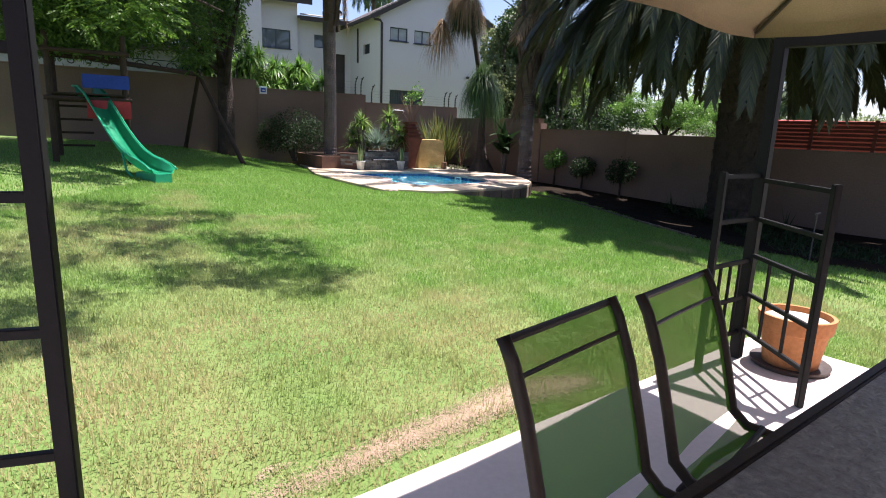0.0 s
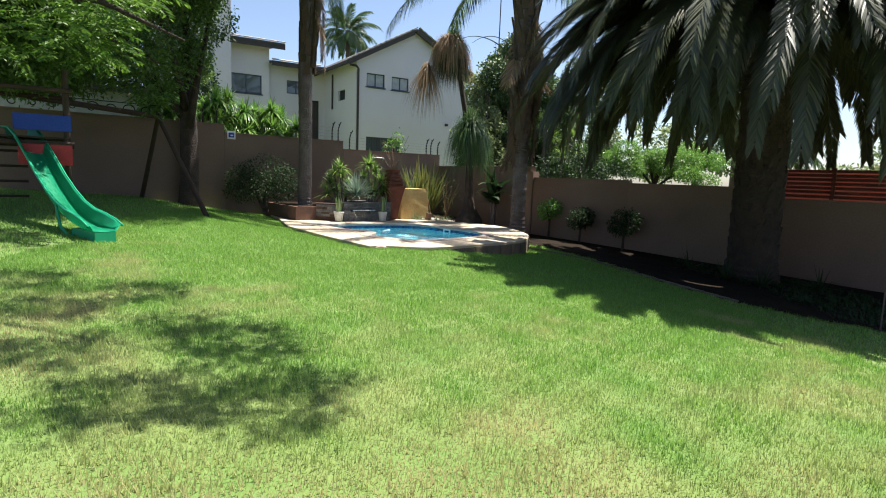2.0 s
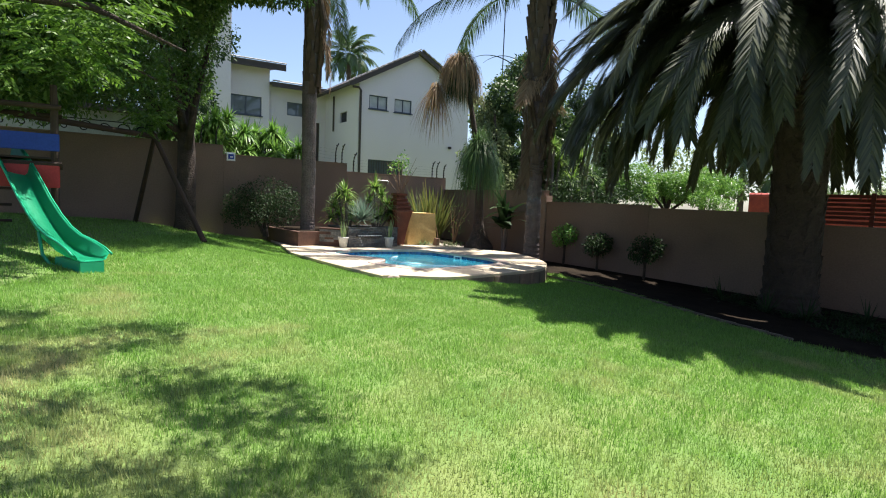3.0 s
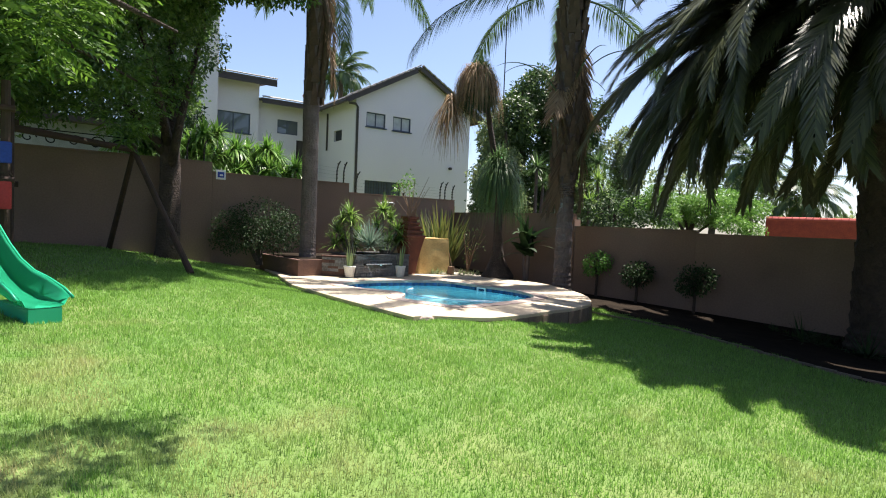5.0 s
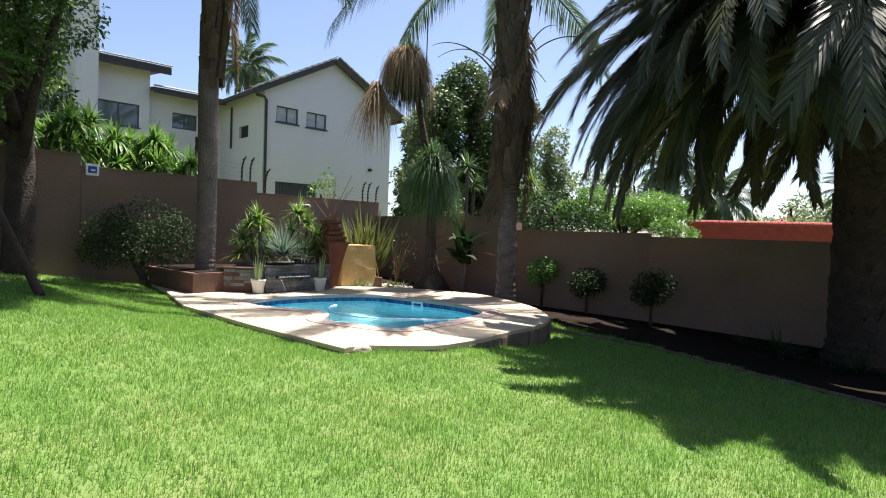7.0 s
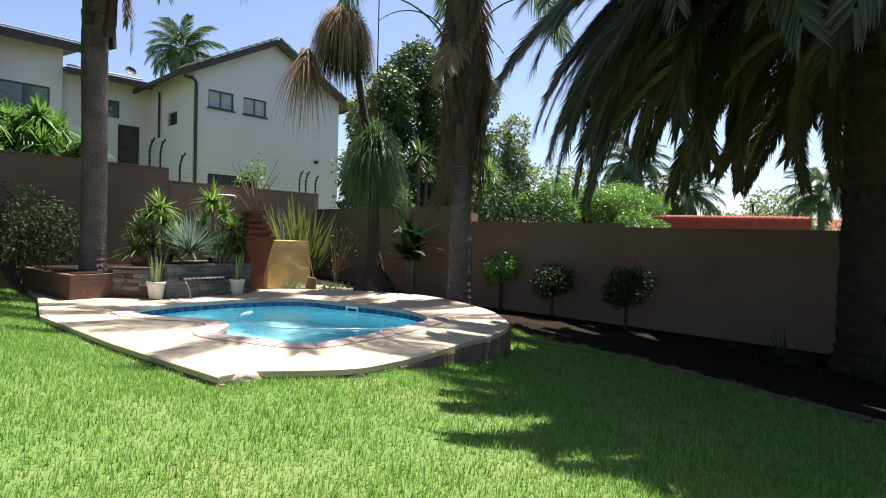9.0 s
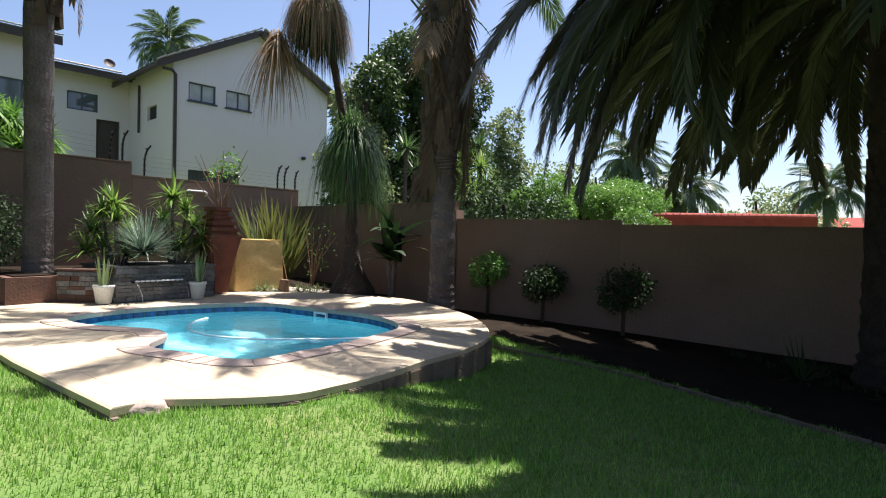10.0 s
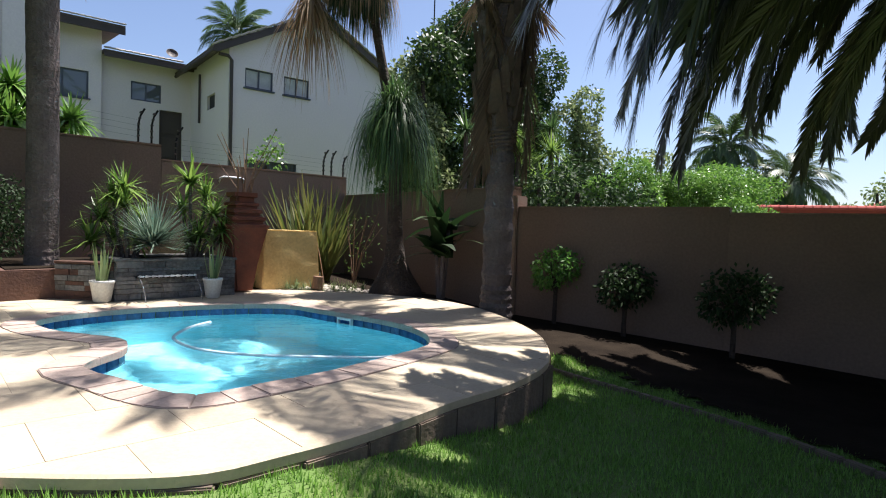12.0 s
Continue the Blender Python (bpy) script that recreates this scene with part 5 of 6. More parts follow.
part("trunk", tube(bmesh.new(), [(1.22, 19.5, 0.05), (1.22, 19.5, 0.22), (1.21, 19.5, 0.45), (1.2, 19.5, 0.7), (1.19, 19.5, 1.0), (1.18, 19.5, 1.4), (1.17, 19.5, 2.2), (1.1, 19.5, 2.9), (0.98, 19.5, 3.5), (0.78, 19.5, 4.5), (0.6, 19.5, 5.3)], [0.46, 0.43, 0.29, 0.18, 0.14, 0.12, 0.10, 0.095, 0.08, 0.07, 0.075], 18), DARKBARK, pony, smooth=True)
part("branch", tube(bmesh.new(), [(1.14, 19.5, 2.2), (1.18, 19.42, 2.6), (1.12, 19.4, 3.0)], [0.09, 0.08, 0.07], 10), BARK, pony, smooth=True)


def mop(parent, name, at, n, length, width, material, seed, lo, hi, droop, label="", tuck=0.45):
    g = np.random.default_rng(seed)
    az = g.uniform(0, 2 * np.pi, n)
    el = np.radians(g.uniform(lo, hi, n))
    way = np.stack([np.cos(az) * np.cos(el), np.sin(az) * np.cos(el), np.sin(el)], 1)
    base = np.array(at) + g.normal(size=(n, 3)) * 0.05
    return part(name, blades(name, base, way, length * g.uniform(0.65, 1.1, n), width, material, g, droop * (0.4 + 0.6 * np.cos(el)), 7, tuck), material, parent, label)


mop(pony, "leaf_head", (0.55, 19.5, 5.4), 700, 1.2, 0.022, PONY, 41, 35, 85, 1.0)
mop(pony, "dry_skirt", (0.45, 19.5, 5.45), 2400, 1.3, 0.022, DEADPALM, 42, 15, 62, 1.2, "straw-brown skirt of dry leaves")
# under layer in dark leaf: shade beneath the skirt put into colour
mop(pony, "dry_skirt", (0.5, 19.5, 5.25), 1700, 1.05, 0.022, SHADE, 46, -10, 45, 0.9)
mop(pony, "dry_tail", (-0.25, 19.4, 4.85), 160, 1.35, 0.026, DEADPALM, 43, -70, -25, 0.45, "long brown tail of dry leaves", 0.3)
mop(pony, "leaf_head", (1.12, 19.4, 3.0), 1200, 1.5, 0.024, PONY, 44, 5, 85, 1.15)
mop(pony, "leaf_head", (1.2, 19.35, 2.75), 500, 1.2, 0.024, PONY, 45, -15, 50, 0.9)

# banana-like clump between the palms, its shade put into the leaf colour
strap_plant("strelitzia", "green broad-leaved clump, the shade put into its dark colour", (1.95, 19.3, 0.1), [(-0.1, 0, 0.85, 0.95), (0.12, 0.1, 1.15, 1.0), (0.0, -0.1, 0.7, 0.9)], 9, 1.15, 0.3, SHADE, 0.75, 0.5, 0.035, 7, steps=7)

# ---- trees and shrubs ----
def clump_points(g, balls, per):
    """Points in the outer parts of a set of balls (x, y, z, rx, ry, rz)."""
    out, way = [], []
    for x, y, z, rx, ry, rz in balls:
        n = int(per * (rx * ry * rz) ** (2 / 3))
        d = unit(g.normal(size=(n, 3)))
        r = g.uniform(0.35, 1.0, n) ** 0.45
        lump = 1 + 0.22 * np.sin(d[:, 0] * 7 + x * 3) * np.sin(d[:, 1] * 6 + y) * np.sin(d[:, 2] * 8)
        out.append(np.array([x, y, z]) + d * (r * lump)[:, None] * np.array([rx, ry, rz]))
        way.append(d)
    return np.concatenate(out), np.concatenate(way)


def leafy(parent, name, balls, per, length, width, material, seed, hang=0.3, label="", gaps=0.0):
    g = np.random.default_rng(seed)
    p, d = clump_points(g, balls, per)
    if gaps:
        q = np.sin(p[:, 0] * 2.9 + 1) * np.sin(p[:, 1] * 3.1) * np.sin(p[:, 2] * 3.7 + 2) + 0.5 * np.sin(p[:, 0] * 7.1) * np.sin(p[:, 2] * 6.3 + p[:, 1] * 5)
        keep = q > -0.9 + gaps
        p, d = p[keep], d[keep]
    w = unit(d * 0.6 + g.normal(size=d.shape) * 0.8 + np.array([0, 0, -hang]))
    return part(name, leaves(name, p, w, length * g.uniform(0.6, 1.2, len(p)), width * g.uniform(0.7, 1.2, len(p)), material, g, 0.12), material, parent, label)


def tree(name, label, base, trunk, limbs, balls, per, length, width, material, seed, bark=DARKBARK, gaps=0.0, category="tree"):
    t = thing(name, label, category)
    part("trunk", tube(bmesh.new(), [p[:3] for p in trunk], [p[3] for p in trunk], 12), bark, t, smooth=True)
    for l in limbs:
        part("limb", tube(bmesh.new(), [p[:3] for p in l], [p[3] for p in l], 7), bark, t, smooth=True)
    leafy(t, "crown", balls, per, length, width, material, seed, gaps=gaps)
    return t


def outside_sight_line(b):
    """Whether a clump keeps left of a camera sight line or above the view."""
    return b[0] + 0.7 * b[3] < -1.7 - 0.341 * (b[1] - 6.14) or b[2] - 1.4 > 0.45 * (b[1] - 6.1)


# broad tree before the left wall
LX, LY = -6.9, 18.25
balls = []
rr = random.Random(14)
for k in range(26):
    a = rr.uniform(0, 6.28)
    r = rr.uniform(0.2, 2.3)
    bx = min(LX - 0.55 + r * math.cos(a) * 0.8, -6.45)
    balls.append((bx, LY - 0.8 + r * math.sin(a), rr.uniform(4.0 if bx < -6.9 else 5.4, 7.4), rr.uniform(0.5, 0.95), rr.uniform(0.5, 0.95), rr.uniform(0.4, 0.75)))
balls += [(-6.45, 17.6, 4.5, 0.5, 0.6, 0.5), (-6.4, 17.6, 5.2, 0.6, 0.6, 0.6), (-7.3, 17.2, 3.6, 0.6, 0.6, 0.5)]
# trim the crown to fit the camera's view
balls = [b for b in balls if outside_sight_line(b)]
limbs = [[(LX, LY, 2.4, 0.13), (LX + 0.4, LY - 0.5, 3.6, 0.09), (LX + 0.8, LY - 0.7, 5.0, 0.04)], [(LX, LY, 2.8, 0.13), (LX - 0.9, LY - 0.8, 4.2, 0.08), (LX - 1.7, LY - 1.2, 5.2, 0.03)], [(LX, LY, 3.0, 0.12), (LX + 0.1, LY - 1.2, 4.4, 0.08), (LX, LY - 2.0, 5.6, 0.03)], [(LX, LY, 3.2, 0.12), (LX + 0.3, LY + 0.5, 5.0, 0.08), (LX + 0.6, LY + 0.7, 6.6, 0.03)]]
tree("broadleaf_tree", "leafy tree with a grey trunk near the boundary wall", (LX, LY), [(LX, LY, 0.3, 0.34), (LX, LY, 0.75, 0.27), (LX + 0.03, LY, 2.2, 0.24), (LX, LY, 3.3, 0.2), (LX + 0.05, LY - 0.1, 4.8, 0.13), (LX, LY - 0.1, 6.4, 0.05)], limbs, balls, 2100, 0.11, 0.055, LEAF, 15, DARKBARK, gaps=0.25)


# feathery tree whose boughs reach over the lawn
def spray(g, n, balls, leaflet=0.03):
    """Twice-feathered leaves: each a stalk with small fronds of fine leaflets."""
    p, d = clump_points(g, balls, n)
    az = g.uniform(0, 6.28, len(p))
    out = unit(d * np.array([1, 1, 0.3]) + np.stack([np.cos(az), np.sin(az), -0.25 + 0 * az], 1))
    side = unit(np.cross(out, np.array([0, 0, 1.0])))
    base, way, ln = [], [], []
    for k in range(7):
        for sgn in (1, -1):
            s = 0.06 + 0.055 * k
            base.append(p + out * s - np.array([0, 0, 0.25]) * s * s)
            w = unit(out * 0.55 + side * sgn + np.array([0, 0, -0.12]) + g.normal(size=p.shape) * 0.1)
            way.append(w)
            ln.append(np.full(len(p), 0.17 * math.sin(math.pi * (k + 1.2) / 8.5)))
    return np.concatenate(base), np.concatenate(way), np.concatenate(ln)


jac = thing("jacaranda", "feathery-leaved tree whose boughs reach over the lawn", "tree")
JX, JY = -8.6, 9.3
part("trunk", tube(bmesh.new(), [(JX, JY, 0.4), (JX, JY, 1.0), (JX + 0.2, JY + 0.1, 2.5), (JX + 0.3, JY + 0.2, 3.6), (JX + 0.4, JY + 0.3, 5.5)], [0.4, 0.3, 0.26, 0.22, 0.1], 14), DARKBARK, jac, smooth=True)
jb = []
for pts in ([(-8.3, 9.5, 3.2), (-6.8, 9.9, 3.9), (-5.0, 10.2, 3.8), (-3.9, 10.4, 3.35)],
            [(-8.3, 9.5, 3.4), (-6.5, 9.0, 4.8), (-3.4, 7.6, 5.8), (-0.2, 7.0, 6.1)],
            [(-8.3, 9.5, 3.6), (-7.0, 8.0, 5.2), (-4.0, 6.2, 6.1), (-0.6, 5.5, 6.4)],
            [(-8.3, 9.5, 3.5), (-7.6, 11.5, 4.0), (-6.6, 13.2, 4.0), (-6.0, 14.4, 3.7)],
            [(-8.3, 9.5, 4.2), (-6.2, 10.8, 5.6), (-3.4, 10.6, 6.2)]):
    part("bough", tube(bmesh.new(), pts, [0.13, 0.09, 0.05, 0.015][:len(pts)], 8), DARKBARK, jac, smooth=True)
rr = random.Random(31)
low, high = [], []
for k in range(16):
    low.append((rr.uniform(-8.2, -5.0), rr.uniform(10.0, 13.2), rr.uniform(3.3, 4.7), rr.uniform(0.45, 0.8), rr.uniform(0.45, 0.8), rr.uniform(0.28, 0.5)))
for k in range(9):
    low.append((rr.uniform(-5.6, -4.1), rr.uniform(9.8, 11.0), rr.uniform(3.25, 4.2), rr.uniform(0.35, 0.55), rr.uniform(0.35, 0.55), rr.uniform(0.2, 0.34)))
for k in range(15):
    low.append((rr.uniform(-9.5, -6.5), rr.uniform(11.5, 16.0), rr.uniform(3.4, 5.6), rr.uniform(0.6, 1.0), rr.uniform(0.6, 1.0), rr.uniform(0.4, 0.7)))
# high clumps sit above the view, placed to throw dapples on the lawn
for x, y in ((-3.2, 5.6), (-2.4, 5.2), (-1.6, 5.5), (-3.9, 6.0), (-2.9, 4.7), (-4.4, 6.8), (-4.9, 7.6), (-2.6, 6.9), (-1.9, 7.7), (-1.2, 7.0), (-0.7, 7.5), (-1.5, 8.5), (-2.6, 8.7), (-2.9, 7.7), (-0.2, 7.2), (-3.4, 9.6), (-2.2, 9.5), (-3.5, 6.6), (-4.2, 8.0), (-4.4, 9.3), (-0.9, 8.3), (-1.9, 6.2), (-3.9, 7.2), (-5.0, 8.6)):
    high.append((x + 0.95, y - 0.9, rr.uniform(5.6, 6.5), rr.uniform(0.3, 0.62), rr.uniform(0.3, 0.5), rr.uniform(0.15, 0.28)))
g = np.random.default_rng(32)
rr = random.Random(35)
dark = [(rr.uniform(-10.5, -6.4), rr.uniform(10.5, 15.5), rr.uniform(3.2, 6.4), rr.uniform(0.7, 1.1), rr.uniform(0.7, 1.1), rr.uniform(0.5, 0.8)) for k in range(42)] + [(rr.uniform(-10.5, -6.3), rr.uniform(13, 17), rr.uniform(3.2, 4.6), 0.9, 0.9, 0.5) for k in range(16)] + [(rr.uniform(-7.8, -6.6), rr.uniform(12.0, 16.0), rr.uniform(4.3, 6.2), 0.75, 0.75, 0.45) for k in range(16)]


def off_slide(b):
    """Whether a clump leaves the sun's way to the slide free."""
    for f in (0.35, 0.5, 0.65, 0.8, 0.95):
        d = Vector(b[:3]) - Vector((-7.5, 12.15, 1.9)).lerp(Vector((-4.78, 9.9, 0.5)), f)
        if (d - SUN * d.dot(SUN)).length < 0.85 * max(b[3], b[4]) + 0.12:
            return False
    return True


low, high, dark = [b for b in low if off_slide(b)], [b for b in high if off_slide(b)], [b for b in dark if off_slide(b) and outside_sight_line(b)]
leafy(jac, "shade_crown", high, 5200, 0.11, 0.05, LEAF, 36, gaps=0.6)
# unseen clumps, set sunward of the lawn they are added to shade
unseen_shade_balls = []
for k in range(330):
    gx, gy, z = rr.uniform(-10.5, -5.2), rr.uniform(10.8, 18.5), rr.uniform(6.2, 7.4)
    if gx < -5.15 - 0.27 * (gy - 12.6) and (gy > 12.6 or gx < -7.3):
        s = z / SUN.z
        unseen_shade_balls.append((gx + s * SUN.x, gy + s * SUN.y, z, rr.uniform(0.5, 0.8), rr.uniform(0.5, 0.8), rr.uniform(0.3, 0.45)))
# boughs added to carry the unseen clumps
for pts in ([(-8.3, 9.5, 4.2), (-7.4, 12.5, 5.8), (-6.2, 15.2, 6.6), (-5.4, 17.5, 7.0)], [(-7.9, 11.2, 5.2), (-6.2, 13.2, 6.2), (-4.4, 14.8, 6.8), (-3.6, 15.2, 6.9)]):
    part("bough", tube(bmesh.new(), pts, [0.12, 0.09, 0.05, 0.02], 8), DARKBARK, jac, smooth=True)
leafy(jac, "unseen_shade_crown", [b for b in unseen_shade_balls if off_slide(b) and outside_sight_line(b)], 1600, 0.13, 0.06, LEAF, 37)
leafy(jac, "inner_crown", dark, 1300, 0.12, 0.05, LEAF, 33, gaps=0.15)
for nm, bl, per in (("low_crown", low, 150), ("high_crown", high, 120)):
    p, w, ln = spray(g, per, bl)
    part(nm, leaves(nm, p, w, ln, 0.036, JACA, g, 0.15), JACA, jac)

# dark shrub and clipped balls along the walls
sh = thing("wall_shrub", "broad dark shrub against the boundary wall", "shrub")
part("stem", tube(bmesh.new(), [(-5.0, 19.2, 0.3), (-5.02, 19.2, 0.7), (-4.9, 19.2, 1.1)], [0.09, 0.07, 0.04], 8), DARKBARK, sh)
part("stem", tube(bmesh.new(), [(-5.05, 19.15, 0.4), (-5.3, 19.2, 0.9), (-5.5, 19.2, 1.2)], [0.06, 0.05, 0.03], 8), DARKBARK, sh)
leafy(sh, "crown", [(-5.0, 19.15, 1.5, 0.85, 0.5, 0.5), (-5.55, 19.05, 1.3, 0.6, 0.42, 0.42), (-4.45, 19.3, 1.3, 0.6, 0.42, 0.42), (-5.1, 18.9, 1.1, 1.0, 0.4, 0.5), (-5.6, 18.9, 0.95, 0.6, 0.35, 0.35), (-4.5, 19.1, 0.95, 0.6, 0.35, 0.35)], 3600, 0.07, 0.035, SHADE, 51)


def ball_shrub(x, y, z, r, material, seed, label, group="clipped shrubs along the wall"):
    t = thing("clipped_shrub", label, "shrub", group=group)
    gz = float(ground(x, y))
    part("stem", tube(bmesh.new(), [(x, y, gz - 0.05), (x + 0.02, y, z)], [0.035, 0.025], 8), DARKBARK, t)
    for k in range(3):
        part("twig", tube(bmesh.new(), [(x, y, z - r), (x + 0.6 * r * math.cos(2 * k), y + 0.6 * r * math.sin(2 * k), z + 0.1)], [0.018, 0.008], 5), DARKBARK, t)
    leafy(t, "crown", [(x, y, z, r, r, r * 0.85), (x + 0.3 * r, y - 0.2 * r, z + 0.2 * r, 0.7 * r, 0.7 * r, 0.6 * r), (x - 0.4 * r, y, z - 0.1, 0.65 * r, 0.65 * r, 0.6 * r)], 4200, 0.075, 0.04, material, seed)


ball_shrub(3.42, 18.0, 0.72, 0.36, SHRUB, 61, "bright round shrub on a stem before the wall")
# shade on these two shrubs is put into the darker leaf
ball_shrub(4.1, 17.2, 0.56, 0.36, SHADE, 62, "round shrub with the palm's shade put into its leaf colour")
ball_shrub(4.92, 16.1, 0.54, 0.4, SHADE, 63, "round shrub with the palm's shade put into its leaf colour")
# lilies take the dark leaf: palm shade put into their colour
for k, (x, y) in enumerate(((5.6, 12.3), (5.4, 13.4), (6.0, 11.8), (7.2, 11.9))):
    strap_plant("bed_lily", "strap-leaved lily under the palm, shade put into its colour", (x, y, float(ground(x, y))), [(0, 0, 0, 1.0)], 45, 0.6, 0.03, SHADE, 0.9, 0.5, None, 70 + k)

# groundcover added in dark leaf to blacken the shaded bed
g = np.random.default_rng(68)
bx, by = g.uniform(2.4, 8.0, 1500), g.uniform(9.0, 18.4, 1500)
ok = inside(bx, by, BED) & (bx + by < 20.6) & (bx > 5.6) & (edge_distance(bx, by, BED) > 0.08) & (np.hypot(bx - BX, by - BY) > 0.7)
bx, by = bx[ok], by[ok]
base = np.repeat(np.stack([bx, by, ground(bx, by)], 1), 16, axis=0) + g.normal(size=(16 * len(bx), 3)) * np.array([0.05, 0.05, 0.0])
az, el = g.uniform(0, 6.28, len(base)), g.uniform(0.5, 1.4, len(base))
way = np.stack([np.cos(az) * np.cos(el), np.sin(az) * np.cos(el), np.sin(el)], 1)
solid("bed_groundcover", blades("bed_groundcover", base, way, g.uniform(0.1, 0.26, len(base)), 0.02, SHADE, g, 0.45, 3), SHADE, "strap-leaved groundcover added to the bed, shade put into its colour", "groundcover", "stuff")

# edging takes the dark paving-side colour, which holds its shade
edging = curve_through([(2.36, 15.75), (2.58, 15.05), (2.93, 14.25), (3.35, 13.2), (3.72, 11.7), (4.45, 9.9)], 8)
strip = thing("lawn_edging", "low stone edging between lawn and bed, shade put into its colour", "edging", kind="structure")
for (x0, y0), (x1, y1) in zip(edging, edging[1:]):
    d = Vector((x1 - x0, y1 - y0, 0))
    part("edging_stone", box(bmesh.new(), 0.004, d.length - 0.004, -0.03, 0.03, -0.06, 0.04, bevel=0.008), KERBSIDE, strip, at=Matrix.Translation((x0, y0, float(ground(x0, y0)))) @ Matrix.Rotation(math.atan2(d.y, d.x), 4, "Z"))
leafy(tw, "crown", leafy_at, 520, 0.06, 0.028, LEAF, 55)

# fan-leaved plants above the left wall, a sprig shrub, and the neighbours' trees
for k in range(11):
    u, v = -5.6 + 0.43 * k, 1.05 + 0.35 * (k % 2)
    p = WA @ Vector((u, v, 0))
    h = 3.2 + 0.25 * math.sin(k * 1.7) + (0.25 if k < 8 else -0.05)
    strap_plant("fan_plant", "lush bright fan-leaved plant above the boundary wall", (p.x, p.y, 0.4), [(0, 0, h - 0.35, 1.0), (0.15, -0.3, h - 0.95, 1.0), (-0.2, -0.15, h - 0.65, 1.0)], 120, 0.6, 0.085, BRIGHT, 1.2, 0.75, 0.02, 80 + k)
p = WA @ Vector((2.2, 0.55, 0))
sp = thing("sprig_shrub", "small bright leafy shrub rising behind the wall", "shrub")
part("stem", tube(bmesh.new(), [(p.x, p.y, 0.2), (p.x, p.y, 2.5)], 0.03, 6), DARKBARK, sp)
leafy(sp, "crown", [(p.x, p.y, 2.55, 0.42, 0.3, 0.35), (p.x + 0.15, p.y, 2.9, 0.22, 0.2, 0.3)], 1500, 0.1, 0.05, BRIGHT, 91)


def far_tree(name, label, x, y, z0, balls, material, seed, per=900, leaf=0.16, gaps=0.3, category="tree"):
    t = thing(name, label, category)
    top = max(b[2] for b in balls)
    part("trunk", tube(bmesh.new(), [(x, y, z0), (x + 0.1, y, (z0 + top) / 2), (x, y, top)], [0.22, 0.16, 0.05], 8), DARKBARK, t)
    leafy(t, "crown", balls, per, leaf, leaf * 0.5, material, seed, gaps=gaps)
    return t


rr = random.Random(77)


def column(x, y, z0, z1, r, n):
    return [(x + rr.uniform(-0.5, 0.5) * r, y + rr.uniform(-0.5, 0.5) * r, z0 + (z1 - z0) * k / (n - 1), r * rr.uniform(0.75, 1.1) * (1.1 - 0.5 * k / (n - 1)), r * rr.uniform(0.75, 1.1) * (1.1 - 0.5 * k / (n - 1)), 0.75 * r) for k in range(n)]


far_tree("conifer", "dense dark green tree behind the back wall", 3.0, 25.5, 0, column(3.0, 25.5, 1.6, 6.6, 1.35, 9), CONIFER, 101, 3200, 0.15, 0.1)
far_tree("conifer", "dense dark green tree behind the back wall", 4.5, 26.5, 0, column(4.5, 26.5, 1.6, 6.9, 1.25, 9), CONIFER, 102, 3200, 0.15, 0.1)
far_tree("conifer", "dense olive-green tree behind the back wall", 2.2, 24.3, 0, column(2.2, 24.3, 1.4, 4.9, 0.95, 7), OLIVE, 103, 3000, 0.14, 0.1)
far_tree("conifer", "dark slender tree behind the back wall", 6.2, 27.5, 0, column(6.2, 27.5, 1.4, 6.2, 1.0, 8), CONIFER, 104, 3000, 0.15, 0.1)
far_tree("conifer", "dark slender tree behind the back wall", 7.4, 27.0, 0, column(7.4, 27.0, 1.4, 5.2, 0.9, 8), OLIVE, 105, 2600, 0.15, 0.2)
# trees added beyond the wall to block a strip of bright sky
far_tree("screen_tree", "dense dark trees added beyond the wall against bright sky", -10.5, 22, 0, [(-13.5 + 0.62 * k, 20.5 + 0.35 * k + rr.uniform(-0.6, 0.6), rr.uniform(2.2, 5.2), 1.1, 0.9, 0.8) for k in range(11)] + [(-13 + 0.6 * k, 21 + 0.3 * k, rr.uniform(4.5, 7.5), 1.2, 1.0, 0.9) for k in range(9)], SHADE, 107, 1100, 0.15, 0.1)
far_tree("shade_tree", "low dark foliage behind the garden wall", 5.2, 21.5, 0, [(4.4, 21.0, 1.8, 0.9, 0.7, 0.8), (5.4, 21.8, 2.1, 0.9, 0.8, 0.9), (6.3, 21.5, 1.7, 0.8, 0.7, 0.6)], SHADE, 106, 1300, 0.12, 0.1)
for k, (x, y, z) in enumerate(((5.6, 24.2, 3.3), (6.3, 24.8, 2.7), (5.1, 23.6, 2.5), (6.0, 25.4, 4.1), (4.6, 24.6, 3.8), (3.2, 23.6, 3.6))):
    strap_plant("tree_yucca", "spiky green tree yucca behind the wall", (x, y, 0.0), [(0, 0, z, 1.0), (0.3, 0.2, z - 0.5, 0.9)], 110, 0.7, 0.045, PONY if k % 2 else DRAGON, 1.2, 0.35, 0.06, 110 + k)
fl = thing("thorn_tree", "wide bright green fine-leaved tree behind the wall", "tree")
part("trunk", tube(bmesh.new(), [(8.9, 23.8, 0), (8.9, 23.8, 1.6), (9.2, 23.8, 2.6)], [0.14, 0.1, 0.04], 8), DARKBARK, fl)
for q in ((7.6, 23.4, 2.7), (10.2, 23.6, 2.5), (8.6, 24.2, 3.2)):
    part("limb", tube(bmesh.new(), [(8.9, 23.8, 1.4), q], [0.06, 0.02], 6), DARKBARK, fl)
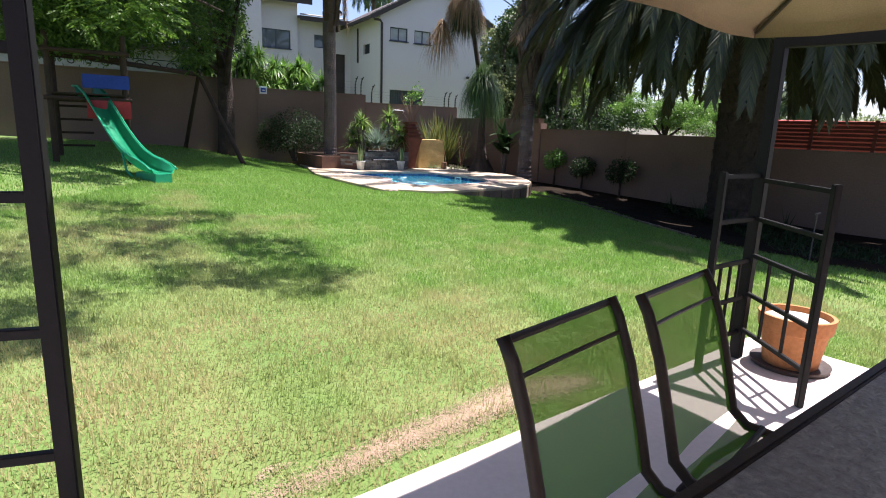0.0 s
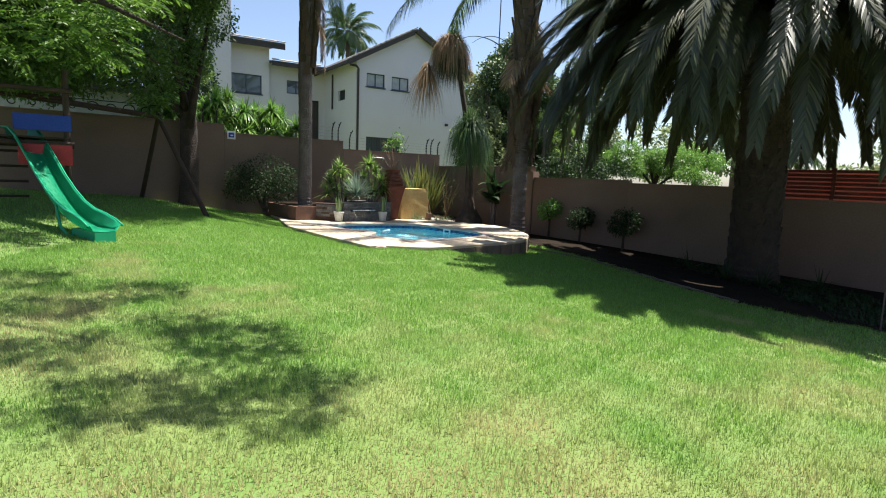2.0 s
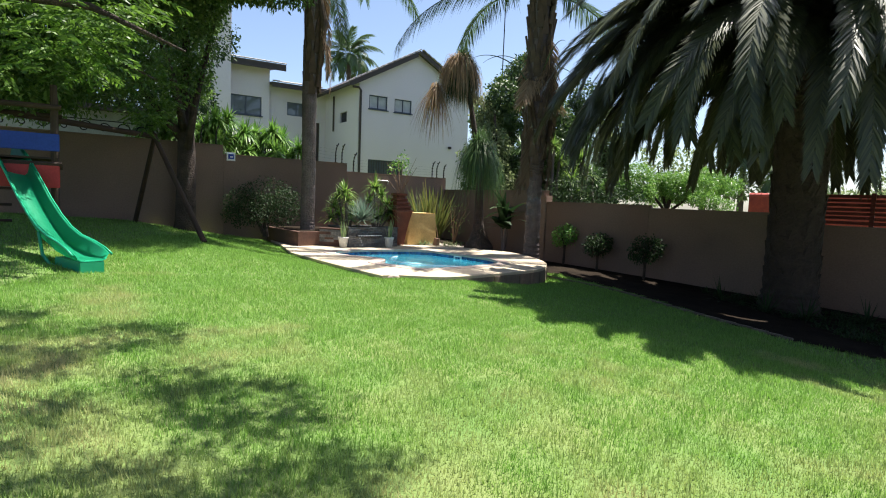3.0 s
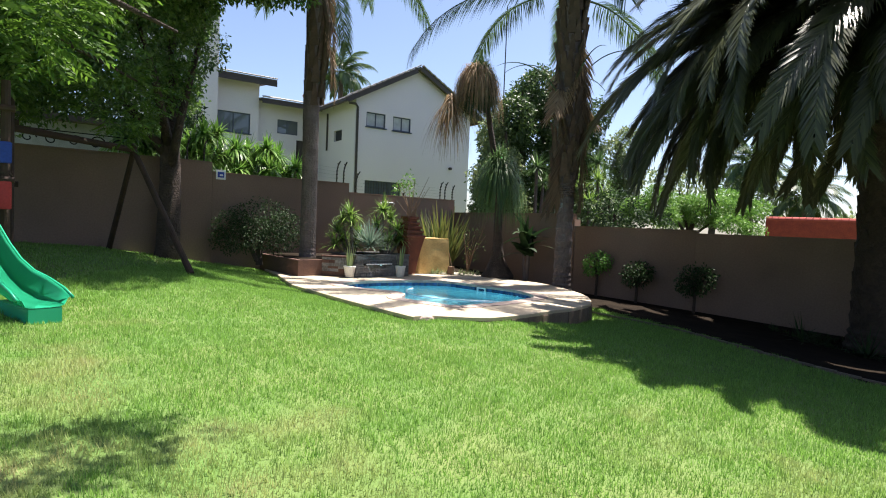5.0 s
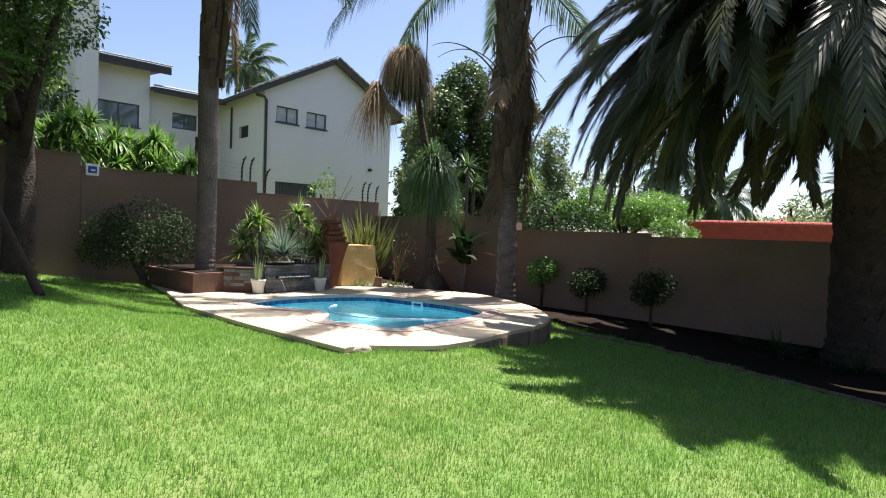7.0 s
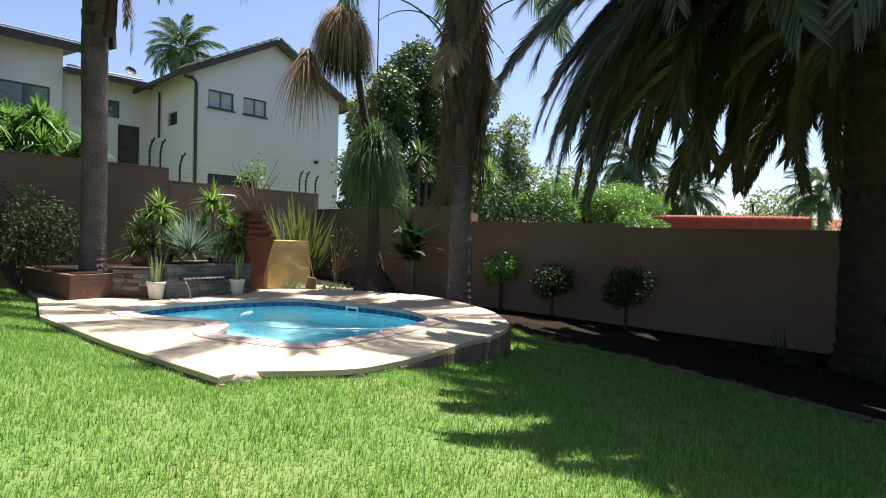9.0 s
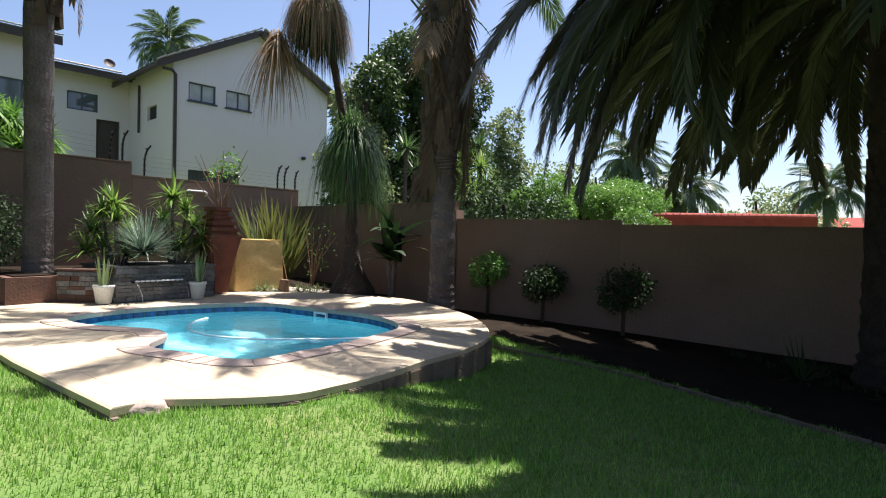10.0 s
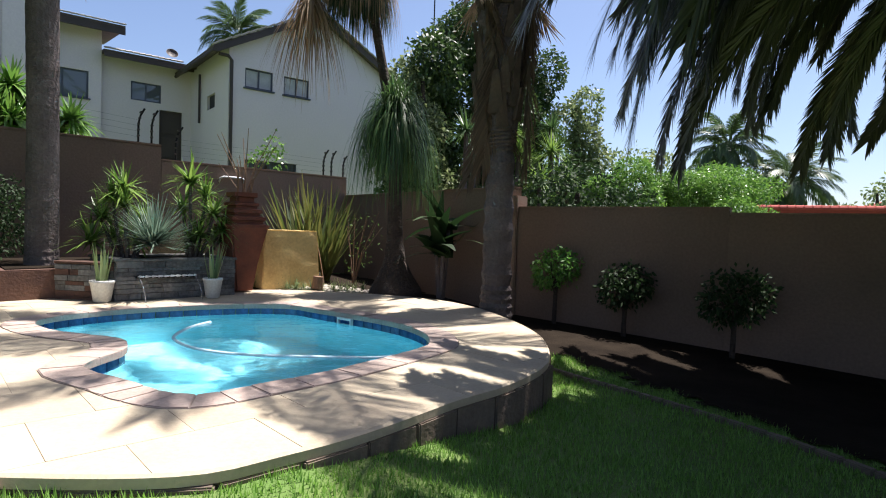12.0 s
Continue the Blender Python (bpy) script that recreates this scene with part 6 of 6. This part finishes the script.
bl = [(8.9 + rr.uniform(-2.0, 2.2), 23.7 + rr.uniform(-0.8, 0.8), rr.uniform(1.9, 3.0), rr.uniform(0.4, 0.75), rr.uniform(0.4, 0.7), rr.uniform(0.25, 0.4)) for k in range(22)]
bl += [(10.2, 22.3, 1.75, 0.5, 0.4, 0.25), (9.6, 22.4, 1.95, 0.6, 0.4, 0.3)]
leafy(fl, "crown", bl, 6500, 0.1, 0.036, BRIGHT, 121, gaps=0.25)
far_tree("olive_tree", "hazy olive-grey tree in the distance", 15, 33, 0, [(15 + rr.uniform(-3.5, 3.5), 33 + rr.uniform(-1, 1), rr.uniform(2.2, 5.0), 1.1, 1.0, 0.7) for k in range(12)], OLIVE, 131, 420, 0.24, 0.45)
far_tree("olive_tree", "hazy olive-grey tree in the distance", 26, 34, 0, [(26 + rr.uniform(-6, 6), 34 + rr.uniform(-1, 1), rr.uniform(1.8, 3.8), 1.5, 1.2, 0.9) for k in range(14)], OLIVE, 132, 300, 0.28, 0.4)
far_tree("olive_tree", "hazy grey-green tree beyond the wooden screen", 20, 17, 0, [(20 + rr.uniform(-2, 2), 17 + rr.uniform(-5, 5), rr.uniform(1.2, 3.4), 1.3, 1.3, 0.8) for k in range(16)], OLIVE, 133, 350, 0.2, 0.35)
fq = [frond_mesh("frond_far", 2.3, 10, -75, 0.55, 75, FEATHER, 36, 0.15, 0.035, 0.9)]
for k, (x, y, z) in enumerate(((-5.2, 41, 10.9), (26.5, 30.1, 4.3), (17.8, 34, 5.7), (19.4, 32, 3.9))):
    t = thing("far_palm", "feathery palm standing beyond the neighbouring roofs", "palm tree")
    part("trunk", tube(bmesh.new(), [(x, y, 0), (x, y, z)], [0.2, 0.15], 10), BARK, t)
    crown(t, (x, y, z + 0.1), fq, 34, 80, -25, 140 + k, scale=(0.75, 0.95))

# ---- play set ----
play = thing("play_tower", "dark pole play tower with blue canopy and red panel", "play tower")
PX, PY = -7.46, 12.28
PMt = Matrix.Translation((PX, PY, 0)) @ Matrix.Rotation(radians(30), 4, "Z")
for x in (-0.65, 0.65):
    for y in (-0.65, 0.65):
        part("post", tube(bmesh.new(), [(x, y, 0.2), (x, y, 1.6), (x, y, 3.1)], [0.06, 0.055, 0.05], 10), LOG, play, at=PMt)
for k in range(9):
    part("deck_plank", box(bmesh.new(), -0.7, 0.7, -0.7 + 0.155 * k, -0.555 + 0.155 * k, 1.93, 1.96, bevel=0.004), LOG, play, at=PMt)
for z in (1.85, 2.75):
    for y in (-0.7, 0.7):
        part("beam", tube(bmesh.new(), [(-0.75, y, z), (0.75, y, z)], 0.045, 8), LOG, play, at=PMt)
part("blue_panel", box(bmesh.new(), -0.1, 0.72, -0.74, -0.70, 2.06, 2.33, bevel=0.01), BLUECLOTH, play, "blue canvas panel", at=PMt)
part("red_panel", box(bmesh.new(), -0.05, 0.72, -0.74, -0.70, 1.48, 1.84, bevel=0.01), REDPANEL, play, "red plastic panel", at=PMt)
for k in range(5):
    part("ladder_rung", tube(bmesh.new(), [(-0.65, 0.72, 0.6 + 0.28 * k), (0.0, 0.72, 0.6 + 0.28 * k)], 0.025, 8), LOG, play, at=PMt)

# slide
path = [(0.0, 2.06), (0.25, 2.05), (0.5, 1.93), (0.9, 1.62), (1.3, 1.29), (1.65, 1.05), (1.95, 0.89), (2.25, 0.79), (2.55, 0.74), (2.85, 0.725), (3.0, 0.72)]
sec = [(-0.31, 0.19), (-0.285, 0.22), (-0.26, 0.19), (-0.225, 0.04), (-0.17, 0.0), (0, -0.008), (0.17, 0.0), (0.225, 0.04), (0.26, 0.19), (0.285, 0.22), (0.31, 0.19)]
bm = bmesh.new()
rows = []
for i, (d, z) in enumerate(path):
    end = 1 - 0.6 * max(0, (d - 2.7) / 0.3)
    flare = 1 + 0.12 * max(0, (d - 2.2) / 0.8)
    rows.append([bm.verts.new((d, y * flare, z + (h * end if h > 0 else h))) for y, h in sec])
for r0, r1 in zip(rows, rows[1:]):
    for k in range(len(sec) - 1):
        bm.faces.new((r0[k], r0[k + 1], r1[k + 1], r1[k]))
bmesh.ops.solidify(bm, geom=bm.faces[:], thickness=0.012)
s0, s1 = Vector((-7.5, 12.15, -0.15)), Vector((-4.78, 9.9, -0.15))
SM = Matrix.Translation(s0) @ Matrix.Rotation(math.atan2((s1 - s0).y, (s1 - s0).x), 4, "Z") @ Matrix.Diagonal((1.12, 0.66, 1, 1))
slide = thing("slide", "glossy green plastic slide with raised sides", "slide", at=SM)
part("chute", bm, SLIDE, slide, smooth=True)
bm = box(bmesh.new(), 2.3, 3.0, -0.225, 0.225, 0.45, 0.718, bevel=0.012)
part("foot_block", bm, SLIDE, slide)
for y in (-0.32, 0.32):
    pts = [(d, y * (1 + 0.12 * max(0, (d - 2.2) / 0.8)), z + 0.2 * (1 - 0.6 * max(0, (d - 2.7) / 0.3))) for d, z in path]
    part("side_lip", tube(bmesh.new(), pts, 0.02, 8), SLIDE, slide, smooth=True)
part("brace", tube(bmesh.new(), [(1.9, -0.27, 1.02), (2.05, -0.29, 0.72), (2.25, -0.27, 0.6), (2.5, -0.23, 0.56)], 0.03, 8), SLIDE, slide)

# swing frame
swing = thing("swing_frame", "dark pole A-frame of a garden swing", "swing")
A, Fp, Bp = (-6.72, 15.95, 2.72), (-5.31, 15.15, 0.42), (-8.0, 17.75, 0.6)
part("leg", tube(bmesh.new(), [Fp, Vector(A) + Vector((-0.05, 0.03, 0.1))], [0.06, 0.05], 10), LOG, swing)
part("leg", tube(bmesh.new(), [Bp, Vector(A) + Vector((0.05, -0.03, 0.1))], [0.06, 0.05], 10), LOG, swing)
part("top_beam", tube(bmesh.new(), [A, (-8.0, 13.3, 2.78)], [0.06, 0.06], 10), LOG, swing)

# ---- wall furniture ----
def fence_post(u, top, h, lean, k):
    t = thing("fence_post", "curved black electric-fence post on the wall", "fence post", at=WA @ Matrix.Translation((u, 0.11, top)), group="electric fence posts")
    pts = [(0, 0, 0), (0, 0, h * 0.55), (lean * 0.35, 0, h * 0.8), (lean, 0, h)]
    part("rod", tube(bmesh.new(), pts, 0.018, 6), STEEL, t)
    part("foot_plate", box(bmesh.new(), -0.04, 0.04, -0.04, 0.04, 0, 0.012), STEEL, t)
    for q in range(5):
        f = 0.2 + 0.17 * q
        part("insulator", tube(bmesh.new(), [(lean * max(0, f - 0.5), -0.03, h * f), (lean * max(0, f - 0.5), 0.03, h * f)], 0.022, 6), FASCIA, t)


for k, (u, top, h, lean) in enumerate(((-4.5, 2.86, 0.55, 0.08), (-4.1, 2.86, 0.55, 0.08), (-0.42, 2.62, 0.62, 0.1), (-0.2, 2.62, 0.62, 0.1), (0.22, 2.36, 0.64, 0.12), (3.35, 2.36, 0.58, 0.12), (3.55, 2.36, 0.58, 0.12), (3.86, 2.36, 0.5, 0.1))):
    fence_post(u, top, h, lean, k)
wires = thing("fence_wires", "thin steel wires of the electric fence", "wire")
for q in range(4):
    part("wire", tube(bmesh.new(), [(-4.1, 0.08, 2.98 + 0.1 * q), (-0.42, 0.08, 2.72 + 0.1 * q)], 0.0014, 4), STEEL, wires, at=WA)
    part("wire", tube(bmesh.new(), [(0.22, 0.08, 2.46 + 0.1 * q), (3.35, 0.08, 2.44 + 0.09 * q)], 0.0014, 4), STEEL, wires, at=WA)
plate = thing("warning_sign", "small square warning sign hung on the wall", "sign", at=WA @ Matrix.Translation((-3.72, -0.03, 2.56)))
part("board", box(bmesh.new(), -0.12, 0.12, -0.005, 0.005, -0.13, 0.11, bevel=0.002), WHITE, plate)
part("pictogram", box(bmesh.new(), -0.08, 0.08, -0.011, -0.006, -0.08, 0.06), BLUECLOTH, plate, "dark blue pictogram square")
part("pictogram_bar", box(bmesh.new(), -0.03, 0.05, -0.016, -0.012, -0.04, 0.0), WHITE, plate)

bracket = tube(bmesh.new(), [(1.0, 0.02, 2.02), (1.0, -0.05, 2.1), (1.06, -0.06, 2.13), (1.42, -0.06, 2.13), (1.47, -0.05, 2.1), (1.47, 0.02, 2.02)], 0.02, 8)
solid("wall_bracket", bracket, WHITE, "white curved pipe bracket on the plastered wall", "bracket", at=WA, smooth=True)

screen = thing("wooden_screen", "red-stained wooden slat screen on the wall", "screen", at=WR)
rr = random.Random(41)
for k in range(8):
    x = 6.4 + 1.2 * k
    part("post", box(bmesh.new(), x - 0.04, x + 0.04, 0.05, 0.13, 1.2, 2.02, bevel=0.005), REDWOOD, screen)
    for q in range(7):
        z = 1.38 + 0.09 * q
        part("slat", box(bmesh.new(), x + 0.04, x + 1.16, 0.08, 0.10, z, z + 0.065, Matrix.Translation((0, rr.uniform(-0.02, 0.02), rr.uniform(-0.008, 0.008)))), REDWOOD, screen)

stake = thing("garden_stake", "thin metal garden stake with a small head", "stake", at=Matrix.Translation((5.75, 8.75, float(ground(5.75, 8.75)))))
part("rod", tube(bmesh.new(), [(0, 0, -0.05), (0, 0, 0.74)], 0.011, 6), BARK, stake)
part("head", tube(bmesh.new(), [(-0.03, 0, 0.74), (0.05, 0, 0.76)], 0.018, 6), BARK, stake)

# ---- neighbours ----
cot2 = thing("garden_house", "pale plastered outbuilding beyond the boundary wall", "house", at=WA)
part("wall", box(bmesh.new(), -15, -5.4, 2.6, 5, 0, 3.75, bevel=0.01), CURTAIN, cot2)
part("roof", box(bmesh.new(), -15.2, -5.2, 2.3, 5.3, 3.75, 3.9, bevel=0.01), ROOF, cot2)
iron = thing("scroll_ironwork", "dark scrolled ironwork along the wall top", "ironwork", at=WA)
for k in range(11):
    u, r = -10.2 + 0.42 * k, 0.15 + 0.03 * (k % 2)
    part("scroll", tube(bmesh.new(), [(u + r * (1 - 0.06 * q) * math.cos(0.5 * q), 0.11, 3.03 + r * (1 - 0.06 * q) * math.sin(0.5 * q)) for q in range(15)], 0.014, 6), STEEL, iron)
part("iron_rail", tube(bmesh.new(), [(-10.5, 0.11, 3.22), (-5.7, 0.11, 3.22)], 0.012, 6), STEEL, iron)

pa, pb = Vector((14.9, 28.4, 0)), Vector((22.5, 23.2, 0))
PWM = Matrix.Translation(pa) @ Matrix.Rotation(math.atan2((pb - pa).y, (pb - pa).x), 4, "Z")
para = thing("brick_wall", "red brick wall capped with red half-round tiles", "wall", at=PWM)
part("brickwork", box(bmesh.new(), 0, 5.9, 0, 0.22, 0, 2.35), REDBRICK, para)
bm = tube(bmesh.new(), [(0, 0, 0), (0.2, 0, 0), (0.26, 0, 0.012)], [0.12, 0.12, 0.13], 10)
me = done("cap_tile", bm, REDTILE)
for k in range(23):
    part("cap_tile", me, REDTILE, para, at=Matrix.Translation((0.255 * k, 0.11, 2.37)))
cot = thing("red_roofed_house", "low neighbouring house with red tiled roof", "house", at=Matrix.Translation((29.5, 36.5, 0)) @ Matrix.Rotation(radians(-35), 4, "Z"))
part("wall", box(bmesh.new(), -3, 14, 0, 8, 0, 2.3), HOUSE, cot)
bm = bmesh.new()
v = [bm.verts.new(p) for p in ((-2.0, -0.4, 2.3), (1.2, -0.4, 2.3), (-0.4, -0.4, 3.5), (-2.0, 8, 2.3), (1.2, 8, 2.3), (-0.4, 8, 3.5))]
for f in ((0, 1, 2), (3, 4, 5), (0, 2, 5, 3), (1, 2, 5, 4)):
    bm.faces.new([v[i] for i in f])
part("roof", bm, REDTILE, cot)
bm = bmesh.new()
v = [bm.verts.new(p) for p in ((1.0, -0.5, 2.1), (16, -0.5, 2.1), (16, 4, 3.2), (1.0, 4, 3.2), (1.0, 8.5, 2.1), (16, 8.5, 2.1))]
for f in ((0, 1, 2, 3), (3, 2, 5, 4)):
    bm.faces.new([v[i] for i in f])
bmesh.ops.solidify(bm, geom=bm.faces[:], thickness=0.08)
part("roof", bm, REDTILE, cot)
part("chimney", box(bmesh.new(), 1.9, 2.2, 2, 2.3, 2.3, 4.1), KERBSIDE, cot)
ant = thing("aerial", "thin television aerial on a pole", "aerial", at=Matrix.Translation((28, 33, 0)))
part("pole", tube(bmesh.new(), [(0, 0, 0), (0, 0, 5.6)], 0.03, 6), STEEL, ant)
part("boom", tube(bmesh.new(), [(-0.8, 0, 5.2), (0.8, 0, 5.2)], 0.02, 6), STEEL, ant)
for k in range(5):
    part("element", tube(bmesh.new(), [(-0.7 + 0.35 * k, -0.3, 5.2), (-0.7 + 0.35 * k, 0.3, 5.2)], 0.012, 5), STEEL, ant)

mast = thing("mast", "thin tall pole rising behind the far trees", "pole", at=Matrix.Translation((3.87, 34, 0)))
part("pole", tube(bmesh.new(), [(0, 0, 0), (0, 0, 13)], [0.04, 0.025], 6), STEEL, mast)

# ---- lawn ----
def lawn(n, x0, x1, y0, y1, tall, wide, seed, name):
    g = np.random.default_rng(seed)
    x, y = g.uniform(x0, x1, n), g.uniform(y0, y1, n)
    jx, jy = x + 0.07 * np.sin(y * 9) + g.normal(size=n) * 0.04, y + g.normal(size=n) * 0.04
    keep = ~inside(x, y, offset(OUTER, 0.03)) & ~inside(x, y, PATIO_POLY) & ~inside(jx, jy, BED)
    bare = inside(jx + 0.1 * np.sin(y * 7), jy, BARE_POLY)
    keep &= ~(bare & (g.uniform(size=n) < 0.55))
    wx, wy = -2.9, 21.3
    keep &= (y - wy) < 0.63 * (x - wx) - 0.05
    x, y = x[keep], y[keep]
    n = len(x)
    z = ground(x, y) - 0.004
    tuft = 0.82 + 0.2 * np.sin(x * 5.1 + np.sin(y * 3.3)) * np.sin(y * 4.7 + x) + 0.2 * np.sin(x * 17) * np.sin(y * 15)
    h = tall * g.uniform(0.55, 1.25, n) * tuft.clip(0.45, 1.3)
    az = g.uniform(0, 2 * np.pi, n)
    lean = g.uniform(0.1, 0.75, n)
    side = np.stack([np.cos(az), np.sin(az), 0 * az], 1)
    fwd = np.stack([-np.sin(az), np.cos(az), 0 * az], 1)
    b = np.stack([x, y, z], 1)
    w = (wide * g.uniform(0.7, 1.3, n) / 2)[:, None]
    tip = b + fwd * (h * lean)[:, None] + np.array([0, 0, 1.0]) * h[:, None]
    v = np.stack([b - side * w, b + side * w, tip], 1).reshape(-1, 3)
    me = loop_mesh(name, v, np.arange(3 * n).reshape(n, 3), GRASS)
    return solid(name, me, GRASS, "short green lawn grass with dry straw patches", "grass", "stuff")


lawn(430000, -5.2, 4.2, 1.6, 10.5, 0.055, 0.0065, 201, "lawn_grass")
lawn(230000, -6.2, 4.4, 10.5, 17.5, 0.055, 0.0085, 202, "lawn_grass")
lawn(90000, -11, -5.0, 3, 20, 0.06, 0.012, 203, "lawn_grass")
lawn(32000, -6, -2.6, 17.5, 23, 0.06, 0.012, 204, "lawn_grass")
lawn(45000, 4.0, 9, 3.5, 10.5, 0.06, 0.011, 205, "lawn_grass")
